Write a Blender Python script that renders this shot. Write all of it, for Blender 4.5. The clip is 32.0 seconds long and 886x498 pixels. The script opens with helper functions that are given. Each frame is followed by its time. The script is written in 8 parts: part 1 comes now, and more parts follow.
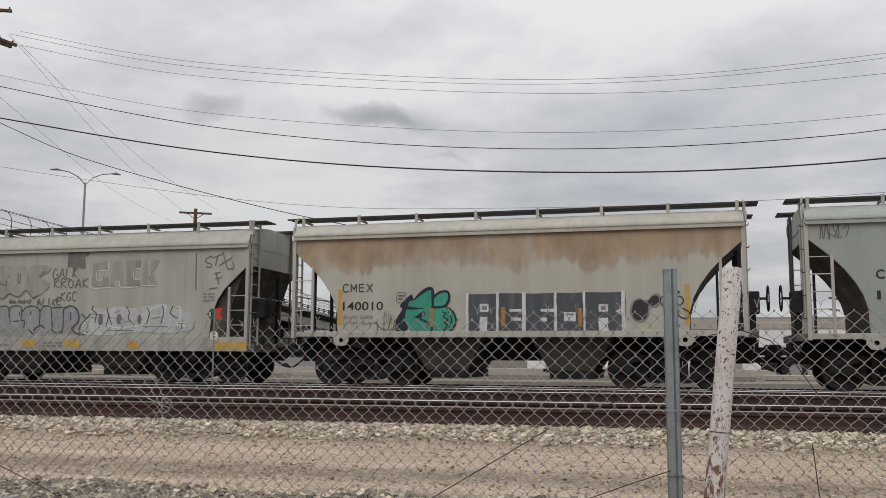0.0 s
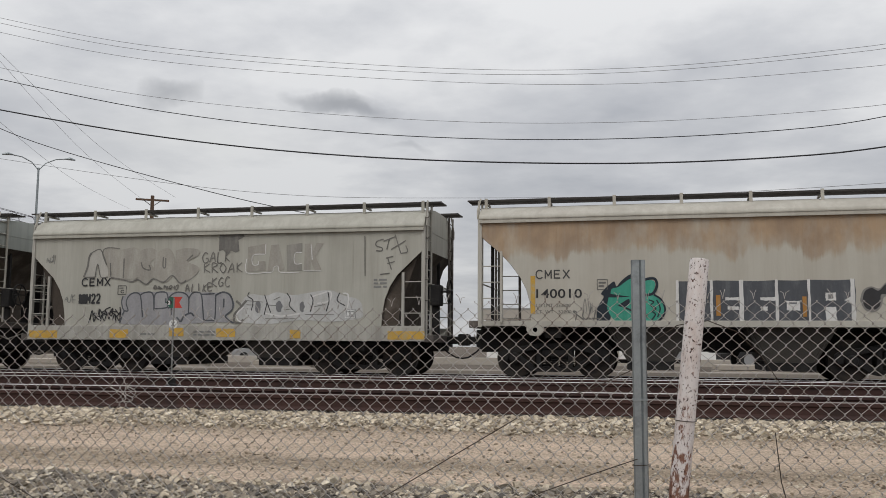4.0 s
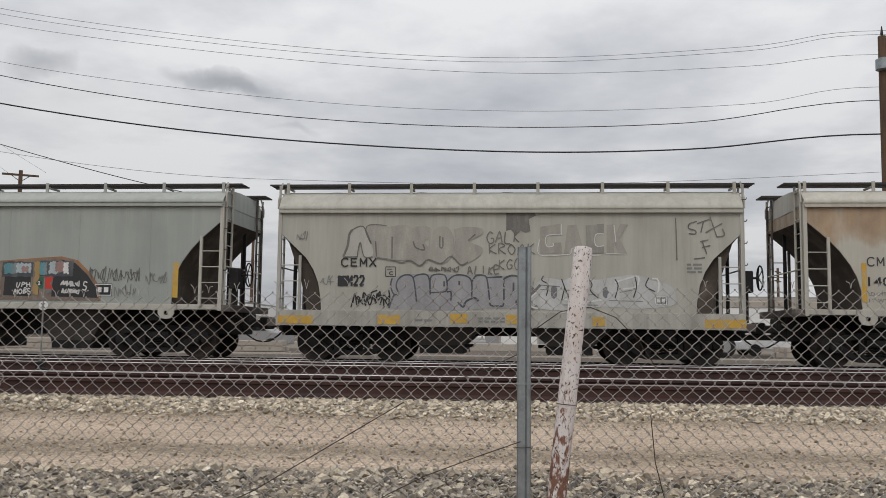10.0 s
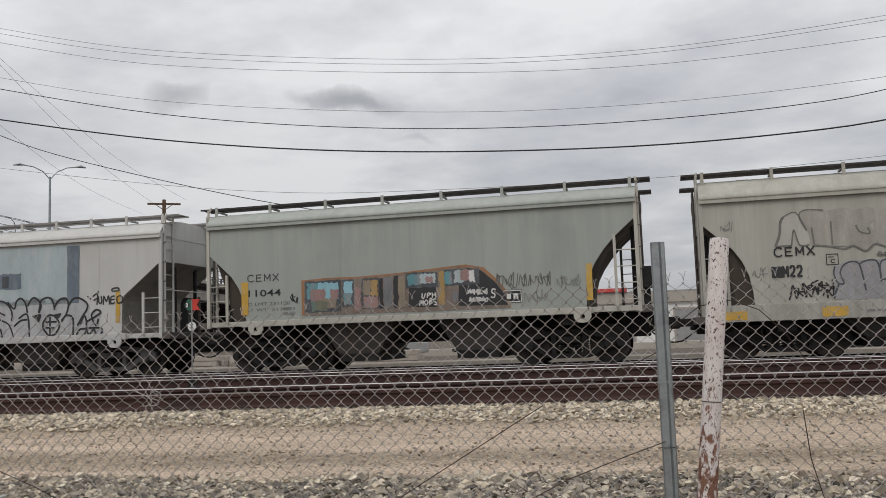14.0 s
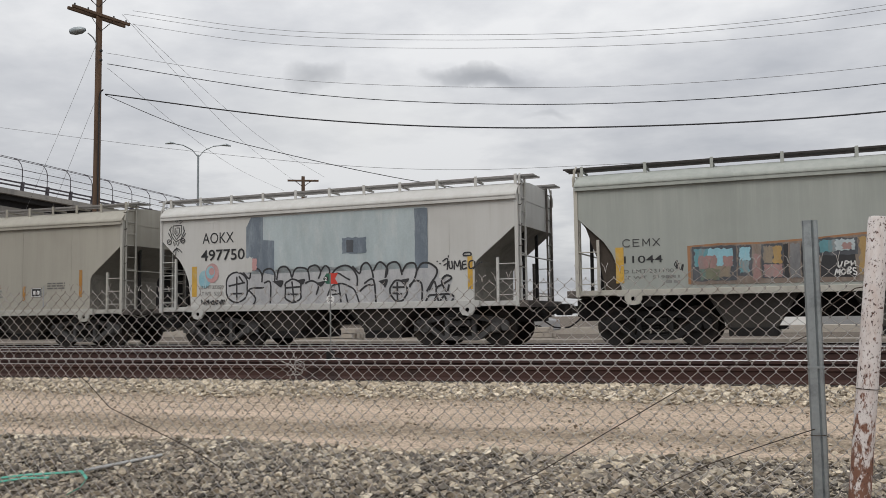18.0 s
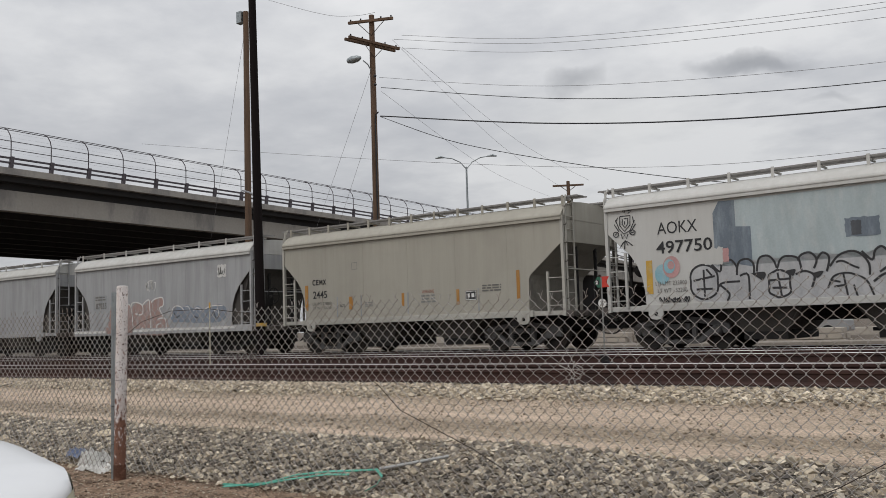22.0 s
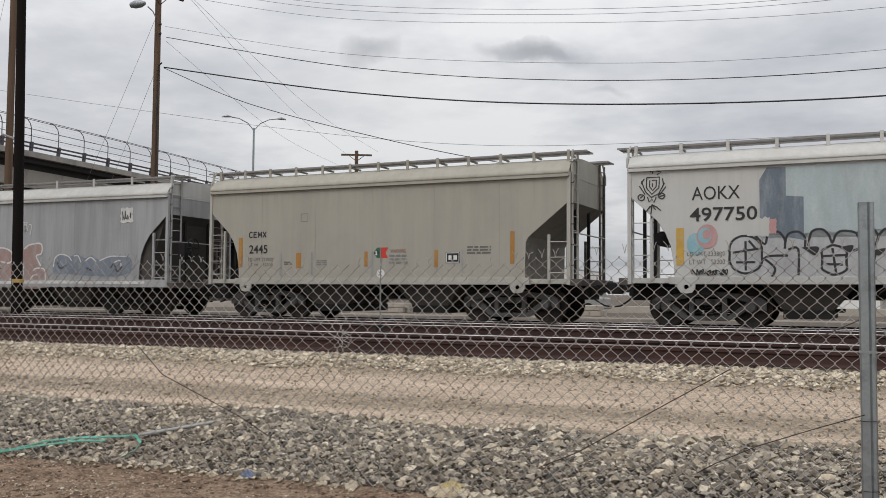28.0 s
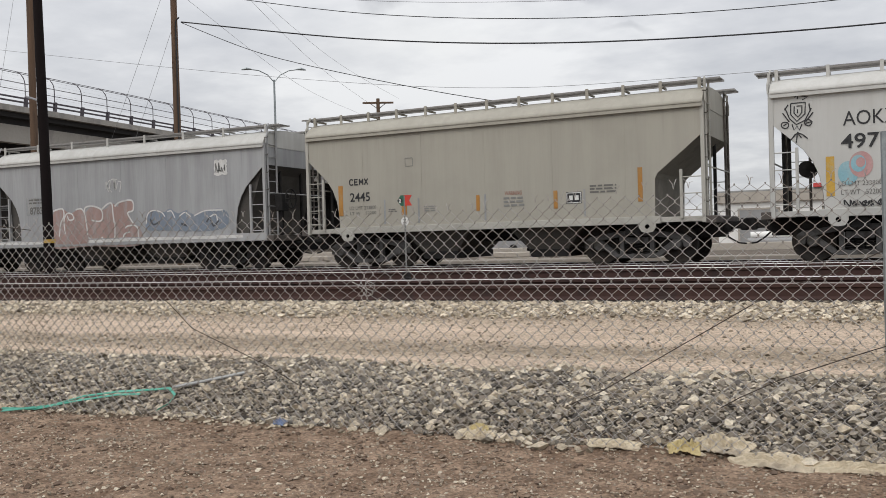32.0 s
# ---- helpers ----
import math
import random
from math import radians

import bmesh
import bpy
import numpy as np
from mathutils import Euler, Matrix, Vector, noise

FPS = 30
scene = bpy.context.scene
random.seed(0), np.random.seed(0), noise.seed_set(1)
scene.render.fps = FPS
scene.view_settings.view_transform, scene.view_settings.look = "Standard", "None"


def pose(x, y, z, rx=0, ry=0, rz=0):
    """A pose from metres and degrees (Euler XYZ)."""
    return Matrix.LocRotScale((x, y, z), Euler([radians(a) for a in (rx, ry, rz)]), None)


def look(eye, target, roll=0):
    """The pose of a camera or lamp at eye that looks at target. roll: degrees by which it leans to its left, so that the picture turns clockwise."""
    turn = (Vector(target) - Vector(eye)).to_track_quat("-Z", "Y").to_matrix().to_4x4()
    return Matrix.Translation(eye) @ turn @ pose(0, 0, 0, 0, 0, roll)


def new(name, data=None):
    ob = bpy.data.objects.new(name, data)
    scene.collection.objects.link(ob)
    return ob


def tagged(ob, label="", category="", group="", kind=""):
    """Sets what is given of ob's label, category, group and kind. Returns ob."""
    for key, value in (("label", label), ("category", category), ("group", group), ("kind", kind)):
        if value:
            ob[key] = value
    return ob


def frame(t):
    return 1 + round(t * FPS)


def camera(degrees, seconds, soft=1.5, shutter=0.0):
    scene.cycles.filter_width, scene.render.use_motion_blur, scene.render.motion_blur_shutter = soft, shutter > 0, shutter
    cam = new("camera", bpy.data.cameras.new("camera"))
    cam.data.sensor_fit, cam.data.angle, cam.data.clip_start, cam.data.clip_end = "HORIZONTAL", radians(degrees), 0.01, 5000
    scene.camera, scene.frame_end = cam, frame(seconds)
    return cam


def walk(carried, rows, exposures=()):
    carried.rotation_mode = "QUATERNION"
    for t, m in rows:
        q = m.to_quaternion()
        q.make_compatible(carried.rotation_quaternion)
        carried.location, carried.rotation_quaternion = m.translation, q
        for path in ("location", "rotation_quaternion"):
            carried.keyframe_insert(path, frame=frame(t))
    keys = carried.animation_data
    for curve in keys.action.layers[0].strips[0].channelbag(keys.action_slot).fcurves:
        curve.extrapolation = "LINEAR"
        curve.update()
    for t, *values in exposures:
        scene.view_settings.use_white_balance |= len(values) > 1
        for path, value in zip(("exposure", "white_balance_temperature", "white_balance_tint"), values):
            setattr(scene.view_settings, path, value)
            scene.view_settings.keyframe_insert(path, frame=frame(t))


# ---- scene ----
# ---- camera and path ----
EYE = 1.28
cam = camera(52.49, 32.0, 0.72)
PATH = [
    (0.0, 0.109, 11.985, 6.842, -0.249),
    (0.5, 0.041, 11.300, 6.531, -0.407),
    (1.0, 0.063, 10.219, 6.261, -0.313),
    (1.5, 0.085, 9.503, 6.111, -0.219),
    (2.0, 0.077, 9.236, 6.007, -0.280),
    (2.5, 0.059, 9.351, 6.101, -0.513),
    (3.0, 0.061, 9.635, 6.133, -0.446),
    (3.5, 0.053, 9.786, 6.186, -0.430),
    (5.5, 0.055, 6.132, 6.183, -0.386),
    (6.0, 0.026, 5.409, 6.308, -0.756),
    (6.5, -0.005, 5.156, 6.443, -1.239),
    (7.0, -0.024, 5.351, 6.455, -1.513),
    (7.5, -0.031, 5.478, 6.345, -1.831),
    (8.0, -0.036, 5.390, 6.198, -1.990),
    (8.5, -0.038, 4.970, 5.983, -1.886),
    (9.0, -0.040, 4.231, 5.782, -1.686),
    (9.5, -0.008, 3.150, 5.540, -1.134),
    (10.0, 0.030, 2.011, 5.278, -0.700),
    (10.5, 0.064, 1.516, 4.876, -0.444),
    (11.0, 0.084, 2.708, 4.391, -0.669),
    (11.5, 0.104, 5.855, 3.704, -0.518),
    (12.0, 0.129, 11.037, 2.999, -0.139),
    (12.5, 0.070, 17.726, 2.339, 1.854),
    (13.0, -0.004, 18.569, 2.626, 2.076),
    (13.5, 0.006, 13.365, 5.548, 1.491),
    (15.5, 0.042, 8.245, 5.418, 2.433),
    (16.0, 0.042, 10.943, 4.285, 2.092),
    (16.5, 0.033, 12.898, 3.576, 1.455),
    (17.0, 0.003, 14.063, 3.385, 1.051),
    (17.5, 0.021, 15.663, 3.690, 0.857),
    (18.0, -0.015, 18.712, 4.377, 0.776),
    (18.5, -0.060, 23.099, 5.048, 0.944),
    (19.0, -0.067, 30.088, 6.107, 0.854),
    (19.5, -0.071, 36.294, 6.345, 1.072),
    (20.0, -0.084, 38.201, 6.400, 2.106),
    (20.5, -0.089, 37.502, 6.501, 2.065),
    (21.0, -0.079, 36.517, 6.095, 1.745),
    (21.5, -0.063, 35.957, 5.522, 1.622),
    (22.0, -0.056, 35.781, 5.033, 1.794),
    (22.5, -0.052, 35.737, 4.691, 2.024),
    (23.0, -0.047, 35.204, 4.503, 2.535),
    (23.5, -0.047, 33.557, 4.319, 2.194),
    (24.0, -0.022, 31.168, 4.130, 1.957),
    (24.5, -0.008, 28.852, 4.075, 1.892),
    (25.0, 0.001, 27.222, 4.141, 1.964),
    (25.5, 0.008, 26.125, 4.246, 1.994),
    (26.0, 0.015, 24.829, 4.165, 1.847),
    (26.5, 0.017, 23.341, 3.827, 1.731),
    (28.5, 0.014, 22.328, 2.537, -1.054),
    (29.0, 0.010, 23.594, 2.186, -0.993),
    (29.5, 0.012, 24.383, 1.894, -0.429),
    (30.0, 0.020, 24.521, 1.618, 0.601),
    (30.5, 0.032, 24.102, 1.221, 1.264),
    (31.0, 0.041, 23.765, 0.622, 1.442),
    (31.5, 0.067, 23.910, 0.012, 1.563),
    (32.0, 0.057, 23.681, -0.596, 1.643),
]
EXPOSURES = [(0.0, -0.37), (11.0, -0.31), (12.0, -0.16), (13.0, -0.03), (13.5, -0.34), (16.0, -0.24), (17.5, -0.22), (18.3, -0.26), (19.0, -0.36), (20.5, -0.40), (22.0, -0.38), (23.5, -0.30), (25.0, -0.22), (26.0, -0.34), (26.5, -0.33), (28.5, -0.18), (30.0, -0.17), (31.0, -0.15), (32.0, -0.05)]
walk(cam, [(t, pose(x, 0, EYE, 90 + p, r, y)) for t, x, y, p, r in PATH], EXPOSURES)

# ---- sky and sun ----
world = bpy.data.worlds.new("overcast_sky")
scene.world = world
world.use_nodes = True


def node(tree, kind, at=None):
    n = tree.nodes.new(kind)
    for key, value in (at or {}).items():
        n.inputs[key].default_value = value
    return n


def ramp(tree, stops, socket):
    n = tree.nodes.new("ShaderNodeValToRGB")
    while len(n.color_ramp.elements) < len(stops):
        n.color_ramp.elements.new(0.5)
    for e, (at, c) in zip(n.color_ramp.elements, stops):
        e.position = at
        e.color = (*c, 1) if len(c) == 3 else c
    tree.links.new(socket, n.inputs[0])
    return n.outputs[0]


def sums(tree, op, a, b):
    n = tree.nodes.new("ShaderNodeMath")
    n.operation = op
    for i, v in enumerate((a, b)):
        if v is None:
            continue
        if isinstance(v, (int, float)):
            n.inputs[i].default_value = v
        else:
            tree.links.new(v, n.inputs[i])
    return n.outputs[0]


def vec(tree, op, a, b=None):
    n = tree.nodes.new("ShaderNodeVectorMath")
    n.operation = op
    for i, v in enumerate((a, b)):
        if v is None:
            continue
        if isinstance(v, tuple):
            n.inputs[i].default_value = v
        else:
            tree.links.new(v, n.inputs[i])
    return n


def mix(tree, fac, a, b, blend="MIX"):
    n = tree.nodes.new("ShaderNodeMix")
    n.data_type, n.blend_type = "RGBA", blend
    for i, v in ((0, fac), (6, a), (7, b)):
        if isinstance(v, (int, float)):
            n.inputs[i].default_value = v
        elif isinstance(v, tuple):
            n.inputs[i].default_value = (*v, 1)
        else:
            tree.links.new(v, n.inputs[i])
    return n.outputs[2]


def noise_at(tree, where, scale, detail=3.0, rough=0.55, stretch=None):
    if stretch:
        m = tree.nodes.new("ShaderNodeMapping")
        m.inputs["Scale"].default_value = stretch
        tree.links.new(where, m.inputs[0])
        where = m.outputs[0]
    n = tree.nodes.new("ShaderNodeTexNoise")
    n.inputs["Scale"].default_value, n.inputs["Detail"].default_value, n.inputs["Roughness"].default_value = scale, detail, rough
    tree.links.new(where, n.inputs["Vector"])
    return n.outputs[0]


def make_sky():
    tr = world.node_tree
    tr.nodes.clear()
    way = node(tr, "ShaderNodeTexCoord").outputs["Generated"]
    sep = node(tr, "ShaderNodeSeparateXYZ")
    tr.links.new(way, sep.inputs[0])
    up = sums(tr, "MAXIMUM", sep.outputs[2], 0.0)
    # cloud deck seen from below: directions laid on a flat layer
    lift = sums(tr, "ADD", up, 0.16)
    flat = vec(tr, "DIVIDE", way)
    both = node(tr, "ShaderNodeCombineXYZ")
    for i in range(3):
        tr.links.new(lift, both.inputs[i])
    tr.links.new(both.outputs[0], flat.inputs[1])
    broad = noise_at(tr, flat.outputs[0], 0.9, 5.0, 0.55)
    fine = noise_at(tr, flat.outputs[0], 2.6, 6.0, 0.6)
    lump = sums(tr, "ADD", sums(tr, "MULTIPLY", broad, 0.7), sums(tr, "MULTIPLY", fine, 0.3))
    deck = ramp(tr, [(0.36, (0.46, 0.475, 0.51)), (0.48, (0.60, 0.61, 0.635)), (0.58, (0.76, 0.765, 0.775))], lump)
    # overcast sky: brighter towards the zenith
    high = sums(tr, "ADD", 0.94, sums(tr, "MULTIPLY", up, 1.1))
    gain = node(tr, "ShaderNodeVectorMath")
    gain.operation = "SCALE"
    tr.links.new(deck, gain.inputs[0])
    tr.links.new(high, gain.inputs["Scale"])
    out_col = gain.outputs[0]
    # two small dark cloudlets below the deck and the bright gap beside them
    ruffle = node(tr, "ShaderNodeTexNoise", {"Scale": 9.0, "Detail": 5.0})
    tr.links.new(way, ruffle.inputs["Vector"])
    wob = vec(tr, "SCALE", vec(tr, "SUBTRACT", ruffle.outputs[1], (0.5, 0.5, 0.5)).outputs[0])
    wob.inputs["Scale"].default_value = 0.085
    bent = vec(tr, "ADD", way, wob.outputs[0]).outputs[0]
    for bearing, rise, wide, tall, dark in ((16.9, 15.1, 0.056, 0.0150, 0.62), (15.2, 14.6, 0.045, 0.010, 0.35), (27.2, 15.2, 0.034, 0.0165, 0.5), (12.0, 12.3, 0.035, 0.006, 0.22)):
        b, e = radians(bearing), radians(rise)
        c = (-math.sin(b) * math.cos(e), math.cos(b) * math.cos(e), math.sin(e))
        m = tr.nodes.new("ShaderNodeMapping")
        m.vector_type = "TEXTURE"
        m.inputs["Location"].default_value = c
        m.inputs["Rotation"].default_value = (0, radians(4), b)
        m.inputs["Scale"].default_value = (wide, wide, tall)
        tr.links.new(bent, m.inputs[0])
        d = vec(tr, "LENGTH", m.outputs[0]).outputs["Value"]
        out_col = mix(tr, ramp(tr, [(0.0, (dark,) * 3), (0.55, (dark * 0.6,) * 3), (1.0, (0, 0, 0))], d), out_col, (0.20, 0.215, 0.245))
    b, e = radians(24.5), radians(12.6)
    m = tr.nodes.new("ShaderNodeMapping")
    m.vector_type = "TEXTURE"
    m.inputs["Location"].default_value = (-math.sin(b) * math.cos(e), math.cos(b) * math.cos(e), math.sin(e))
    m.inputs["Rotation"].default_value = (0, 0, b)
    m.inputs["Scale"].default_value = (0.16, 0.16, 0.05)
    tr.links.new(bent, m.inputs[0])
    d = vec(tr, "LENGTH", m.outputs[0]).outputs["Value"]
    out_col = mix(tr, ramp(tr, [(0.0, (0.55,) * 3), (1.0, (0, 0, 0))], d), out_col, (0.86, 0.865, 0.86))
    sky = node(tr, "ShaderNodeTexSky")
    sky.sky_type, sky.sun_disc, sky.sun_elevation, sky.sun_rotation = "NISHITA", False, radians(50), radians(197)
    bg1 = node(tr, "ShaderNodeBackground", {"Strength": 1.0})
    tr.links.new(out_col, bg1.inputs[0])
    bg2 = node(tr, "ShaderNodeBackground", {"Strength": 0.006})
    tr.links.new(sky.outputs[0], bg2.inputs[0])
    both = node(tr, "ShaderNodeAddShader")
    tr.links.new(bg1.outputs[0], both.inputs[0])
    tr.links.new(bg2.outputs[0], both.inputs[1])
    tr.links.new(both.outputs[0], node(tr, "ShaderNodeOutputWorld").inputs[0])


make_sky()
sun = new("sun", bpy.data.lights.new("sun", "SUN"))
sun.data.energy, sun.data.angle, sun.data.color = 1.1, radians(35), (1.0, 0.96, 0.9)
sun.matrix_world = look((0, 0, 50), (12, 40, 0))

# ---- materials ----


def surf(name, color, rough=0.7, metal=0.0, var=0.18, scale=2.0, grain=45.0, bump=0.15, stretch=None, second=None, second_at=(0.5, 0.65), second_scale=3.0, spec=0.4, by_piece=0.0):
    """A weathered surface: colour varied at two scales, an optional second colour in patches, and fine relief."""
    m = bpy.data.materials.new(name)
    m.use_nodes = True
    tr = m.node_tree
    bs = tr.nodes["Principled BSDF"]
    at = node(tr, "ShaderNodeTexCoord").outputs["Object"]
    n1 = noise_at(tr, at, scale, 4.0, 0.6, stretch)
    n2 = noise_at(tr, at, grain, 3.0, 0.6)
    tone = sums(tr, "ADD", sums(tr, "MULTIPLY", sums(tr, "SUBTRACT", n1, 0.5), var * 3.2), sums(tr, "ADD", 1.0, sums(tr, "MULTIPLY", sums(tr, "SUBTRACT", n2, 0.5), var * 1.6)))
    if by_piece:
        g = node(tr, "ShaderNodeNewGeometry").outputs["Random Per Island"]
        tone = sums(tr, "MULTIPLY", tone, sums(tr, "ADD", 1.0 - by_piece, sums(tr, "MULTIPLY", g, 2 * by_piece)))
    base = color
    if second:
        n3 = noise_at(tr, at, second_scale, 6.0, 0.65, stretch)
        f = ramp(tr, [(second_at[0], (0, 0, 0)), (second_at[1], (1, 1, 1))], n3)
        base = mix(tr, f, color, second)
    gain = node(tr, "ShaderNodeVectorMath")
    gain.operation = "SCALE"
    if isinstance(base, tuple):
        gain.inputs[0].default_value = base
    else:
        tr.links.new(base, gain.inputs[0])
    tr.links.new(tone, gain.inputs["Scale"])
    tr.links.new(gain.outputs[0], bs.inputs["Base Color"])
    bs.inputs["Roughness"].default_value, bs.inputs["Metallic"].default_value = rough, metal
    bs.inputs["Specular IOR Level"].default_value = spec
    if bump:
        b = node(tr, "ShaderNodeBump", {"Strength": bump, "Distance": 0.01})
        tr.links.new(n2, b.inputs["Height"])
        tr.links.new(b.outputs[0], bs.inputs["Normal"])
    return m


def car_paint(name, color, streak, grime, rust=None, rust_low=2.1, rust_top=3.5, amount=0.5):
    """Old freight car paint: vertical rain streaks, grime patches, and where given a rusted band under the eave."""
    m = bpy.data.materials.new(name)
    m.use_nodes = True
    tr = m.node_tree
    bs = tr.nodes["Principled BSDF"]
    at = node(tr, "ShaderNodeTexCoord").outputs["Object"]
    run = noise_at(tr, at, 1.0, 5.0, 0.62, (3.2, 3.2, 0.22))
    fine = noise_at(tr, at, 1.0, 4.0, 0.65, (14.0, 14.0, 0.7))
    broad = noise_at(tr, at, 0.55, 4.0, 0.6)
    speck = noise_at(tr, at, 30.0, 4.0, 0.7)
    f1 = ramp(tr, [(0.42, (0, 0, 0)), (0.72, (amount,) * 3)], run)
    col = mix(tr, f1, color, streak)
    f2 = ramp(tr, [(0.50, (0, 0, 0)), (0.80, (amount * 0.8,) * 3)], fine)
    col = mix(tr, f2, col, streak)
    f3 = ramp(tr, [(0.45, (0, 0, 0)), (0.75, (0.45,) * 3)], broad)
    col = mix(tr, f3, col, grime)
    f4 = ramp(tr, [(0.60, (0, 0, 0)), (0.75, (0.25,) * 3)], speck)
    col = mix(tr, f4, col, grime)
    sep = node(tr, "ShaderNodeSeparateXYZ")
    tr.links.new(at, sep.inputs[0])
    drip = noise_at(tr, at, 1.0, 4.0, 0.7, (5.5, 5.5, 0.10))
    hang = ramp(tr, [(0.0, (0, 0, 0)), (0.5, (0.42,) * 3), (1.0, (0.6,) * 3)], sums(tr, "SUBTRACT", sums(tr, "ADD", sums(tr, "MULTIPLY", sums(tr, "SUBTRACT", sep.outputs[2], 3.35), 0.75), sums(tr, "MULTIPLY", sums(tr, "SUBTRACT", drip, 0.5), 3.6)), 0.0))
    col = mix(tr, hang, col, streak)
    if rust:
        lump = noise_at(tr, at, 1.0, 4.0, 0.58, (0.85, 0.85, 0.42))
        edge = sums(tr, "ADD", sep.outputs[2], sums(tr, "MULTIPLY", sums(tr, "SUBTRACT", lump, 0.5), 0.9))
        edge = sums(tr, "ADD", edge, sums(tr, "MULTIPLY", sums(tr, "SUBTRACT", run, 0.5), 0.8))
        band = ramp(tr, [(0.0, (0, 0, 0)), (0.34, (0.62,) * 3), (1.0, (0.85,) * 3)], sums(tr, "DIVIDE", sums(tr, "SUBTRACT", edge, rust_low), rust_top - rust_low))
        patch = ramp(tr, [(0.32, (0.42,) * 3), (0.52, (1, 1, 1))], noise_at(tr, at, 1.4, 4.0, 0.6, (1.3, 1.3, 0.55)))
        band = sums(tr, "MULTIPLY", band, patch)
        blot = ramp(tr, [(0.38, (0, 0, 0)), (0.62, (1, 1, 1))], noise_at(tr, at, 1.7, 5.0, 0.65, (1.0, 1.0, 0.6)))
        tint = mix(tr, blot, rust, (rust[0] * 0.70, rust[1] * 0.68, rust[2] * 0.70))
        tint = mix(tr, f2, tint, streak)
        col = mix(tr, band, col, tint)
    tr.links.new(col, bs.inputs["Base Color"])
    tr.links.new(ramp(tr, [(0.3, (0.5,) * 3), (0.7, (0.75,) * 3)], broad), bs.inputs["Roughness"])
    bs.inputs["Specular IOR Level"].default_value = 0.3
    b = node(tr, "ShaderNodeBump", {"Strength": 0.25, "Distance": 0.02})
    tr.links.new(noise_at(tr, at, 1.1, 2.0, 0.5), b.inputs["Height"])
    tr.links.new(b.outputs[0], bs.inputs["Normal"])
    return m


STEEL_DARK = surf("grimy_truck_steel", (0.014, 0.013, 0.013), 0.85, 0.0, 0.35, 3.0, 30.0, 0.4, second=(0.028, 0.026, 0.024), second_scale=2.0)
TRUCK_GREY = surf("dusty_cast_steel", (0.115, 0.112, 0.11), 0.8, 0.1, 0.35, 3.0, 30.0, 0.4, second=(0.05, 0.045, 0.04))
WHEEL_MAT = surf("wheel_steel", (0.028, 0.025, 0.023), 0.65, 0.3, 0.3, 4.0, 40.0, 0.2, second=(0.055, 0.042, 0.034))
BRIGHT = surf("polished_rail_head", (0.74, 0.73, 0.72), 0.36, 0.75, 0.10, 1.0, 60.0, 0.05)
RAIL_RUST = surf("rusty_rail", (0.062, 0.032, 0.027), 0.85, 0.1, 0.25, 1.5, 30.0, 0.3, second=(0.038, 0.024, 0.022))
TRACK_TIE = surf("oily_track_tie", (0.034, 0.027, 0.024), 0.95, 0.0, 0.3, 4.0, 40.0, 0.5, second=(0.06, 0.05, 0.043))
DULL_HEAD = surf("dull_rail_head", (0.30, 0.27, 0.255), 0.5, 0.6, 0.15, 1.0, 60.0, 0.05)
TIE_MAT = surf("weathered_tie", (0.085, 0.07, 0.06), 0.95, 0.0, 0.3, 4.0, 40.0, 0.5, second=(0.15, 0.13, 0.11))
GALV = surf("galvanised_steel", (0.30, 0.33, 0.34), 0.45, 0.7, 0.2, 5.0, 60.0, 0.08, second=(0.22, 0.24, 0.25), second_scale=9.0)
WIRE_MAT = surf("galvanised_wire", (0.41, 0.39, 0.37), 0.5, 0.25, 0.25, 6.0, 60.0, 0.0, second=(0.21, 0.165, 0.13), second_at=(0.5, 0.7), second_scale=1.5)
OLD_WIRE = surf("rusted_wire", (0.06, 0.045, 0.035), 0.8, 0.3, 0.25, 6.0, 60.0, 0.0)
WOOD_POLE = surf("creosoted_wood", (0.125, 0.078, 0.05), 0.9, 0.0, 0.3, 1.2, 25.0, 0.4, (1, 1, 0.12), (0.075, 0.05, 0.036))
DARK_POLE = surf("dark_tarred_wood", (0.012, 0.009, 0.009), 0.95, 0.0, 0.3, 1.2, 25.0, 0.4, (1, 1, 0.12), spec=0.12)
CABLE = surf("black_cable", (0.02, 0.02, 0.022), 0.6, 0.0, 0.1, 1.0, 10.0, 0.0)
THIN_CABLE = surf("grey_cable", (0.24, 0.24, 0.25), 0.6, 0.2, 0.1, 1.0, 10.0, 0.0)
CONCRETE = surf("bridge_concrete", (0.34, 0.32, 0.29), 0.9, 0.0, 0.15, 0.25, 6.0, 0.2, (1, 1, 0.4), (0.22, 0.21, 0.20), second_scale=0.5)
# bridge concrete with the underside's shade put into a near-black colour
SHADED_CONCRETE = surf("shaded_concrete", (0.03, 0.029, 0.03), 0.9, 0.0, 0.2, 0.3, 6.0, 0.2)
BRIDGE_STEEL = surf("painted_bridge_railing", (0.085, 0.075, 0.085), 0.6, 0.3, 0.2, 1.0, 20.0, 0.1)


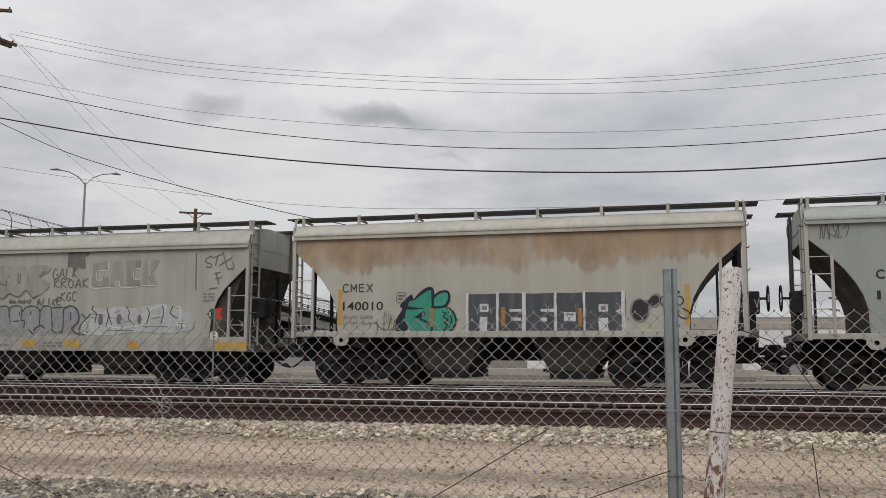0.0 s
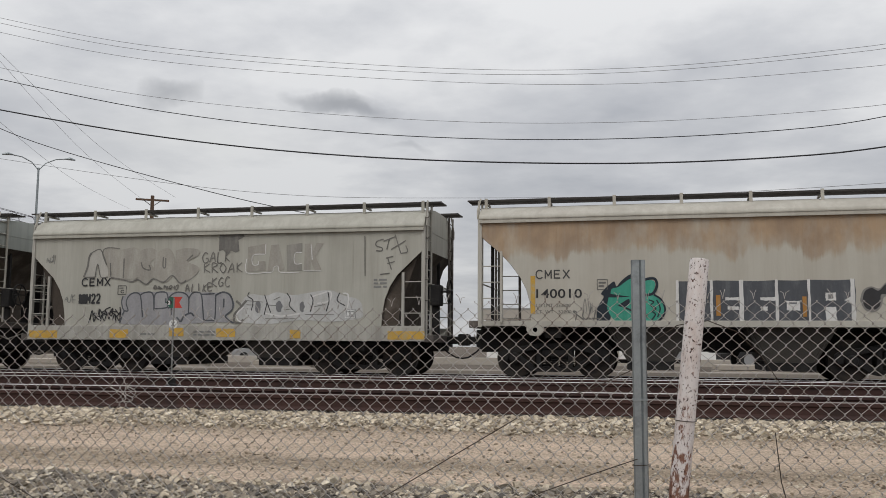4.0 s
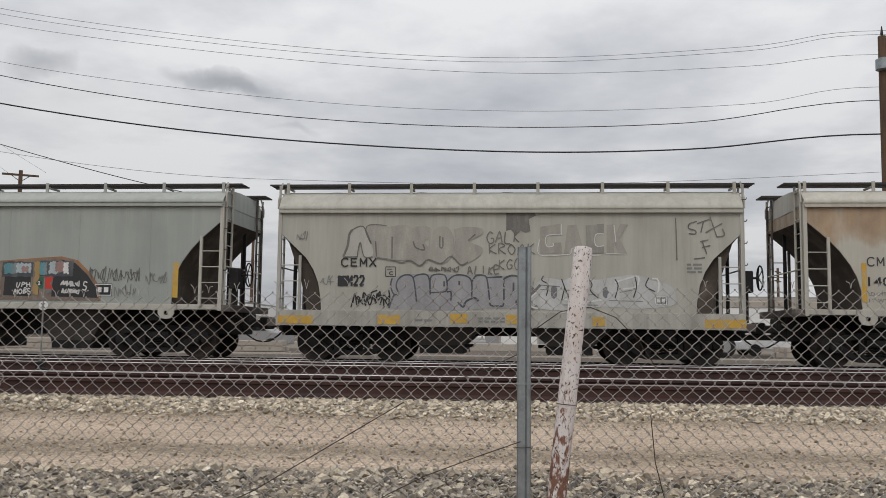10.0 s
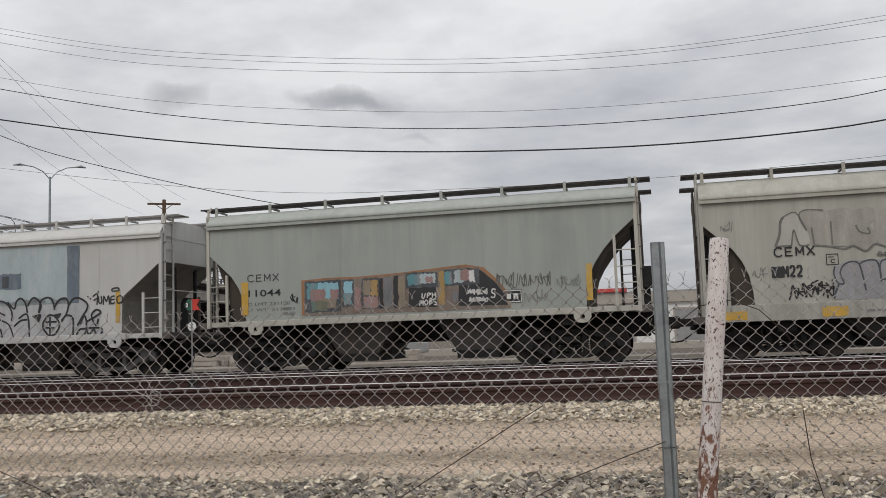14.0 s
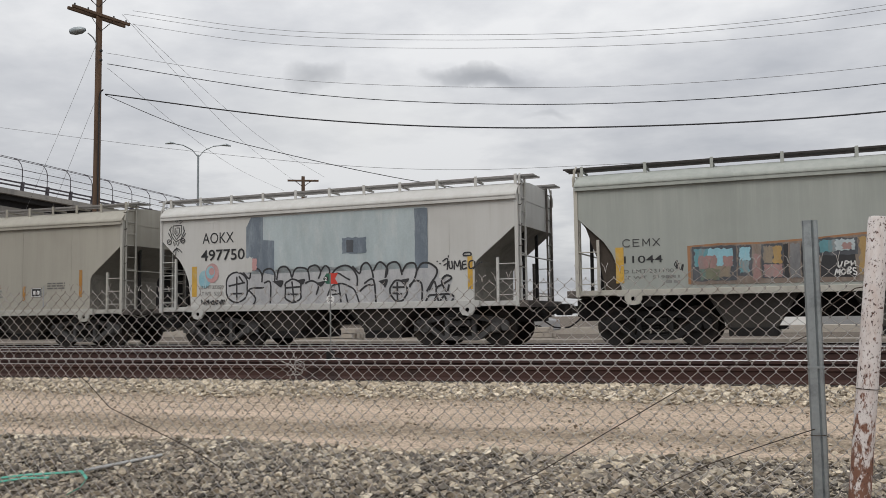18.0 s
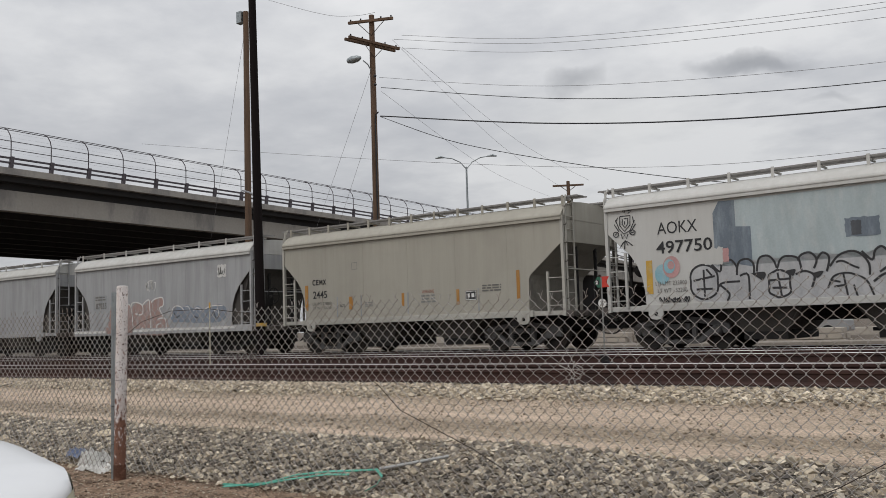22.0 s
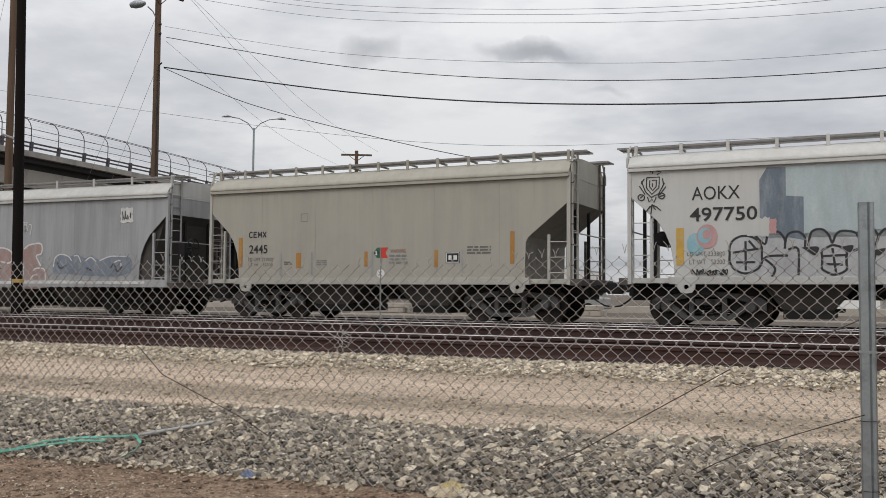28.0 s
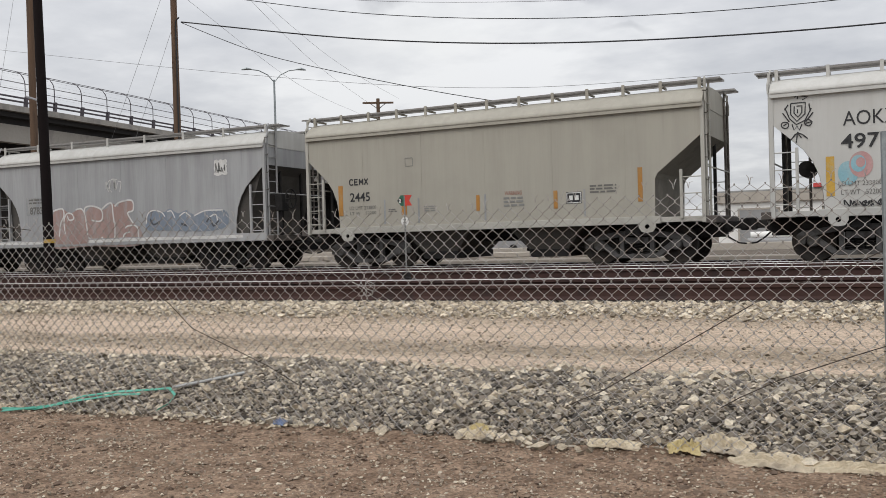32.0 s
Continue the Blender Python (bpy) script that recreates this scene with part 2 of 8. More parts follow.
def rock_mat(name, tones, rough=0.93, by_object=False):
    """Crushed stone: every piece takes one of several tones, with grain and dust on it."""
    m = bpy.data.materials.new(name)
    m.use_nodes = True
    tr = m.node_tree
    bs = tr.nodes["Principled BSDF"]
    at = node(tr, "ShaderNodeTexCoord").outputs["Object"]
    pick = node(tr, "ShaderNodeObjectInfo").outputs["Random"] if by_object else node(tr, "ShaderNodeNewGeometry").outputs["Random Per Island"]
    n = len(tones)
    col = ramp(tr, [(i / (n - 1), c) for i, c in enumerate(tones)], pick)
    grain = ramp(tr, [(0.3, (0.72,) * 3), (0.7, (1.28,) * 3)], noise_at(tr, at, 55.0, 4.0, 0.65))
    col = mix(tr, 1.0, col, grain, "MULTIPLY")
    dust = ramp(tr, [(0.50, (0, 0, 0)), (0.74, (0.35,) * 3)], noise_at(tr, at, 1.5, 5.0, 0.65))
    col = mix(tr, dust, col, (0.50, 0.43, 0.335))
    tr.links.new(col, bs.inputs["Base Color"])
    bs.inputs["Roughness"].default_value = rough
    bs.inputs["Specular IOR Level"].default_value = 0.2
    return m


def chipped_paint(name):
    """White paint on steel: small chips down to rust all over, larger bare patches low down on the post."""
    m = bpy.data.materials.new(name)
    m.use_nodes = True
    tr = m.node_tree
    bs = tr.nodes["Principled BSDF"]
    at = node(tr, "ShaderNodeTexCoord").outputs["Object"]
    white = mix(tr, noise_at(tr, at, 7.0, 4.0, 0.6), (0.77, 0.745, 0.735), (0.60, 0.545, 0.52))
    chips = ramp(tr, [(0.595, (0, 0, 0)), (0.625, (1, 1, 1))], noise_at(tr, at, 85.0, 4.0, 0.65, (1, 1, 0.6)))
    blots = ramp(tr, [(0.625, (0, 0, 0)), (0.65, (1, 1, 1))], noise_at(tr, at, 38.0, 4.0, 0.6))
    sep = node(tr, "ShaderNodeSeparateXYZ")
    tr.links.new(at, sep.inputs[0])
    worn = sums(tr, "ADD", noise_at(tr, at, 24.0, 6.0, 0.7, (1, 1, 0.45)), sums(tr, "MULTIPLY", sums(tr, "SUBTRACT", 0.97, sep.outputs[2]), 0.24))
    patchy = ramp(tr, [(0.555, (0, 0, 0)), (0.62, (1, 1, 1))], worn)
    stain = ramp(tr, [(0.48, (0, 0, 0)), (0.74, (0.6,) * 3)], noise_at(tr, at, 11.0, 6.0, 0.7, (1, 1, 0.35)))
    col = mix(tr, stain, white, (0.42, 0.27, 0.20))
    col = mix(tr, patchy, col, (0.20, 0.095, 0.062))
    col = mix(tr, chips, col, (0.075, 0.042, 0.035))
    col = mix(tr, blots, col, (0.09, 0.038, 0.026))
    tr.links.new(col, bs.inputs["Base Color"])
    bs.inputs["Roughness"].default_value = 0.75
    b = node(tr, "ShaderNodeBump", {"Strength": 0.6, "Distance": 0.004})
    b.invert = True
    tr.links.new(chips, b.inputs["Height"])
    tr.links.new(b.outputs[0], bs.inputs["Normal"])
    return m


POST_PAINT = chipped_paint("chipped_white_paint")
ROCK = rock_mat("ballast_rock", [(0.055, 0.050, 0.046), (0.28, 0.24, 0.19), (0.085, 0.078, 0.072), (0.50, 0.435, 0.34), (0.155, 0.14, 0.124), (0.70, 0.62, 0.49), (0.065, 0.060, 0.056), (0.37, 0.31, 0.24), (0.10, 0.091, 0.082), (0.22, 0.185, 0.15)])
ROCK_PALE = rock_mat("dusty_ballast_rock", [(0.18, 0.15, 0.115), (0.64, 0.55, 0.42), (0.40, 0.335, 0.25), (0.78, 0.69, 0.55), (0.11, 0.092, 0.07), (0.53, 0.45, 0.34), (0.28, 0.235, 0.18)])
ROCK_PIECE = rock_mat("loose_ballast_rock", [(0.12, 0.10, 0.092), (0.34, 0.295, 0.24), (0.17, 0.15, 0.14), (0.55, 0.49, 0.40), (0.24, 0.20, 0.17), (0.66, 0.60, 0.50), (0.14, 0.125, 0.12), (0.42, 0.36, 0.29)], by_object=True)
OILY_ROCK = rock_mat("oily_track_rock", [(0.05, 0.042, 0.037), (0.085, 0.072, 0.062), (0.035, 0.03, 0.027), (0.12, 0.10, 0.085)])
PEBBLE = rock_mat("road_pebbles", [(0.22, 0.175, 0.13), (0.46, 0.38, 0.29), (0.15, 0.12, 0.09), (0.64, 0.565, 0.45), (0.34, 0.275, 0.205)])
CLOD = rock_mat("earth_clods", [(0.11, 0.077, 0.057), (0.22, 0.16, 0.12), (0.15, 0.107, 0.08), (0.27, 0.20, 0.152)])
YELLOW = surf("faded_reflector", (0.56, 0.34, 0.06), 0.6, 0.0, 0.2, 3.0, 40.0, 0.05, second=(0.42, 0.34, 0.19), second_at=(0.5, 0.72), second_scale=5.0)
WHITE_PAINT = surf("white_marking", (0.70, 0.70, 0.68), 0.6, 0.0, 0.1, 4.0, 40.0, 0.05)
BLACK_PAINT = surf("black_marking", (0.03, 0.03, 0.032), 0.6, 0.0, 0.15, 4.0, 40.0, 0.05)
GREY_MARK = surf("faint_grey_marking", (0.22, 0.22, 0.21), 0.7, 0.0, 0.15, 4.0, 40.0, 0.05)
RED_SIGN = surf("red_sign_paint", (0.55, 0.05, 0.035), 0.5, 0.0, 0.12, 4.0, 40.0, 0.05)
GREEN_SIGN = surf("green_sign_paint", (0.03, 0.12, 0.075), 0.5, 0.0, 0.12, 4.0, 40.0, 0.05)

# ---- mesh building ----


class Shape:
    """Vertices and faces of one part, gathered and then made into one mesh."""

    def __init__(self):
        self.v, self.f = [], []

    def add(self, verts, faces):
        k = len(self.v)
        self.v += [tuple(p) for p in verts]
        self.f += [tuple(i + k for i in f) for f in faces]
        return self

    def box(self, x0, y0, z0, x1, y1, z1):
        return self.add([(x, y, z) for x in (x0, x1) for y in (y0, y1) for z in (z0, z1)],
                        [(0, 1, 3, 2), (4, 6, 7, 5), (0, 4, 5, 1), (2, 3, 7, 6), (0, 2, 6, 4), (1, 5, 7, 3)])

    def prism(self, outline, y0, y1):
        """An outline of (x, z) points run across from y0 to y1."""
        n = len(outline)
        v = [(x, y0, z) for x, z in outline] + [(x, y1, z) for x, z in outline]
        return self.add(v, [tuple(range(n))[::-1], tuple(range(n, 2 * n))] + [(i, (i + 1) % n, n + (i + 1) % n, n + i) for i in range(n)])

    def run(self, outline, x0, x1):
        """An outline of (y, z) points run along x."""
        n = len(outline)
        v = [(x0, y, z) for y, z in outline] + [(x1, y, z) for y, z in outline]
        return self.add(v, [tuple(range(n)), tuple(range(n, 2 * n))[::-1]] + [(i, n + i, n + (i + 1) % n, (i + 1) % n) for i in range(n)])

    def tube(self, path, radius, sides=6, closed_ends=True):
        """A round bar along a path; radius may be one number or one a point."""
        path = [Vector(p) for p in path]
        rs = radius if isinstance(radius, (list, tuple)) else [radius] * len(path)
        rings, v = [], []
        for i, p in enumerate(path):
            d = (path[min(i + 1, len(path) - 1)] - path[max(i - 1, 0)])
            d = d.normalized() if d.length > 1e-9 else Vector((0, 0, 1))
            a = d.cross(Vector((0, 0, 1)))
            if a.length < 1e-3:
                a = d.cross(Vector((1, 0, 0)))
            a.normalize()
            b = d.cross(a)
            rings.append(list(range(len(v), len(v) + sides)))
            for k in range(sides):
                w = 2 * math.pi * k / sides
                v.append(p + (a * math.cos(w) + b * math.sin(w)) * rs[i])
        f = [(r[k], r[(k + 1) % sides], q[(k + 1) % sides], q[k]) for r, q in zip(rings, rings[1:]) for k in range(sides)]
        if closed_ends:
            f += [tuple(rings[0])[::-1], tuple(rings[-1])]
        return self.add(v, f)

    def turned(self, profile, center, axis="y", sides=20):
        """A profile of (along, radius) points turned about an axis."""
        v, f = [], []
        for a, r in profile:
            for k in range(sides):
                w = 2 * math.pi * k / sides
                c, s = r * math.cos(w), r * math.sin(w)
                p = {"x": (a, c, s), "y": (c, a, s), "z": (c, s, a)}[axis]
                v.append((p[0] + center[0], p[1] + center[1], p[2] + center[2]))
        for i in range(len(profile) - 1):
            for k in range(sides):
                f.append((i * sides + k, i * sides + (k + 1) % sides, (i + 1) * sides + (k + 1) % sides, (i + 1) * sides + k))
        f += [tuple(range(sides))[::-1], tuple(range((len(profile) - 1) * sides, len(profile) * sides))]
        return self.add(v, f)

    def mesh(self, name, bevel=0.0, smooth=False):
        me = bpy.data.meshes.new(name)
        me.from_pydata(self.v, [], self.f)
        bm = bmesh.new()
        bm.from_mesh(me)
        bmesh.ops.recalc_face_normals(bm, faces=bm.faces)
        if bevel:
            bmesh.ops.bevel(bm, geom=[e for e in bm.edges if e.is_manifold and e.calc_face_angle(0) > 0.5], offset=bevel, segments=1, affect="EDGES")
        bm.to_mesh(me)
        bm.free()
        if smooth:
            for p in me.polygons:
                p.use_smooth = True
            me.set_sharp_from_angle(angle=radians(40))
        return me


def part(name, shape, material, parent=None, label="", bevel=0.0, smooth=False):
    me = shape if isinstance(shape, bpy.types.Mesh) else shape.mesh(name, bevel, smooth)
    if not me.materials:
        me.materials.append(material)
    ob = new(name, me)
    if parent:
        ob.parent = parent
    return tagged(ob, label)


def thing(name, label, category, group="", at=None):
    ob = new(name)
    ob.empty_display_size = 0.2
    if at:
        ob.matrix_basis = at
    return tagged(ob, label, category, group)


def raw_mesh(name, verts, faces):
    """A large mesh straight from arrays of vertices and equal-sized faces."""
    verts, faces = np.asarray(verts, np.float32), np.asarray(faces, np.int32)
    me = bpy.data.meshes.new(name)
    me.vertices.add(len(verts))
    me.vertices.foreach_set("co", verts.ravel())
    n = faces.shape[1]
    me.loops.add(faces.size)
    me.loops.foreach_set("vertex_index", faces.ravel())
    me.polygons.add(len(faces))
    me.polygons.foreach_set("loop_start", np.arange(0, faces.size, n, dtype=np.int32))
    me.polygons.foreach_set("loop_total", np.full(len(faces), n, np.int32))
    me.shade_flat()
    me.update()
    me.validate()
    return me


def text_mesh(body, size, thick=0.0, slant=0.0, grow=0.0, stretch=1.0):
    """Lettering in the built-in font, standing upright in the x-z plane with its lower left corner at the origin."""
    cu = bpy.data.curves.new("lettering", "FONT")
    cu.body, cu.size, cu.shear, cu.offset, cu.extrude = body, size, slant, grow, thick
    cu.resolution_u = 3
    ob = bpy.data.objects.new("lettering", cu)
    scene.collection.objects.link(ob)
    me = bpy.data.meshes.new_from_object(ob.evaluated_get(bpy.context.evaluated_depsgraph_get()))
    bpy.data.objects.remove(ob)
    bpy.data.curves.remove(cu)
    me.transform(Matrix.Diagonal((stretch, 1, 1, 1)))
    me.transform(Matrix.Rotation(radians(90), 4, "X"))
    return me

# ---- ground: one sheet, from the verge over the service road to the tracks and on to the horizon ----
FENCE_Y, RAIL_TOP, TRAIN_TOP, TRAIN_Y = 5.0, 0.675, 0.60, 22.3
PROFILE = [(-400, 0.0), (2.0, 0.0), (4.9, 0.02), (5.25, 0.06), (5.7, 0.2), (6.3, 0.27), (6.6, 0.27), (8.0, 0.29), (9.7, 0.30), (10.1, 0.38), (10.45, 0.44), (13.0, 0.46), (14.2, 0.42), (15.2, 0.46),
           (17.6, 0.46), (19.5, 0.36), (20.7, 0.38), (23.1, 0.38), (24.5, 0.30), (60, 0.25), (4000, 0.25)]


def height(y):
    return float(np.interp(y, [p[0] for p in PROFILE], [p[1] for p in PROFILE]))


def ground_material():
    m = bpy.data.materials.new("ground_earth")
    m.use_nodes = True
    tr = m.node_tree
    bs = tr.nodes["Principled BSDF"]
    at = node(tr, "ShaderNodeTexCoord").outputs["Object"]
    sep = node(tr, "ShaderNodeSeparateXYZ")
    tr.links.new(at, sep.inputs[0])
    wander = noise_at(tr, at, 0.35, 4.0, 0.6)
    y = sums(tr, "ADD", sep.outputs[1], sums(tr, "MULTIPLY", sums(tr, "SUBTRACT", wander, 0.5), 0.9))
    n_grit = noise_at(tr, at, 38.0, 5.0, 0.7)
    n_mid = noise_at(tr, at, 5.0, 5.0, 0.65)
    n_long = noise_at(tr, at, 1.0, 5.0, 0.6, (0.35, 2.4, 1))
    verge = mix(tr, ramp(tr, [(0.38, (0, 0, 0)), (0.66, (1, 1, 1))], n_mid), (0.22, 0.148, 0.102), (0.39, 0.28, 0.20))
    road = mix(tr, ramp(tr, [(0.35, (0, 0, 0)), (0.62, (1, 1, 1))], n_long), (0.66, 0.525, 0.405), (0.50, 0.395, 0.30))
    strip = mix(tr, ramp(tr, [(0.40, (0, 0, 0)), (0.60, (1, 1, 1))], n_mid), (0.43, 0.345, 0.255), (0.30, 0.24, 0.178))
    bed = mix(tr, ramp(tr, [(0.35, (0, 0, 0)), (0.65, (1, 1, 1))], n_mid), (0.085, 0.072, 0.06), (0.04, 0.034, 0.03))
    lot = mix(tr, ramp(tr, [(0.35, (0, 0, 0)), (0.65, (1, 1, 1))], n_long), (0.175, 0.145, 0.118), (0.105, 0.09, 0.075))

    def past(edge, soft):
        return ramp(tr, [(0.0, (0, 0, 0)), (1.0, (1, 1, 1))], sums(tr, "DIVIDE", sums(tr, "SUBTRACT", y, edge - soft), 2 * soft))

    # under the heap the dark bed colour paints in shade between the stones
    col = mix(tr, past(5.25, 0.12), verge, bed)
    col = mix(tr, past(6.5, 0.25), col, road)
    col = mix(tr, past(7.2, 0.25), col, strip)
    col = mix(tr, past(8.0, 0.3), col, road)
    col = mix(tr, past(9.75, 0.25), col, strip)
    col = mix(tr, past(10.5, 0.2), col, bed)
    col = mix(tr, past(25.5, 0.8), col, lot)
    grit = ramp(tr, [(0.35, (0.55,) * 3), (0.50, (1.0,) * 3), (0.65, (1.45,) * 3)], n_grit)
    col = mix(tr, 1.0, col, grit, "MULTIPLY")
    tr.links.new(col, bs.inputs["Base Color"])
    bs.inputs["Roughness"].default_value = 0.95
    bs.inputs["Specular IOR Level"].default_value = 0.15
    b = node(tr, "ShaderNodeBump", {"Strength": 1.0, "Distance": 0.03})
    tr.links.new(n_grit, b.inputs["Height"])
    tr.links.new(b.outputs[0], bs.inputs["Normal"])
    return m


def make_ground():
    xs = np.concatenate([[-3000, -600, -150, -60, -30], np.arange(-20, 8.01, 0.16), [12, 20, 40, 80, 150, 600, 3000]])
    ys = np.concatenate([[-600, -100, -20, -5, 0], np.arange(1.0, 10.6, 0.12), np.arange(11, 26, 0.5), [30, 40, 60, 100, 200, 600, 1500, 4000]])
    py, pz = [p[0] for p in PROFILE], [p[1] for p in PROFILE]
    verts = []
    for y in ys:
        z0 = np.interp(y, py, pz)
        for x in xs:
            z = z0
            if -21 < x < 9 and 0.5 < y < 10.3:
                z += 0.03 * noise.noise((x * 1.1, y * 1.6, 3.0)) + 0.012 * noise.noise((x * 6, y * 6, 9.0))
                if 5.15 < y < 6.6:
                    z += 0.05 * noise.noise((x * 0.7, y * 0.9, 5.0))
            verts.append((x, y, z))
    nx = len(xs)
    faces = [(j * nx + i, j * nx + i + 1, (j + 1) * nx + i + 1, (j + 1) * nx + i) for j in range(len(ys) - 1) for i in range(nx - 1)]
    me = raw_mesh("ground", verts, faces)
    for p in me.polygons:
        p.use_smooth = True
    ob = part("ground", me, ground_material())
    return tagged(ob, "brown dirt verge, pale dirt service road and gravel track bed", "ground", kind="structure")


ground = make_ground()


def ground_z(x, y):
    z = np.interp(y, [p[0] for p in PROFILE], [p[1] for p in PROFILE])
    return z


def stones(name, label, count, area, size, material, seed, sink=0.25, density=None, parent=None):
    """Many loose stones as one mesh: each a knocked-about block with its own size and turn."""
    rng = np.random.default_rng(seed)
    # a sharp-edged shard: eight corners, knocked about, joined by triangles
    block = np.array([(1, 0.25, 0), (-1, -0.2, 0.1), (0.2, 1, 0), (-0.2, -1, -0.1), (0.15, 0.1, 1), (-0.1, 0.2, -1), (0.7, -0.6, 0.55), (-0.65, 0.6, 0.6)]) * 0.95
    tri = np.array([(0, 2, 4), (2, 7, 4), (7, 1, 4), (1, 3, 4), (3, 6, 4), (6, 0, 4), (2, 0, 5), (1, 7, 5), (7, 2, 5), (3, 1, 5), (6, 3, 5), (0, 6, 5)])
    x = rng.uniform(area[0], area[1], count)
    y = rng.uniform(area[2], area[3], count)
    if density:
        keep = rng.random(count) < density(x, y)
        x, y = x[keep], y[keep]
        count = len(x)
    s = size * rng.lognormal(0, 0.45, count).clip(0.4, 2.6)
    v = block[None] * rng.uniform(0.72, 1.22, (count, 8, 3))
    v = v * (s[:, None, None] * np.stack([rng.uniform(0.85, 1.45, count), rng.uniform(0.8, 1.15, count), rng.uniform(0.6, 1.0, count)], 1)[:, None, :])
    a = rng.uniform(0, 2 * math.pi, count)
    b = rng.normal(0, 0.5, count)
    cb, sb = np.cos(b)[:, None], np.sin(b)[:, None]
    v = np.stack([v[..., 0], v[..., 1] * cb - v[..., 2] * sb, v[..., 1] * sb + v[..., 2] * cb], -1)
    ca, sa = np.cos(a)[:, None], np.sin(a)[:, None]
    v = np.stack([v[..., 0] * ca - v[..., 1] * sa, v[..., 0] * sa + v[..., 1] * ca, v[..., 2]], -1)
    z = ground_z(x, y)
    near = np.array([0.03 * noise.noise((px * 1.1, py * 1.6, 3.0)) + (0.05 * noise.noise((px * 0.7, py * 0.9, 5.0)) if 5.15 < py < 6.6 else 0) if py < 10.3 else 0.0 for px, py in zip(x, y)])
    v += np.stack([x, y, z + near + s * (0.5 - sink)], 1)[:, None, :]
    f = tri[None] + (np.arange(count) * 8)[:, None, None]
    ob = part(name, raw_mesh(name, v.reshape(-1, 3), f.reshape(-1, 3)), material, parent)
    return tagged(ob, kind="stuff") if parent else tagged(ob, label, "stones", kind="stuff")


def edge_noise(x, scale, seed):
    return np.array([noise.noise((float(p) * scale, seed, 0.0)) for p in x])


heap = thing("ballast_heap", "heap of crushed grey ballast stones along the fence", "stones")
stones("crushed_stone", "", 88000, (-14, 3.6, 5.0, 6.75), 0.0138, ROCK, 1, parent=heap,
       density=lambda x, y: np.clip((y - 5.12 - 0.12 * edge_noise(x, 0.8, 1.0)) * 7, 0, 1) * np.clip((6.45 + 0.14 * edge_noise(x, 0.6, 7.0) - y) * 5, 0.0, 1))
stones("pale_stone", "", 7000, (-14, 3.6, 5.05, 6.6), 0.0185, ROCK_PALE, 2, 0.15, parent=heap)


def loose_stones(count):
    """The larger stones at the foot of the heap, each one a piece of its own."""
    rng = np.random.default_rng(11)
    tri = [(0, 2, 4), (2, 7, 4), (7, 1, 4), (1, 3, 4), (3, 6, 4), (6, 0, 4), (2, 0, 5), (1, 7, 5), (7, 2, 5), (3, 1, 5), (6, 3, 5), (0, 6, 5)]
    base = np.array([(1, 0.25, 0), (-1, -0.2, 0.1), (0.2, 1, 0), (-0.2, -1, -0.1), (0.15, 0.1, 1), (-0.1, 0.2, -1), (0.7, -0.6, 0.55), (-0.65, 0.6, 0.6)])
    kinds = [raw_mesh("stone", base * rng.uniform(0.6, 1.3, (8, 3)) * (1.2, 0.9, 0.62), tri) for _ in range(14)]
    for k in range(count):
        x, y = rng.uniform(-6.5, 1.6), 5.2 + rng.uniform(0, 1) ** 1.4 * 1.0
        st = part("stone", kinds[k % 14], ROCK_PIECE, heap)
        s = rng.uniform(0.016, 0.028)
        z = float(ground_z(x, y)) + 0.03 * noise.noise((x * 1.1, y * 1.6, 3.0)) + 0.05 * noise.noise((x * 0.7, y * 0.9, 5.0))
        st.matrix_basis = pose(x, y, z + 0.022, rng.uniform(-30, 30), rng.uniform(-30, 30), rng.uniform(0, 360)) @ Matrix.Scale(s, 4)


loose_stones(290)
stones("ballast_shoulder", "pale dusty ballast stones beside the tracks", 42000, (-25, 8, 9.85, 10.82), 0.019, ROCK_PALE, 3,
       density=lambda x, y: np.clip((y - 9.85 - 0.12 * edge_noise(x, 0.7, 3.0)) * 4, 0.12, 1))
stones("track_ballast", "dark oily ballast stones between the rails", 9000, (-26, 9, 11.1, 14.4), 0.026, OILY_ROCK, 4, 0.5)
stones("road_gravel", "small stones scattered on the dirt road", 22000, (-20, 7, 6.4, 9.9), 0.0095, PEBBLE, 5,
       density=lambda x, y: np.where((np.abs(y - 7.5) < 0.5) | (y > 9.5) | (y < 6.7), 1.0, 0.28))
stones("verge_gravel", "small stones and chips scattered on the bare dirt verge", 22000, (-8, 3, 2.6, 5.25), 0.0055, PEBBLE, 6)
stones("dirt_clods", "dark clods of earth on the bare verge", 11000, (-9, 3, 2.6, 5.2), 0.009, CLOD, 7, 0.4)

# ---- tracks ----


def bend(x):
    """How far the train's track has come towards the road at x: straight, a short curve, then a steady slant."""
    d, ease = min(max(0.0, x + 15.5), 34.0), 1.22
    return 0.025 * d * d if d < ease else 0.025 * ease * ease + 0.061 * (d - ease)


STATIONS = (-160, -15.5, -15.1, -14.7, -14.3, 18.5, 120)


def swept(outline, bent):
    """A cross-section of (y, z) points run along the track, straight or with its bend."""
    s, n = Shape(), len(outline)
    xs = STATIONS if bent else (-160, 120)
    v = [(x, y - (bend(x) if bent else 0.0), z) for x in xs for y, z in outline]
    f = [tuple(range(n)), tuple(range((len(xs) - 1) * n, len(xs) * n))[::-1]]
    f += [(i * n + k, (i + 1) * n + k, (i + 1) * n + (k + 1) % n, i * n + (k + 1) % n) for i in range(len(xs) - 1) for k in range(n)]
    return s.add(v, f)


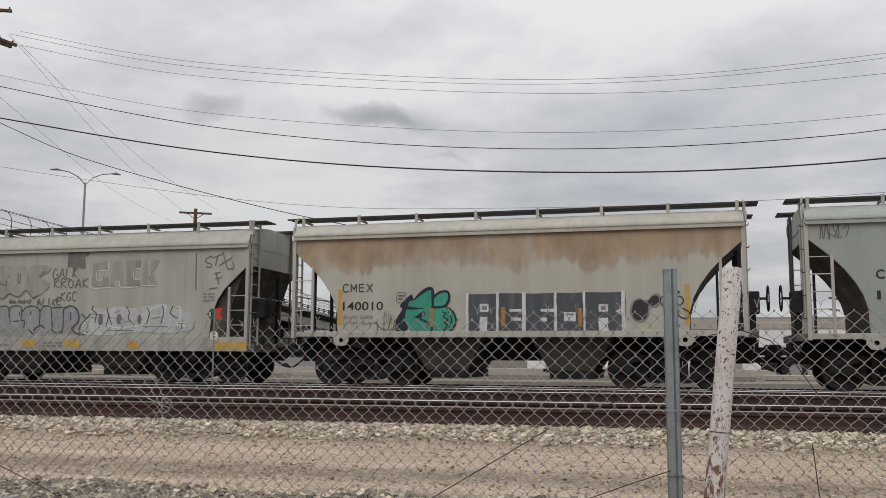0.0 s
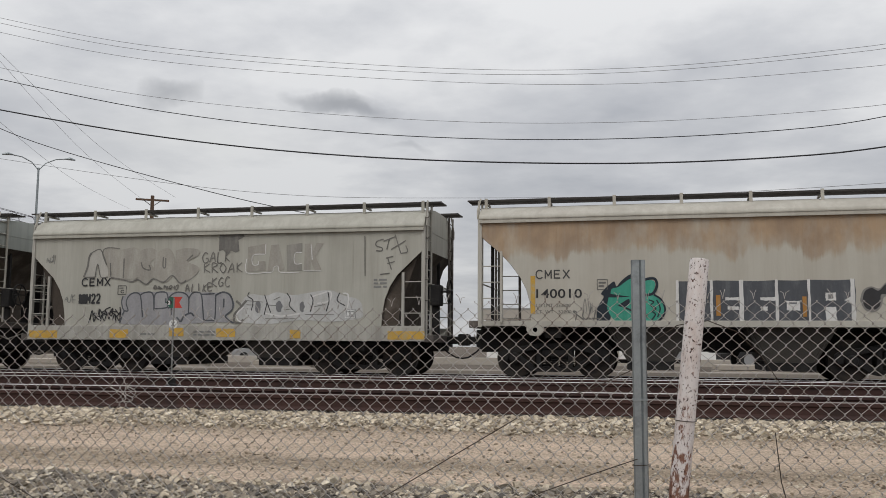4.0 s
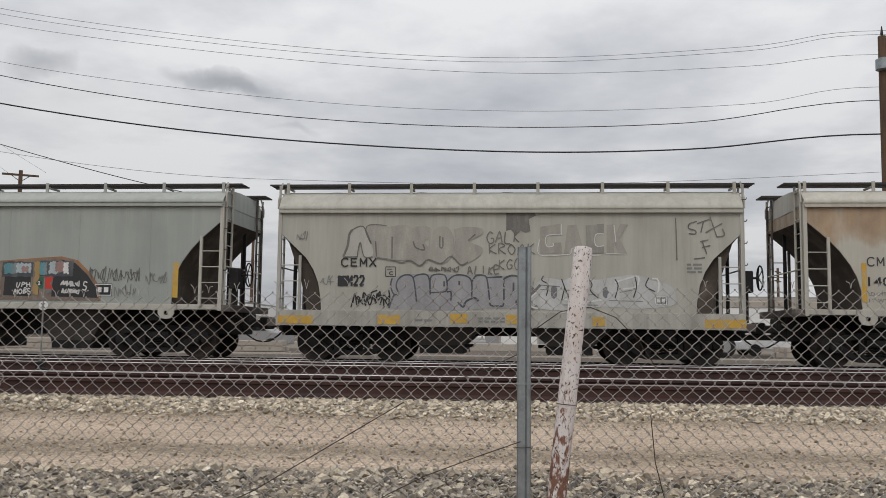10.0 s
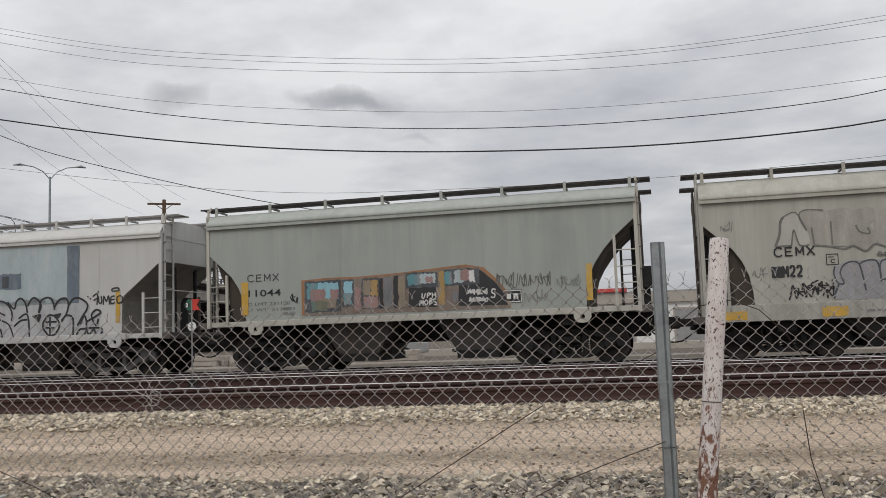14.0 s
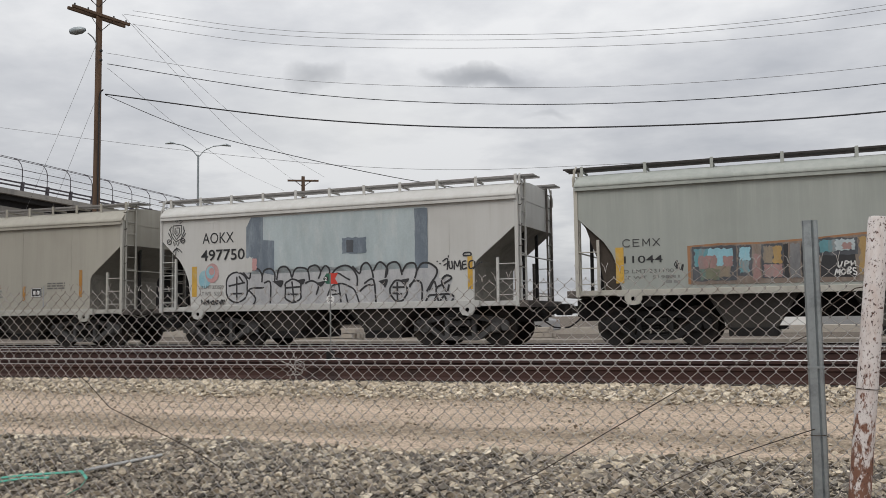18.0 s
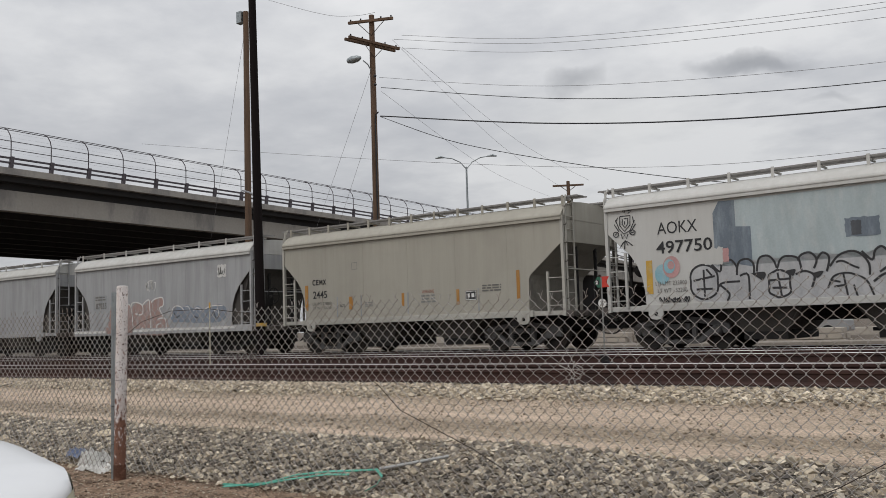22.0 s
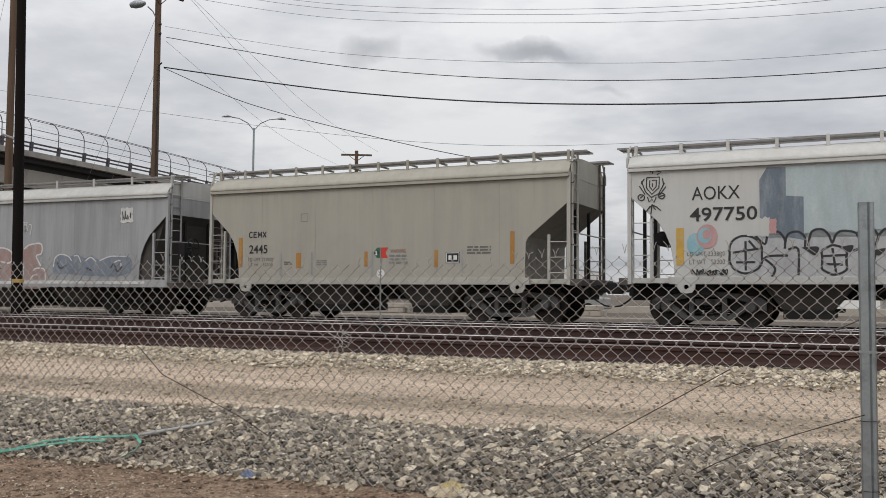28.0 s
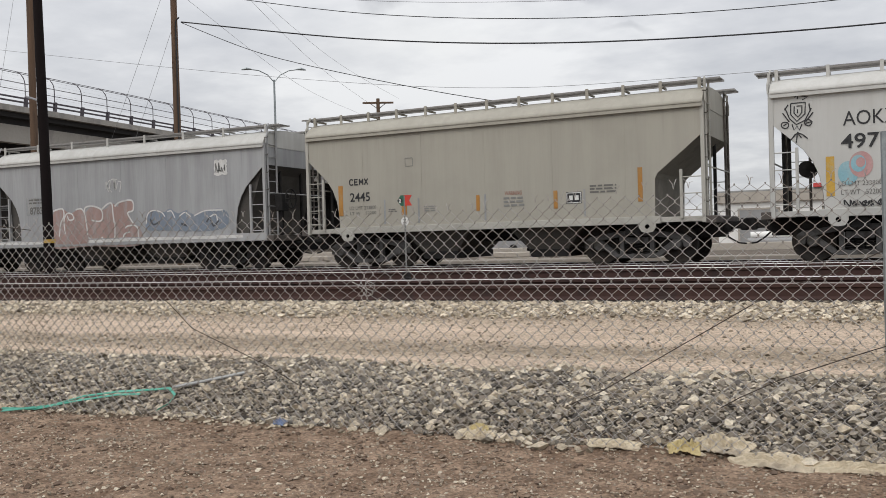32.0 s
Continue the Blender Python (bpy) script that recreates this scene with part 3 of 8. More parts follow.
def rail_mesh(top, bent):
    z = top - 0.189
    return swept([(-0.076, z), (0.076, z), (0.076, z + 0.012), (0.02, z + 0.032), (0.009, z + 0.045), (0.009, z + 0.13), (0.036, z + 0.145), (0.037, z + 0.18), (0.028, z + 0.188),
                  (-0.028, z + 0.188), (-0.037, z + 0.18), (-0.036, z + 0.145), (-0.009, z + 0.13), (-0.009, z + 0.045), (-0.02, z + 0.032), (-0.076, z + 0.012)], bent)


def make_track(y_near, top, label, tie_count, tie_from, heads=None, bent=False):
    track = thing("railway_track", label, "railway track")
    for k, y in enumerate((y_near, y_near + 1.505)):
        r = part("rail", rail_mesh(top, bent), RAIL_RUST, track)
        r.location.y = y
        head = heads[k] if heads else BRIGHT
        part("running_surface", swept([(-0.034, top - 0.012), (0.034, top - 0.012), (0.030, top + 0.003), (-0.030, top + 0.003)], bent), head, r, "bright polished rail head" if head == BRIGHT else "dull worn rail head")
    tie = Shape().box(-0.115, -0.55, top - 0.189 - 0.19, 0.115, 2.05, top - 0.195).mesh("tie", 0.012)
    tie.materials.append(TRACK_TIE)
    rng = random.Random(int(y_near * 10))
    plate = Shape().box(-0.09, -0.17, top - 0.196, 0.09, 0.17, top - 0.183).box(-0.03, -0.11, top - 0.185, -0.005, -0.07, top - 0.16).box(-0.03, 0.07, top - 0.185, -0.005, 0.11, top - 0.16).mesh("tie_plate")
    plate.materials.append(RAIL_RUST)
    for i in range(tie_count):
        x = tie_from + i * 0.5
        t = part("tie", tie, TRACK_TIE, track)
        t.location = (x + rng.uniform(-0.03, 0.03), y_near - (bend(x) if bent else 0.0) + rng.uniform(-0.05, 0.05), rng.uniform(-0.075, -0.035))
        t.rotation_euler.z = rng.uniform(-0.02, 0.02)
        if -18 < x < 8:
            q = part("tie_plate", plate, RAIL_RUST, t)
            q.location.y = 0.0
    return track


make_track(10.9, RAIL_TOP, "rusty railway track on wooden ties beside the road", 90, -34, (DULL_HEAD, BRIGHT))
make_track(15.87, RAIL_TOP, "middle railway track with worn bright rails", 40, -26)
make_track(TRAIN_Y - 0.7525, TRAIN_TOP, "railway track under the freight train", 60, -30, bent=True)

# ---- freight cars ----
HALF = 1.5


def ladder(parent, x, y, z0, z1, width, rungs, along="x", material=None):
    """Two stiles and rungs, standing on the side or the end of a car."""
    s = Shape()
    w = Vector((width, 0, 0)) if along == "x" else Vector((0, width, 0))
    a = Vector((x, y, z0))
    up = Vector((0, 0, z1 - z0))
    lad = part("ladder", s.tube([a, a + up], 0.028, 6).tube([a + w, a + w + up], 0.028, 6), material, parent)
    for i in range(rungs):
        z = Vector((0, 0, (z1 - z0) * (i + 0.5) / rungs))
        part("rung", Shape().tube([a + z, a + w + z], 0.012, 6), material, lad)
    return lad


def make_wheelset(parent, x, seed):
    r = 0.43
    prof = [(-0.7525 - 0.07, 0.10), (-0.7525 - 0.07, 0.34), (-0.7525 - 0.075, 0.36), (-0.7525 - 0.075, r), (-0.7525 + 0.03, r + 0.004), (-0.7525 + 0.045, r + 0.028), (-0.7525 + 0.06, r + 0.02), (-0.7525 + 0.065, 0.36),
            (-0.7525 + 0.02, 0.33), (-0.7525 + 0.02, 0.12)]
    ws = part("wheelset", Shape().turned([(-0.98, 0.07), (-0.98, 0.07), (0.98, 0.07)], (0, 0, 0), "y", 10), WHEEL_MAT, parent)
    ws.location = (x, 0, r)
    for flip in (1, -1):
        part("wheel", Shape().turned([(a * flip, q) for a, q in prof], (0, 0, 0), "y", 28), WHEEL_MAT, ws, smooth=True)
    return ws


def make_truck(car, x, grey):
    """A two-axle truck: bolster, two cast side frames with their openings, springs and bearings, and two wheelsets."""
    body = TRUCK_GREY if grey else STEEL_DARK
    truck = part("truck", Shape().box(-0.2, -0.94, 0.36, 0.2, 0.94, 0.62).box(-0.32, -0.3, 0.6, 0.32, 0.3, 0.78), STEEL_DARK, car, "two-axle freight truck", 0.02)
    truck.location.x = x
    for side in (-1, 1):
        y0, y1 = sorted((side * 0.94, side * 1.06))
        chord = [(-1.22, 0.36), (-1.22, 0.56), (-1.10, 0.64), (-0.62, 0.72), (-0.3, 0.77), (0.3, 0.77), (0.62, 0.72), (1.10, 0.64), (1.22, 0.56), (1.22, 0.36), (1.06, 0.36), (1.02, 0.50), (0.66, 0.58), (0.3, 0.64),
                 (-0.3, 0.64), (-0.66, 0.58), (-1.02, 0.50), (-1.06, 0.36)]
        frame_part = part("side_frame", Shape().prism(chord, y0, y1), body, truck, bevel=0.012)
        part("lower_chord", Shape().prism([(-0.50, 0.22), (-0.42, 0.13), (0.42, 0.13), (0.50, 0.22), (0.40, 0.235), (-0.40, 0.235)], y0, y1), body, frame_part, bevel=0.01)
        for k in (-1, 1):
            part("tension_member", Shape().prism([(k * 0.40, 0.13), (k * 0.53, 0.16), (k * 0.99, 0.50), (k * 0.86, 0.56), (k * 0.46, 0.26)], y0 - 0.01, y1 + 0.01), body, frame_part, bevel=0.01)
            part("column", Shape().box(min(k * 0.30, k * 0.40), y0, 0.20, max(k * 0.30, k * 0.40), y1, 0.66), body, frame_part)
        part("bolster_end", Shape().box(-0.27, min(side * 0.9, side * 1.1), 0.47, 0.27, max(side * 0.9, side * 1.1), 0.61), body, truck, bevel=0.015)
        for dx in (-0.2, 0.0, 0.2):
            part("spring", coil_spring(dx, side * 0.99), STEEL_DARK, truck)
        for k in (-1, 1):
            part("bearing_cap", Shape().turned([(side * 0.9, 0.13), (side * 1.07, 0.13), (side * 1.12, 0.10), (side * 1.13, 0.04)], (k * 0.89, 0, 0.43), "y", 14), body, truck, smooth=True)
    for k in (-1, 1):
        WHEELS.append(make_wheelset(truck, k * 0.89, 0))
    return truck


def coil_spring(x, y):
    return Shape().tube([(x + 0.085 * math.cos(k * 0.9), y + 0.085 * math.sin(k * 0.9), 0.20 + k * 0.0078) for k in range(36)], 0.014, 4)


WHEELS, CARS = [], []
CURVED = [(0.0, 2.90), (0.30, 2.62), (0.62, 2.32), (0.80, 2.05), (0.92, 1.75), (0.98, 1.4)]
ARCHED = [(0.0, 3.18), (0.25, 2.96), (0.48, 2.76), (0.72, 2.50), (0.92, 2.22), (1.06, 1.95), (1.14, 1.65), (1.14, 1.4)]
STRAIGHT = [(0.0, 2.84), (0.35, 2.55), (1.0, 2.02), (1.06, 1.90)]


def make_car(name_label, left, length, eave, sill_top, sill_low, paint, trim, cut_left, cut_right, group="freight train cars", grey_trucks=False, board=4.22, posts=8, brake_end=1, deep_sill=False, roof_paint=None, slope=None, board_mat=None, steep_ends=(True, True), has_brake_wheel=True):
    car = thing("covered_hopper_car", name_label, "freight car", group, pose(left, TRAIN_Y, TRAIN_TOP))
    CARS.append((car, left, length))
    L = length
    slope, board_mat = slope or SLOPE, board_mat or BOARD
    # body: side sheets with cut ends
    outline = [(0.0, eave), (0.0, cut_left[0][1])] + list(cut_left[1:]) + [(cut_left[-1][0] + 0.02, sill_top), (L - cut_right[-1][0] - 0.02, sill_top)] + [(L - x, z) for x, z in cut_right[::-1]] + [(L, eave)]
    part("body", Shape().prism(outline, -HALF, HALF), paint, car)
    part("side_sill", Shape().box(cut_left[-1][0] * 0.9, -HALF - 0.03, sill_low, L - cut_right[-1][0] * 0.9, -HALF + 0.1, sill_top + 0.02) if not deep_sill else
         Shape().box(0.0, -HALF - 0.03, sill_low, L, -HALF + 0.06, sill_top + 0.02), trim, car, bevel=0.008)
    part("side_sill", Shape().box(cut_left[-1][0] * 0.9 if not deep_sill else 0.0, HALF - 0.1, sill_low, L - cut_right[-1][0] * 0.9 if not deep_sill else L, HALF + 0.03, sill_top + 0.02), trim, car, bevel=0.008)
    # the sloping end sheets under the cut, grime and shade put into colour
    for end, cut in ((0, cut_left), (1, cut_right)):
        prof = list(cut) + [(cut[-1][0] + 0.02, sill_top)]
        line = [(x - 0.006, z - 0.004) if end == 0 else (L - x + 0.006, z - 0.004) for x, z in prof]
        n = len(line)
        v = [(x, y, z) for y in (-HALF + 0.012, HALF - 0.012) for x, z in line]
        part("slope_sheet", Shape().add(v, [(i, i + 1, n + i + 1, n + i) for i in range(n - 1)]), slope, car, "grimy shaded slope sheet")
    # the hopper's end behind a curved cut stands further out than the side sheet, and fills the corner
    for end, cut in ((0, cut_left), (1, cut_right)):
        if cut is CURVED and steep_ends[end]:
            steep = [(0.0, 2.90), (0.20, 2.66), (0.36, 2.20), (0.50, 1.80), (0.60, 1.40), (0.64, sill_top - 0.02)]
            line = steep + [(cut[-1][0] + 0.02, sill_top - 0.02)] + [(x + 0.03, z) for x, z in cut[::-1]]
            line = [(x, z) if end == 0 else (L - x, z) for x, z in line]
            part("end_slope", Shape().prism(line, -HALF + 0.10, HALF - 0.10), slope, car, "grimy brown sloping hopper end with shade in its colour")
    # welded seams of the side sheets
    for i in range(1, 6):
        x = L * i / 6
        part("side_seam", Shape().box(x - 0.012, -HALF - 0.005, sill_top + 0.03, x + 0.012, -HALF + 0.01, eave - 0.1), paint, car)
    # roof: lip, curved sheets
    cover = roof_paint or paint
    crest = board - 0.09 - eave
    lip = [(-HALF - 0.05, eave - 0.03), (-HALF - 0.055, eave + 0.07), (-HALF - 0.02, eave + 0.12), (-1.38, eave + 0.55 * crest), (-1.2, eave + 0.76 * crest), (-0.9, eave + 0.9 * crest), (-0.45, eave + 0.98 * crest), (0, eave + crest)]
    part("roof", Shape().run(lip + [(-y, z) for y, z in lip[-2::-1]], -0.01, L + 0.01), cover, car, smooth=True)
    part("roof_lip", Shape().box(0, -HALF - 0.075, eave - 0.06, L, -HALF - 0.03, eave - 0.015), cover, car)
    part("roof_lip", Shape().box(0, -HALF - 0.07, eave + 0.03, L, -HALF - 0.045, eave + 0.055), cover, car)
    # hatches along the roof trough
    for i in range(5):
        x = L * (i + 0.5) / 5
        part("hatch_cover", Shape().turned([(board - 0.18, 0.34), (board - 0.06, 0.34), (board - 0.04, 0.28)], (x, 0, 0), "z", 16), BOARD, car, smooth=True)
    # running boards on brackets
    for side in (-1, 1):
        bz = board
        rb = part("running_board", Shape().box(-0.34, side * 0.95 - 0.035, bz - 0.02, L + 0.34, side * 0.95 + 0.035, bz), board_mat, car, "open-grid running board")
        for off in (-0.17, -0.085, 0.085, 0.17):
            part("slat", Shape().box(-0.34, side * 0.95 + off - 0.026, bz - 0.016, L + 0.34, side * 0.95 + off + 0.026, bz - 0.001), board_mat, rb)
        part("edge_strip", Shape().box(-0.34, side * 1.21 - 0.012, bz - 0.032, L + 0.34, side * 1.21 + 0.012, bz + 0.006), board_mat, rb)
        part("edge_strip", Shape().box(-0.34, side * 0.69 - 0.012, bz - 0.032, L + 0.34, side * 0.69 + 0.012, bz + 0.006), board_mat, rb)
        for i in range(posts):
            x = 0.1 + (L - 0.2) * i / (posts - 1)
            part("bracket", Shape().box(x - 0.035, side * 1.235 - 0.012, eave + 0.6 * crest, x + 0.035, side * 1.235 + 0.012, bz + 0.03).box(x - 0.02, min(side * 0.69, side * 1.24), bz - 0.1, x + 0.02, max(side * 0.69, side * 1.24), bz - 0.06), cover, car)
    # ends
    for end, cut in ((0, cut_left), (1, cut_right)):
        d = 1 if end == 0 else -1
        x0 = 0.0 if end == 0 else L
        part("end_platform", Shape().box(min(x0 - d * 0.1, x0 + d * 1.3), -HALF + 0.05, sill_low + 0.02, max(x0 - d * 0.1, x0 + d * 1.3), HALF - 0.05, sill_low + 0.14), trim, car, bevel=0.01)
        part("end_sill", Shape().box(min(x0 - d * 0.24, x0), -HALF, sill_low - 0.02, max(x0 - d * 0.24, x0), HALF, sill_low + 0.14), BROWN_POST, car, bevel=0.01)
        for side in (-1, 1):
            y = side * (HALF - 0.02)
            part("corner_post", Shape().box(min(x0 - d * 0.03, x0 + d * 0.05), y - 0.045, sill_low, max(x0 - d * 0.03, x0 + d * 0.05), y + 0.045, eave + 0.05), trim, car)
            part("grab_post", Shape().tube([(x0 - d * 0.05, y * 0.99, eave + 0.05), (x0 - d * 0.06, y * 0.97, eave + 0.25), (x0 - d * 0.02, y * 0.86, board + 0.02)], 0.022, 6), trim, car)
            for i in range(6 if side < 0 and end == brake_end else 0):
                z = sill_low + 0.45 + i * 0.48
                part("grab_iron", Shape().tube([(x0, y * 0.98, z), (x0 - d * 0.085, y * 0.98, z - 0.01), (x0 - d * 0.11, y * 0.98, z + 0.03)], 0.013, 5), BROWN_POST, car)
            # inner post: trim on the near side, dark brown on the far side
            part("inner_post", Shape().box(min(x0 + d * 0.46, x0 + d * 0.52), y - 0.03, sill_low + 0.1, max(x0 + d * 0.46, x0 + d * 0.52), y + 0.03, cut[2][1] + 0.05), trim if side < 0 else BROWN_POST, car)
            for i in range(5):
                z = sill_low + 0.28 + i * 0.36
                if z < cut[2][1] + 0.02:
                    part("rung", Shape().tube([(x0, y, z), (x0 + d * 0.48, y, z)], 0.013, 6), trim, car)
        ladder(car, x0 - d * 0.04, -HALF + 0.12, sill_low + 0.1, board - 0.05, 0.42, 9, "y", trim)
        # the far-side ladder is dark brown instead of trim
        ladder(car, x0 - d * 0.04, HALF - 0.54, sill_low + 0.1, board - 0.05, 0.42, 9, "y", BROWN_POST)
        part("crossover_rail", Shape().tube([(x0 - d * 0.05, -HALF + 0.1, 2.12), (x0 - d * 0.05, HALF - 0.1, 2.12)], 0.017, 6), trim, car)
        for yy in (-0.55, 0.55):
            part("end_stanchion", Shape().box(min(x0 + d * 0.1, x0 + d * 0.17), yy - 0.035, sill_low + 0.1, max(x0 + d * 0.1, x0 + d * 0.17), yy + 0.035, cut[0][1] + 0.05), STEEL_DARK, car)
        # jacking pad with its hole
        px = x0 + d * 1.25
        if not deep_sill:
            part("jacking_pad", ring_plate(px, -HALF - 0.02, sill_low + 0.02), trim, car)
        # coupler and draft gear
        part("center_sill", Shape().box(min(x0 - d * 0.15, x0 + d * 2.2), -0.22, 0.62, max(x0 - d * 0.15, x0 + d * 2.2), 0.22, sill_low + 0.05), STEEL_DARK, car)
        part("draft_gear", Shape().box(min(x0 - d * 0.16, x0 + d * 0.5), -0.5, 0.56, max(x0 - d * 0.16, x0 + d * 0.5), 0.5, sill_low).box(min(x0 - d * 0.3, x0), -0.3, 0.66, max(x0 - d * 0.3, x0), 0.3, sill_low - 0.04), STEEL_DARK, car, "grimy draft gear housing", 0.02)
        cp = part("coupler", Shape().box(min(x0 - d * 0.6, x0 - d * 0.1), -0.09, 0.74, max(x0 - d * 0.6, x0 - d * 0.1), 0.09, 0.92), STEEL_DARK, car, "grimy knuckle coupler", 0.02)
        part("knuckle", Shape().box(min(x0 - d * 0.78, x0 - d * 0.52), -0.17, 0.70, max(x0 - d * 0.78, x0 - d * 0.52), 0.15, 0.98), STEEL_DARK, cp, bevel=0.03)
        part("air_hose", Shape().tube([(x0 - d * 0.12, -0.35, 0.72), (x0 - d * 0.3, -0.33, 0.55), (x0 - d * 0.5, -0.28, 0.42), (x0 - d * 0.66, -0.22, 0.40)], 0.02, 6), STEEL_DARK, car)
        part("uncoupling_lever", Shape().tube([(x0 - d * 0.14, -HALF + 0.1, 0.95), (x0 - d * 0.16, -0.9, 0.80), (x0 - d * 0.2, -0.2, 0.98)], 0.014, 5), trim, car)
    # brake wheel and gear box
    x0, d = (L, -1) if brake_end else (0.0, 1)
    if has_brake_wheel:
        by = -0.95
        gear = part("brake_gear", Shape().box(min(x0 - d * 0.06, x0 - d * 0.30), by - 0.17, 1.62, max(x0 - d * 0.06, x0 - d * 0.30), by + 0.17, 2.1).box(min(x0 - d * 0.08, x0 - d * 0.22), by - 0.05, 0.95, max(x0 - d * 0.08, x0 - d * 0.22), by + 0.05, 1.62), STEEL_DARK, car, bevel=0.02)
        bw = Shape().tube([(x0 - d * 0.48, by + 0.27 * math.cos(a * math.pi / 8), 1.95 + 0.27 * math.sin(a * math.pi / 8)) for a in range(17)], 0.018, 6)
        bw.tube([(x0 - d * 0.28, by, 1.95), (x0 - d * 0.46, by, 1.95)], 0.03, 6)
        for a in range(5):
            w = a * 2 * math.pi / 5
            bw.tube([(x0 - d * 0.44, by, 1.95), (x0 - d * 0.48, by + 0.27 * math.cos(w), 1.95 + 0.27 * math.sin(w))], 0.012, 5)
        part("brake_wheel", bw, STEEL_DARK, gear)
    if has_brake_wheel:
        part("air_reservoir", Shape().turned([(-0.45, 0.02), (-0.42, 0.17), (0.42, 0.17), (0.45, 0.02)], ((L - 0.75) if brake_end else 0.75, 0.6, sill_low - 0.2), "x", 14), STEEL_DARK, car, smooth=True)
    else:
        part("air_reservoir", Shape().turned([(-0.40, 0.02), (-0.36, 0.17), (0.36, 0.17), (0.40, 0.02)], (0.62, -0.6, 1.95), "y", 14), STEEL_DARK, car, smooth=True)
    # hoppers below the sill, two bays with their gates
    lo = sill_low + 0.02
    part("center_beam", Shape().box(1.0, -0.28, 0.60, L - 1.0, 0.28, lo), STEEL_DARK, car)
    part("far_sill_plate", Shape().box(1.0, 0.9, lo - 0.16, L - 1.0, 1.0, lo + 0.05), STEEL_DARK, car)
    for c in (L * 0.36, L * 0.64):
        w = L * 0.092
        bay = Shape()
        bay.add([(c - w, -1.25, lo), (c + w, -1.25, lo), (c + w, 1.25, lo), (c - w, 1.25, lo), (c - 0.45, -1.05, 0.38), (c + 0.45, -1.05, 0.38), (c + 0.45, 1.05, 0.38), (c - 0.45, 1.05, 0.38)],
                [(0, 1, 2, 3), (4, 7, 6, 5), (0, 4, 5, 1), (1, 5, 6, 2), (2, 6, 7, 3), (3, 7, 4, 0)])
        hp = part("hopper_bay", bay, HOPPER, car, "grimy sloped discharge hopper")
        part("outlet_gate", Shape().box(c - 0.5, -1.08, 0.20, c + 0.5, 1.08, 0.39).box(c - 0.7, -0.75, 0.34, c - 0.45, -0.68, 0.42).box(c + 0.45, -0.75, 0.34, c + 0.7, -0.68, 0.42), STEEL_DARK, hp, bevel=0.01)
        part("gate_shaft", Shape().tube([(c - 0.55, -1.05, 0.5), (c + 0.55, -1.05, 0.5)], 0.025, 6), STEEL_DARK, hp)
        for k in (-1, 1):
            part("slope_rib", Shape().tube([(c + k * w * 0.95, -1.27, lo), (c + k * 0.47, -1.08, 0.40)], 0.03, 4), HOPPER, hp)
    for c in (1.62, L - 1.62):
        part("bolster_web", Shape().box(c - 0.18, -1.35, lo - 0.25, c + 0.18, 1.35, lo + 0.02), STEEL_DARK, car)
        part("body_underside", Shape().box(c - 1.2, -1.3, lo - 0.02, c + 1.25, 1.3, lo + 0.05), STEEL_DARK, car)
        make_truck(car, c, grey_trucks)
    part("brake_rod", Shape().tube([(2.6, -0.3, 0.66), (L - 2.6, -0.3, 0.66)], 0.02, 5), STEEL_DARK, car)
    part("train_line", Shape().tube([(0.2, -0.6, sill_low - 0.06), (L - 0.2, -0.6, sill_low - 0.06)], 0.025, 5), STEEL_DARK, car)
    return car


def ring_plate(x, y, z):
    """A plate hanging below the sill, rounded, with a lifting hole."""
    s = Shape()
    outer = [(x - 0.19, z + 0.08), (x - 0.19, z - 0.1), (x - 0.12, z - 0.2), (x, z - 0.22), (x + 0.12, z - 0.2), (x + 0.19, z - 0.1), (x + 0.19, z + 0.08), (x, z + 0.08)]
    k = len(outer)
    hole = [(x + 0.055 * math.cos(math.atan2(q[1] - (z - 0.08), q[0] - x)), z - 0.08 + 0.055 * math.sin(math.atan2(q[1] - (z - 0.08), q[0] - x))) for q in outer]
    v = [(a, y - 0.02, b) for a, b in outer] + [(a, y - 0.02, b) for a, b in hole] + [(a, y + 0.02, b) for a, b in outer] + [(a, y + 0.02, b) for a, b in hole]
    f = []
    for i in range(k):
        j = (i + 1) % k
        f += [(i, j, k + j, k + i), (2 * k + i, 3 * k + i, 3 * k + j, 2 * k + j), (i, 2 * k + i, 2 * k + j, j), (k + i, k + j, 3 * k + j, 3 * k + i)]
    return s.add(v, f)


BROWN_POST = surf("dark_brown_post", (0.11, 0.095, 0.085), 0.85, 0.0, 0.3, 3.0, 30.0, 0.2, second=(0.19, 0.17, 0.15))
BOARD_PALE = surf("pale_running_board_steel", (0.30, 0.29, 0.28), 0.7, 0.3, 0.25, 3.0, 40.0, 0.1, second=(0.16, 0.15, 0.145))
TRIM_F = car_paint("silver_trim", (0.40, 0.40, 0.40), (0.30, 0.30, 0.30), (0.22, 0.22, 0.22))
# slope sheets of the pale and beige cars: car paint darkened for shade
SLOPE_MID = surf("shaded_slope_paint", (0.25, 0.235, 0.205), 0.85, 0.0, 0.3, 1.2, 20.0, 0.2, second=(0.15, 0.14, 0.125), second_scale=1.2)
# other slope sheets: brown grime, with the shade under the cut painted in
SLOPE = surf("grimy_shaded_slope", (0.075, 0.06, 0.048), 0.9, 0.0, 0.35, 1.2, 20.0, 0.2, second=(0.12, 0.10, 0.082), second_scale=1.2)
BOARD = surf("running_board_steel", (0.055, 0.05, 0.046), 0.8, 0.2, 0.25, 3.0, 40.0, 0.1)
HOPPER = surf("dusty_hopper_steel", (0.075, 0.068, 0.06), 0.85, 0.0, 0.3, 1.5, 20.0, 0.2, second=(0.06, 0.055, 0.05))
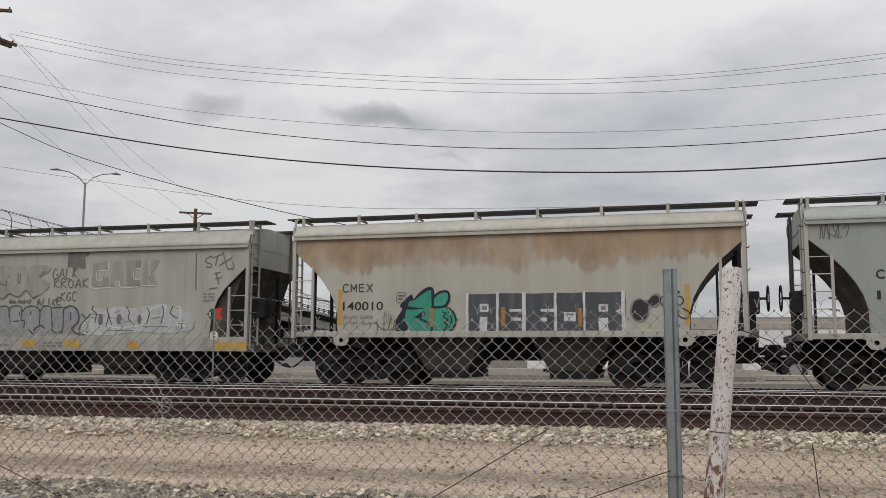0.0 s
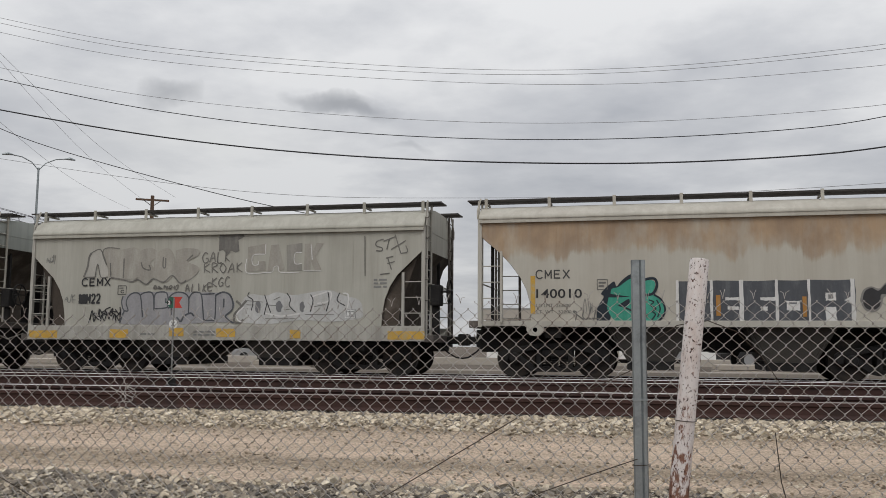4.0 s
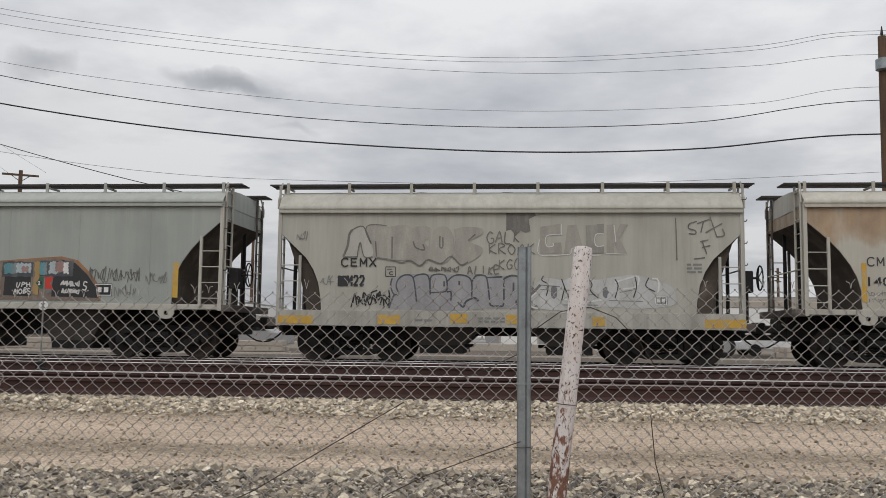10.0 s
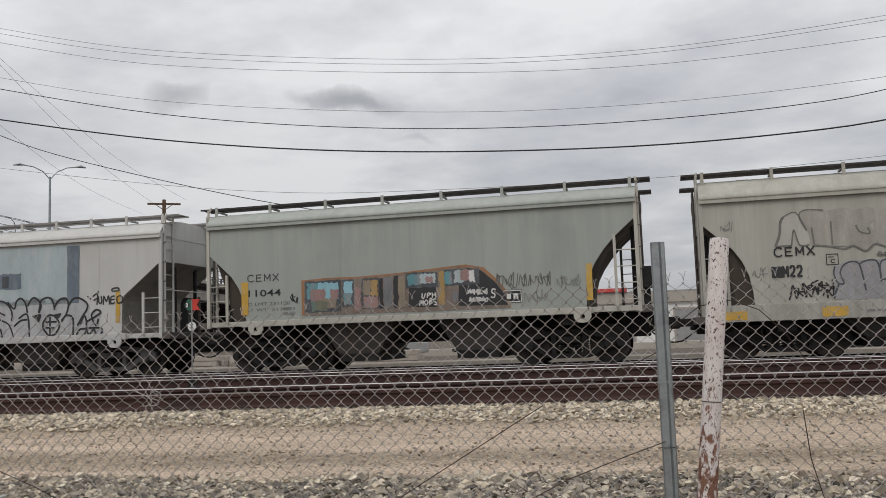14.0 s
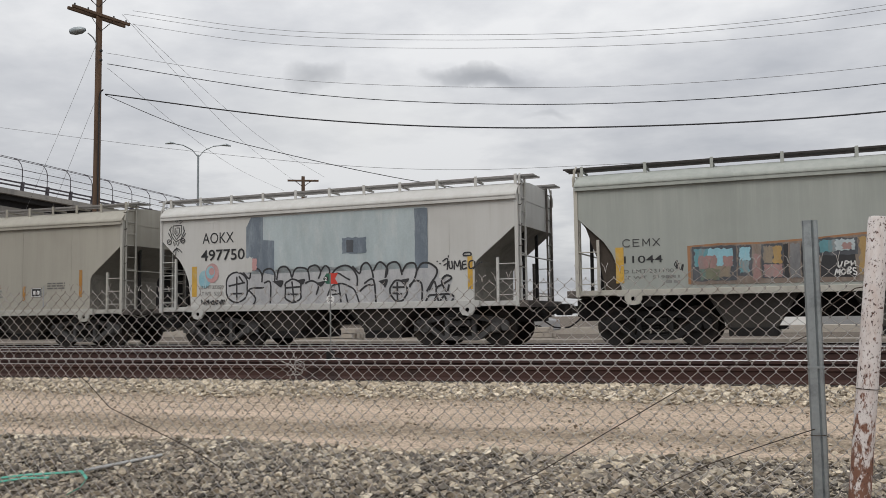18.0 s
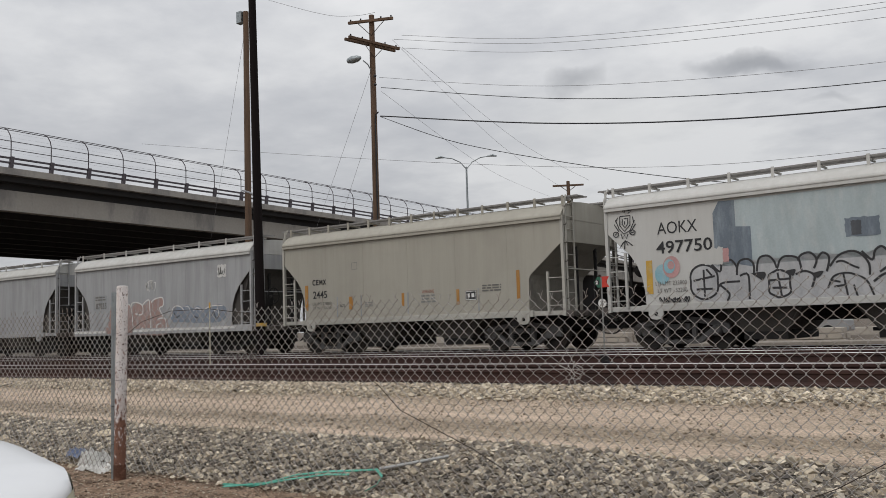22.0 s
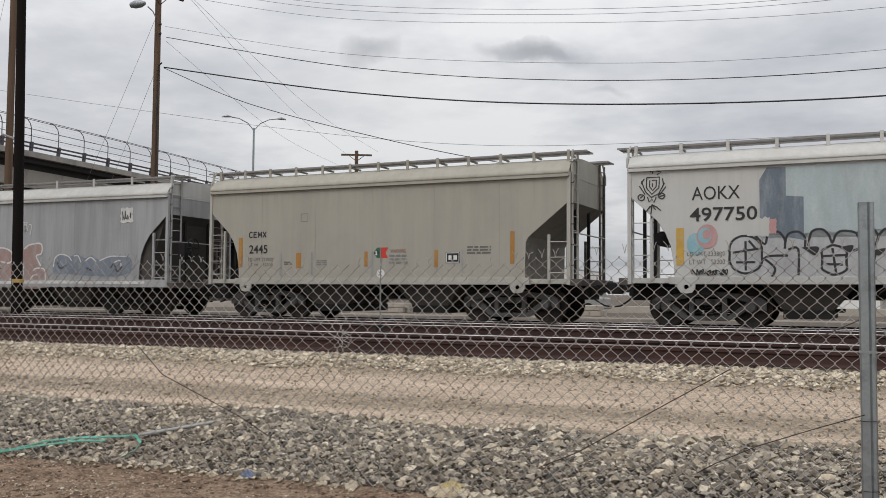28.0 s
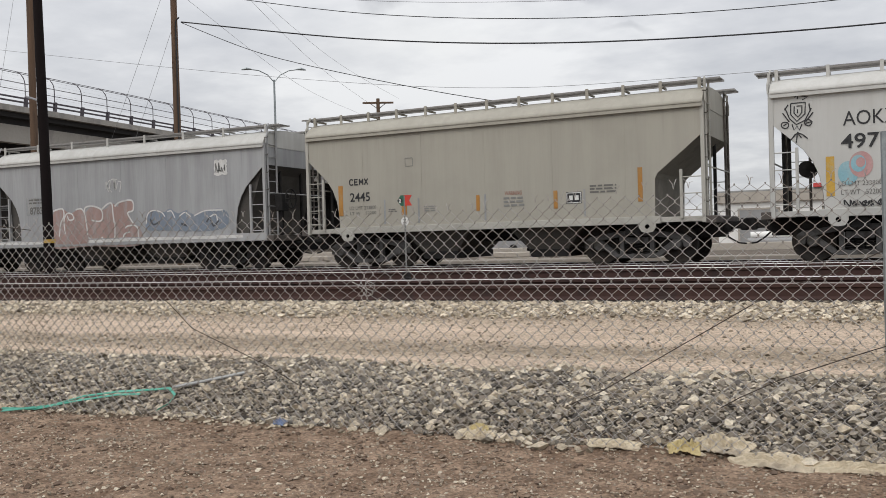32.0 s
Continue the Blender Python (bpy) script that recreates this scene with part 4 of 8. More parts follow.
PAINT_A = car_paint("cream_rusted_paint", (0.50, 0.475, 0.41), (0.40, 0.36, 0.30), (0.33, 0.29, 0.24), (0.43, 0.29, 0.17), 2.68, 3.1)
PAINT_B = car_paint("dirty_grey_paint", (0.45, 0.44, 0.385), (0.33, 0.315, 0.27), (0.29, 0.275, 0.235), amount=0.65)
PAINT_C = car_paint("green_grey_paint", (0.335, 0.355, 0.325), (0.42, 0.435, 0.40), (0.25, 0.265, 0.24), amount=0.45)
PAINT_D = car_paint("pale_grey_paint", (0.56, 0.555, 0.53), (0.47, 0.46, 0.43), (0.42, 0.41, 0.38), amount=0.4)
PAINT_E = car_paint("beige_grey_paint", (0.395, 0.375, 0.32), (0.325, 0.305, 0.26), (0.30, 0.28, 0.24), amount=0.45)
PAINT_F = car_paint("silver_grey_paint", (0.385, 0.39, 0.395), (0.27, 0.27, 0.275), (0.25, 0.25, 0.25), amount=0.7)
TRIM_A = car_paint("cream_trim", (0.50, 0.48, 0.42), (0.38, 0.35, 0.30), (0.25, 0.23, 0.20))
TRIM_B = car_paint("scuffed_sill_paint", (0.46, 0.445, 0.40), (0.30, 0.285, 0.25), (0.20, 0.19, 0.165), amount=0.9)
TRIM_D = car_paint("pale_trim", (0.52, 0.515, 0.49), (0.42, 0.41, 0.38), (0.32, 0.31, 0.29))
TRIM_E = car_paint("beige_trim", (0.46, 0.445, 0.40), (0.33, 0.32, 0.28), (0.24, 0.23, 0.20))

car_lead = make_car("pale grey covered hopper car with sparse marks", 3.7, 10.4, 3.5, 1.16, 1.05, PAINT_C, TRIM_A, ARCHED, ARCHED, brake_end=0, board=4.04)
car_rust = make_car("cream covered hopper car with rust stains and graffiti", -7.815, 10.32, 3.51, 1.24, 1.12, PAINT_A, TRIM_A, ARCHED, ARCHED, roof_paint=TRIM_A, board=4.03)
car_grey = make_car("dirty grey covered hopper car with faded graffiti", -19.33, 10.24, 3.39, 1.12, 0.79, PAINT_B, TRIM_B, CURVED, CURVED, deep_sill=True, board=4.03)
car_green = make_car("green-grey covered hopper car with a painted mural", -30.9, 10.25, 3.55, 1.22, 1.10, PAINT_C, TRIM_A, CURVED, ARCHED, board=4.06)
car_pale = make_car("pale grey covered hopper car with bubble graffiti", -42.47, 10.20, 3.48, 1.06, 0.92, PAINT_D, TRIM_D, CURVED, STRAIGHT, grey_trucks=True, posts=11, board=4.02, slope=SLOPE_MID, board_mat=BOARD_PALE, steep_ends=(False, False), has_brake_wheel=False)
car_beige = make_car("plain beige covered hopper car with black marks", -54.24, 10.40, 3.46, 1.05, 0.90, PAINT_E, TRIM_E, CURVED, STRAIGHT, grey_trucks=True, posts=13, board=4.04, slope=SLOPE_MID, board_mat=BOARD_PALE, steep_ends=(False, False), has_brake_wheel=False)
car_silver = make_car("weathered silver covered hopper car with red graffiti", -66.1, 10.3, 3.44, 1.0, 0.80, PAINT_F, TRIM_F, CURVED, CURVED, deep_sill=True, board=4.03, roof_paint=TRIM_D, slope=HOPPER, board_mat=BOARD_PALE)
car_tail = make_car("weathered silver covered hopper car", -77.8, 10.3, 3.42, 1.0, 0.85, PAINT_F, TRIM_F, CURVED, CURVED, board=4.0, roof_paint=TRIM_D, slope=HOPPER, board_mat=BOARD_PALE)

# ---- lettering and graffiti on the cars: paint films lying on the side sheets ----
FACE = -HALF - 0.006


def film_mat(name, color, var=0.15, worn=None, cover=1.0):
    return surf(name, color, 0.6, 0.0, var, 1.6, 25.0, 0.03, (2.0, 1.0, 0.6), worn, (0.48, 0.72), 2.5)


SOFT_INK2 = film_mat("faded_grey_brown_line", (0.155, 0.148, 0.135), 0.25, (0.24, 0.23, 0.205))
BUFF_FILL = film_mat("buffed_pale_fill", (0.46, 0.445, 0.40), 0.15, (0.40, 0.385, 0.345))
FADED_FILL2 = film_mat("faded_dark_fill", (0.245, 0.235, 0.21), 0.2, (0.33, 0.315, 0.28))
MAUVE_FILL = film_mat("mauve_grey_fill", (0.315, 0.31, 0.318), 0.2, (0.36, 0.355, 0.345))
WASH = film_mat("chalky_overspray", (0.50, 0.50, 0.485), 0.2, (0.41, 0.40, 0.37))
SLATE2 = film_mat("dark_grey_eye_paint", (0.17, 0.17, 0.175), 0.2, (0.25, 0.25, 0.24))
SPRAY_EDGE = film_mat("grey_spray_edge", (0.23, 0.22, 0.205), 0.2, (0.30, 0.285, 0.255))
INK = film_mat("black_spray_paint", (0.035, 0.034, 0.036), 0.2)
DULL_INK = film_mat("dull_black_stencil", (0.065, 0.064, 0.063), 0.2)
SOFT_INK = film_mat("faded_dark_paint", (0.15, 0.145, 0.135), 0.2)
GREY_FILL = film_mat("grey_spray_fill", (0.30, 0.31, 0.315), 0.2, (0.38, 0.37, 0.34))
FADED_FILL = film_mat("faded_brown_grey_fill", (0.335, 0.315, 0.275), 0.2, (0.40, 0.385, 0.34))
SILVER_FILL = film_mat("silver_spray_fill", (0.44, 0.44, 0.445), 0.2, (0.34, 0.345, 0.36))
CHALK = film_mat("chalky_white_paint", (0.66, 0.65, 0.63), 0.12, (0.5, 0.49, 0.46))
TEAL = film_mat("green_spray_fill", (0.045, 0.30, 0.21), 0.2, (0.09, 0.38, 0.28))
NAVY = film_mat("dark_navy_paint", (0.014, 0.022, 0.032), 0.2)
SLATE = film_mat("dark_slate_paint", (0.075, 0.08, 0.09), 0.2, (0.13, 0.135, 0.145))
SLATE_BLUE = film_mat("slate_blue_paint", (0.15, 0.18, 0.215), 0.2, (0.24, 0.28, 0.31))
SKY_BLUE = film_mat("pale_blue_buffed_paint", (0.40, 0.46, 0.47), 0.15, (0.48, 0.515, 0.51))
MURAL_BROWN = film_mat("brown_mural_ground", (0.20, 0.155, 0.125), 0.2, (0.27, 0.245, 0.215))
MURAL_TEAL = film_mat("teal_mural_paint", (0.12, 0.28, 0.31), 0.25, (0.32, 0.24, 0.22))
MURAL_GREY = film_mat("grey_mural_paint", (0.20, 0.20, 0.20), 0.25, (0.12, 0.12, 0.125))
MURAL_OLIVE = film_mat("olive_mural_paint", (0.17, 0.175, 0.12), 0.25, (0.13, 0.26, 0.26))
MURAL_TAN = film_mat("tan_mural_paint", (0.27, 0.22, 0.16), 0.25, (0.20, 0.185, 0.17))
MURAL_ROSE = film_mat("rose_mural_paint", (0.32, 0.20, 0.185), 0.25, (0.24, 0.22, 0.21))
MURAL_YELLOW = film_mat("ochre_mural_paint", (0.38, 0.25, 0.10), 0.25, (0.27, 0.23, 0.17))
MURAL_ORANGE = film_mat("orange_mural_edge", (0.32, 0.16, 0.075), 0.25, (0.22, 0.17, 0.14))
PINK = film_mat("faded_pink_paint", (0.53, 0.30, 0.29), 0.2, (0.46, 0.36, 0.34))
LIGHT_BLUE = film_mat("light_blue_paint", (0.26, 0.47, 0.54), 0.2, (0.38, 0.50, 0.52))
ROSE_FILL = film_mat("rusty_rose_fill", (0.36, 0.245, 0.22), 0.2, (0.36, 0.34, 0.33))
BLUE_FILL = film_mat("dusty_blue_fill", (0.20, 0.235, 0.285), 0.2, (0.33, 0.34, 0.35))
RUST_BAR = film_mat("orange_reflector_film", (0.42, 0.20, 0.045), 0.2, (0.36, 0.25, 0.12))
TEXT_RED = film_mat("faded_red_lettering", (0.30, 0.12, 0.085), 0.2)


def film(car, name, outline, material, lift=0, label=""):
    """A painted patch: an outline of (x, z) points on the side sheet."""
    y = FACE - 0.0025 * lift
    return part(name, Shape().add([(x, y, z) for x, z in outline], [tuple(range(len(outline)))]), material, car, label)


def patch(car, name, box, material, lift=0, label="", ragged=0.0, seed=1):
    x0, z0, x1, z1 = min(box[0], box[2]), min(box[1], box[3]), max(box[0], box[2]), max(box[1], box[3])
    if not ragged:
        return film(car, name, [(x0, z0), (x1, z0), (x1, z1), (x0, z1)], material, lift, label)
    rng = random.Random(seed)
    n = 9
    ring = [(x0 + (x1 - x0) * i / n, z0 + rng.uniform(-ragged, ragged)) for i in range(n)] + [(x1 + rng.uniform(-ragged, ragged), z0 + (z1 - z0) * i / n) for i in range(n)]
    ring += [(x1 - (x1 - x0) * i / n, z1 + rng.uniform(-ragged, ragged)) for i in range(n)] + [(x0 + rng.uniform(-ragged, ragged), z1 - (z1 - z0) * i / n) for i in range(n)]
    return film(car, name, ring, material, lift, label)


def words(car, body, box, material, lift=1, label="", grow=0.0, slant=0.0):
    """Lettering fitted into its place on the side."""
    x0, z0, x1, z1 = min(box[0], box[2]), min(box[1], box[3]), max(box[0], box[2]), max(box[1], box[3])
    me = text_mesh(body, 1.0, 0.0, slant, grow)
    co = np.empty(len(me.vertices) * 3, np.float32)
    me.vertices.foreach_get("co", co)
    co = co.reshape(-1, 3)
    lo, hi = co.min(0), co.max(0)
    co[:, 0] = (co[:, 0] - lo[0]) / (hi[0] - lo[0]) * (x1 - x0) + x0
    co[:, 2] = (co[:, 2] - lo[2]) / (hi[2] - lo[2]) * (z1 - z0) + z0
    co[:, 1] = FACE - 0.0025 * lift
    polys = [tuple(p.vertices) for p in me.polygons]
    bpy.data.meshes.remove(me)
    # each letter is a piece of its own: faces that share points, or stand over one another, belong together
    home = list(range(len(co)))

    def root(i):
        while home[i] != i:
            i = home[i]
        return i

    for p in polys:
        for v in p[1:]:
            home[root(v)] = root(p[0])
    heaps = {}
    for p in polys:
        heaps.setdefault(root(p[0]), []).append(p)
    spans = sorted((min(co[v][0] for p in ps for v in p), max(co[v][0] for p in ps for v in p), r) for r, ps in heaps.items())
    letters = []
    for u, w, r in spans:
        if letters and u < letters[-1][0] - 0.002:
            letters[-1] = (max(w, letters[-1][0]), letters[-1][1] + heaps[r])
        else:
            letters.append((w, heaps[r]))
    for _, ps in letters:
        used = sorted({v for p in ps for v in p})
        spot = {v: i for i, v in enumerate(used)}
        part("letter", raw_mesh("letter", [tuple(float(q) for q in co[v]) for v in used], [tuple(spot[v] for v in p) for p in ps]), material, car, label)


def stroke_shape(paths, width, lift=2):
    """Flat painted lines through points (x, z), with an even width."""
    s = Shape()
    y = FACE - 0.0025 * lift
    for path in paths:
        p = [Vector((a, b)) for a, b in path]
        v = []
        for i, q in enumerate(p):
            d = p[min(i + 1, len(p) - 1)] - p[max(i - 1, 0)]
            d = d.normalized() if d.length else Vector((1, 0))
            n = Vector((-d.y, d.x)) * width / 2
            v += [(q.x + n.x, y, q.y + n.y), (q.x - n.x, y, q.y - n.y)]
        s.add(v, [(2 * i, 2 * i + 1, 2 * i + 3, 2 * i + 2) for i in range(len(p) - 1)])
    return s


def flowing(pts, steps=5):
    """A smooth line through points."""
    p = [Vector(q) for q in pts]
    out = []
    for i in range(len(p) - 1):
        a, b, c, d = p[max(i - 1, 0)], p[i], p[i + 1], p[min(i + 2, len(p) - 1)]
        for k in range(steps):
            t = k / steps
            q = 0.5 * ((2 * b) + (c - a) * t + (2 * a - 5 * b + 4 * c - d) * t * t + (3 * b - a - 3 * c + d) * t ** 3)
            out.append((q.x, q.y))
    out.append(tuple(p[-1]))
    return out


def scribble(car, box, material, width=0.025, seed=1, glyphs=6, lift=2, name="graffiti_tag", label=""):
    """An unreadable tag: one restless looping line, crossed by a few quick dashes."""
    x0, z0, x1, z1 = min(box[0], box[2]), min(box[1], box[3]), max(box[0], box[2]), max(box[1], box[3])
    rng = random.Random(seed)
    w, h = (x1 - x0) / glyphs, z1 - z0
    pts = []
    for g in range(glyphs * 2):
        x = x0 + (g * 0.5 + rng.uniform(0.05, 0.4)) * w
        pts.append((x, z0 + h * rng.uniform(0.0, 0.28)))
        pts.append((x + rng.uniform(-0.1, 0.45) * w, z0 + h * rng.uniform(0.55, 1.0)))
        if rng.random() < 0.4:
            pts.append((x - rng.uniform(0.0, 0.35) * w, z0 + h * rng.uniform(0.35, 0.7)))
    cut = len(pts) // 3 + 1
    paths = [flowing(pts[k:k + cut]) for k in range(0, len(pts) - 1, cut) if len(pts[k:k + cut]) > 1]
    for k in range(max(1, glyphs // 3)):
        x = x0 + rng.uniform(0.1, 0.7) * (x1 - x0)
        z = z0 + h * rng.uniform(0.2, 0.8)
        paths.append(flowing([(x, z), (x + 0.4 * w, z + rng.uniform(-0.1, 0.15) * h), (x + rng.uniform(0.7, 1.2) * w, z + rng.uniform(-0.12, 0.12) * h)]))
    return part(name, stroke_shape(paths, width, lift), material, car, label)


STENCIL = {"C": [[(0.95, 0.82), (0.72, 0.97), (0.35, 0.97), (0.08, 0.75), (0.05, 0.5), (0.08, 0.25), (0.35, 0.03), (0.72, 0.03), (0.95, 0.18)]],
           "E": [[(0.1, 0.0), (0.1, 1.0)], [(0.02, 0.94), (0.9, 0.94)], [(0.1, 0.52), (0.8, 0.52)], [(0.02, 0.06), (0.92, 0.06)]],
           "M": [[(0.08, 0.0), (0.08, 1.0)], [(0.06, 0.98), (0.5, 0.3)], [(0.5, 0.3), (0.94, 0.98)], [(0.92, 1.0), (0.92, 0.0)]],
           "X": [[(0.05, 0.0), (0.95, 1.0)], [(0.05, 1.0), (0.95, 0.0)]],
           "2": [[(0.08, 0.75), (0.3, 0.97), (0.7, 0.97), (0.9, 0.74), (0.75, 0.48), (0.1, 0.06)], [(0.06, 0.06), (0.95, 0.06)]]}


def on_box(box, pts):
    return [(box[0] + (box[2] - box[0]) * u, box[1] + (box[3] - box[1]) * w) for u, w in pts]


def paint_fill(car, name, box, pts, material, lift, label="", rounded=True):
    """One painted shape within a box on the side; its corners rounded as a spray can leaves them."""
    ring = on_box(box, pts)
    if rounded:
        ring = flowing([*ring, ring[0]], 4)[:-1]
    return film(car, name, ring, material, lift, label)


def paint_lines(car, name, box, paths, material, width, lift, curved=True):
    """Sprayed or brushed lines within a box on the side, each a piece of its own, a hair above the one before."""
    first = None
    for k, path in enumerate(paths):
        line = on_box(box, path)
        piece = stroke_shape([flowing(line, 4) if curved and len(line) > 2 else line], width, lift + 0.05 * k)
        if first is None:
            first = part(name, piece, material, car)
        else:
            part("stroke", piece, material, first)
    return first


HAND = {"A": [[(0.0, 0.0), (0.45, 1.0), (0.95, 0.0)], [(0.2, 0.38), (0.8, 0.42)]], "B": [[(0.1, 0.0), (0.1, 1.0), (0.7, 0.8), (0.15, 0.52), (0.85, 0.3), (0.1, 0.0)]],
        "C": [[(0.95, 0.85), (0.4, 1.0), (0.05, 0.5), (0.35, 0.0), (0.95, 0.12)]], "E": [[(0.9, 0.95), (0.1, 1.0), (0.1, 0.0), (0.9, 0.05)], [(0.1, 0.5), (0.7, 0.55)]],
        "G": [[(0.9, 0.85), (0.45, 1.0), (0.05, 0.5), (0.35, 0.0), (0.9, 0.1), (0.9, 0.42), (0.55, 0.42)]], "H": [[(0.1, 0.0), (0.15, 1.0)], [(0.85, 0.0), (0.8, 1.0)], [(0.1, 0.5), (0.85, 0.55)]],
        "I": [[(0.5, 0.0), (0.5, 1.0)]], "K": [[(0.12, 0.0), (0.15, 1.0)], [(0.9, 1.0), (0.15, 0.48), (0.95, 0.0)]], "L": [[(0.15, 1.0), (0.1, 0.03), (0.9, 0.0)]],
        "M": [[(0.0, 0.0), (0.15, 1.0), (0.5, 0.35), (0.85, 1.0), (1.0, 0.0)]], "O": [[(0.5, 1.0), (0.05, 0.5), (0.5, 0.0), (0.95, 0.5), (0.5, 1.0)]], "P": [[(0.1, 0.0), (0.1, 1.0), (0.9, 0.8), (0.15, 0.45)]],
        "R": [[(0.1, 0.0), (0.1, 1.0), (0.85, 0.78), (0.15, 0.48), (0.95, 0.0)]], "S": [[(0.9, 0.9), (0.3, 1.0), (0.2, 0.6), (0.8, 0.4), (0.7, 0.0), (0.05, 0.1)]], "U": [[(0.1, 1.0), (0.15, 0.1), (0.6, 0.0), (0.9, 1.0)]]}


def hand_letters(car, body, box, material, width, lift=2, seed=1, name="graffiti_tag"):
    """Quick capitals by hand, a little uneven."""
    rng = random.Random(seed)
    step = (box[2] - box[0]) / len(body)
    paths = []
    for i, ch in enumerate(body):
        x0, z0 = box[0] + step * (i + 0.08), box[1] + rng.uniform(-0.08, 0.08) * (box[3] - box[1])
        w, h, lean = step * rng.uniform(0.72, 0.88), (box[3] - box[1]) * rng.uniform(0.85, 1.0), rng.uniform(-0.02, 0.03)
        paths += [[(x0 + w * u + lean * v, z0 + h * v) for u, v in path] for path in HAND.get(ch, ())]
    return paint_lines(car, name, (0, 0, 1, 1), paths, material, width, lift)


def stencil(car, body, box, material, lift=1, weight=0.13):
    """Reporting marks in plain stencilled strokes, fitted into their place."""
    x0, z0, x1, z1 = min(box[0], box[2]), min(box[1], box[3]), max(box[0], box[2]), max(box[1], box[3])
    w, h = (x1 - x0) / (len(body) - 0.22), z1 - z0
    for i, ch in enumerate(body):
        paths = [[(x0 + (i + 0.78 * u) * w, z0 + v * h) for u, v in path] for path in STENCIL[ch]]
        letter = None
        for k, path in enumerate(paths):
            piece = stroke_shape([path], h * weight, lift + 0.15 * k)
            if k == 0:
                letter = part("letter", piece, material, car)
            else:
                part("letter_stroke", piece, material, letter)


def bars(car, box, rows, material, seed=1, lift=1, gap=0.45):
    """Small lettering too fine to read: rows of plain bars."""
    x0, z0, x1, z1 = min(box[0], box[2]), min(box[1], box[3]), max(box[0], box[2]), max(box[1], box[3])
    rng = random.Random(seed)
    h = (z1 - z0) / rows
    for r in range(rows):
        x = x0
        while x < x1 - 0.03:
            w = min(rng.uniform(0.08, 0.22), x1 - x)
            patch(car, "text_bar", (x, z0 + r * h + h * gap * 0.5, x + w, z0 + (r + 1) * h - h * gap * 0.5), material, lift)
            x += w + 0.04


def frame_box(car, box, material, width=0.015, lift=1, name="stencil_box"):
    x0, z0, x1, z1 = min(box[0], box[2]), min(box[1], box[3]), max(box[0], box[2]), max(box[1], box[3])
    return part(name, stroke_shape([[(x0, z0), (x1, z0)], [(x1, z0), (x1, z1)], [(x1, z1), (x0, z1)], [(x0, z1), (x0, z0)]], width, lift), material, car)


def placard(car, box):
    x0, z0, x1, z1 = min(box[0], box[2]), min(box[1], box[3]), max(box[0], box[2]), max(box[1], box[3])
    p = patch(car, "placard", (x0, z0, x1, z1), BLACK_PAINT, 1, "black placard with white frame")
    frame_box(p, (x0 + 0.02, z0 + 0.02, x1 - 0.02, z1 - 0.02), WHITE_PAINT, 0.018, 2, "placard_frame")
    patch(p, "placard_bar", (x0 + (x1 - x0) * 0.2, z0 + (z1 - z0) * 0.3, x0 + (x1 - x0) * 0.42, z1 - (z1 - z0) * 0.3), WHITE_PAINT, 2)
    patch(p, "placard_bar", (x0 + (x1 - x0) * 0.55, z0 + (z1 - z0) * 0.3, x0 + (x1 - x0) * 0.8, z1 - (z1 - z0) * 0.3), WHITE_PAINT, 2)


def reflector(car, box, mat=None):
    patch(car, "reflector_strip", box, mat or YELLOW, 1, "yellow reflector strip")


# rust-stained cream car
c = car_rust
stencil(c, "CMEX", (1.268, 2.187, 2.018, 2.377), DULL_INK, 1, 0.15)
words(c, "140010", (1.276, 1.756, 2.279, 1.956), BLACK_PAINT, grow=0.010)
words(c, "LD LMT  233800", (1.281, 1.556, 2.028, 1.631), SOFT_INK)
words(c, "LT  WT   52200", (1.283, 1.419, 2.047, 1.488), SOFT_INK)
reflector(c, (1.150, 2.249, 1.252, 1.415))
frame_box(c, (2.612, 2.158, 2.829, 1.937), SOFT_INK)
bars(c, (2.641, 2.124, 2.806, 1.976), 2, SOFT_INK, 3)
scribble(c, (2.090, 1.582, 2.619, 1.196), SOFT_INK, 0.025, 4, 2)
scribble(c, (2.264, 1.752, 2.529, 1.440), GREY_MARK, 0.012, 5, 2)
box = (2.59, 1.13, 4.04, 2.28)
paint_fill(c, "graffiti_shadow", box, [(-0.0, 0.12), (0.01, 0.35), (0.11, 0.56), (0.07, 0.63), (0.2, 0.8), (0.27, 0.85), (0.3, 0.76), (0.37, 0.86), (0.48, 0.97), (0.59, 1.0), (0.64, 0.9), (0.63, 0.58), (0.37, 0.53), (0.18, 0.51), (0.21, 0.18), (0.13, 0.07)], NAVY, 1, "black spray shadow")
paint_fill(c, "graffiti_fill", box, [(0.18, 0.55), (0.16, 0.34), (0.24, 0.15), (0.37, 0.03), (0.56, 0.01), (0.79, 0.02), (0.94, 0.16), (1.0, 0.34), (0.96, 0.5), (0.84, 0.59), (0.59, 0.58), (0.37, 0.55)], TEAL, 2, "green graffiti fill")
paint_fill(c, "graffiti_fill", box, [(0.21, 0.62), (0.23, 0.71), (0.33, 0.75), (0.46, 0.87), (0.58, 0.93), (0.6, 0.83), (0.59, 0.59), (0.41, 0.58)], TEAL, 2.4, "green graffiti fill")
paint_fill(c, "graffiti_fill", box, [(0.64, 0.62), (0.65, 0.8), (0.76, 0.87), (0.85, 0.85), (0.86, 0.75), (0.81, 0.63), (0.71, 0.6)], TEAL, 2.8, "green graffiti fill")
paint_fill(c, "graffiti_gap", box, [(0.31, 0.39), (0.47, 0.52), (0.48, 0.43), (0.4, 0.37)], NAVY, 3.2, "")
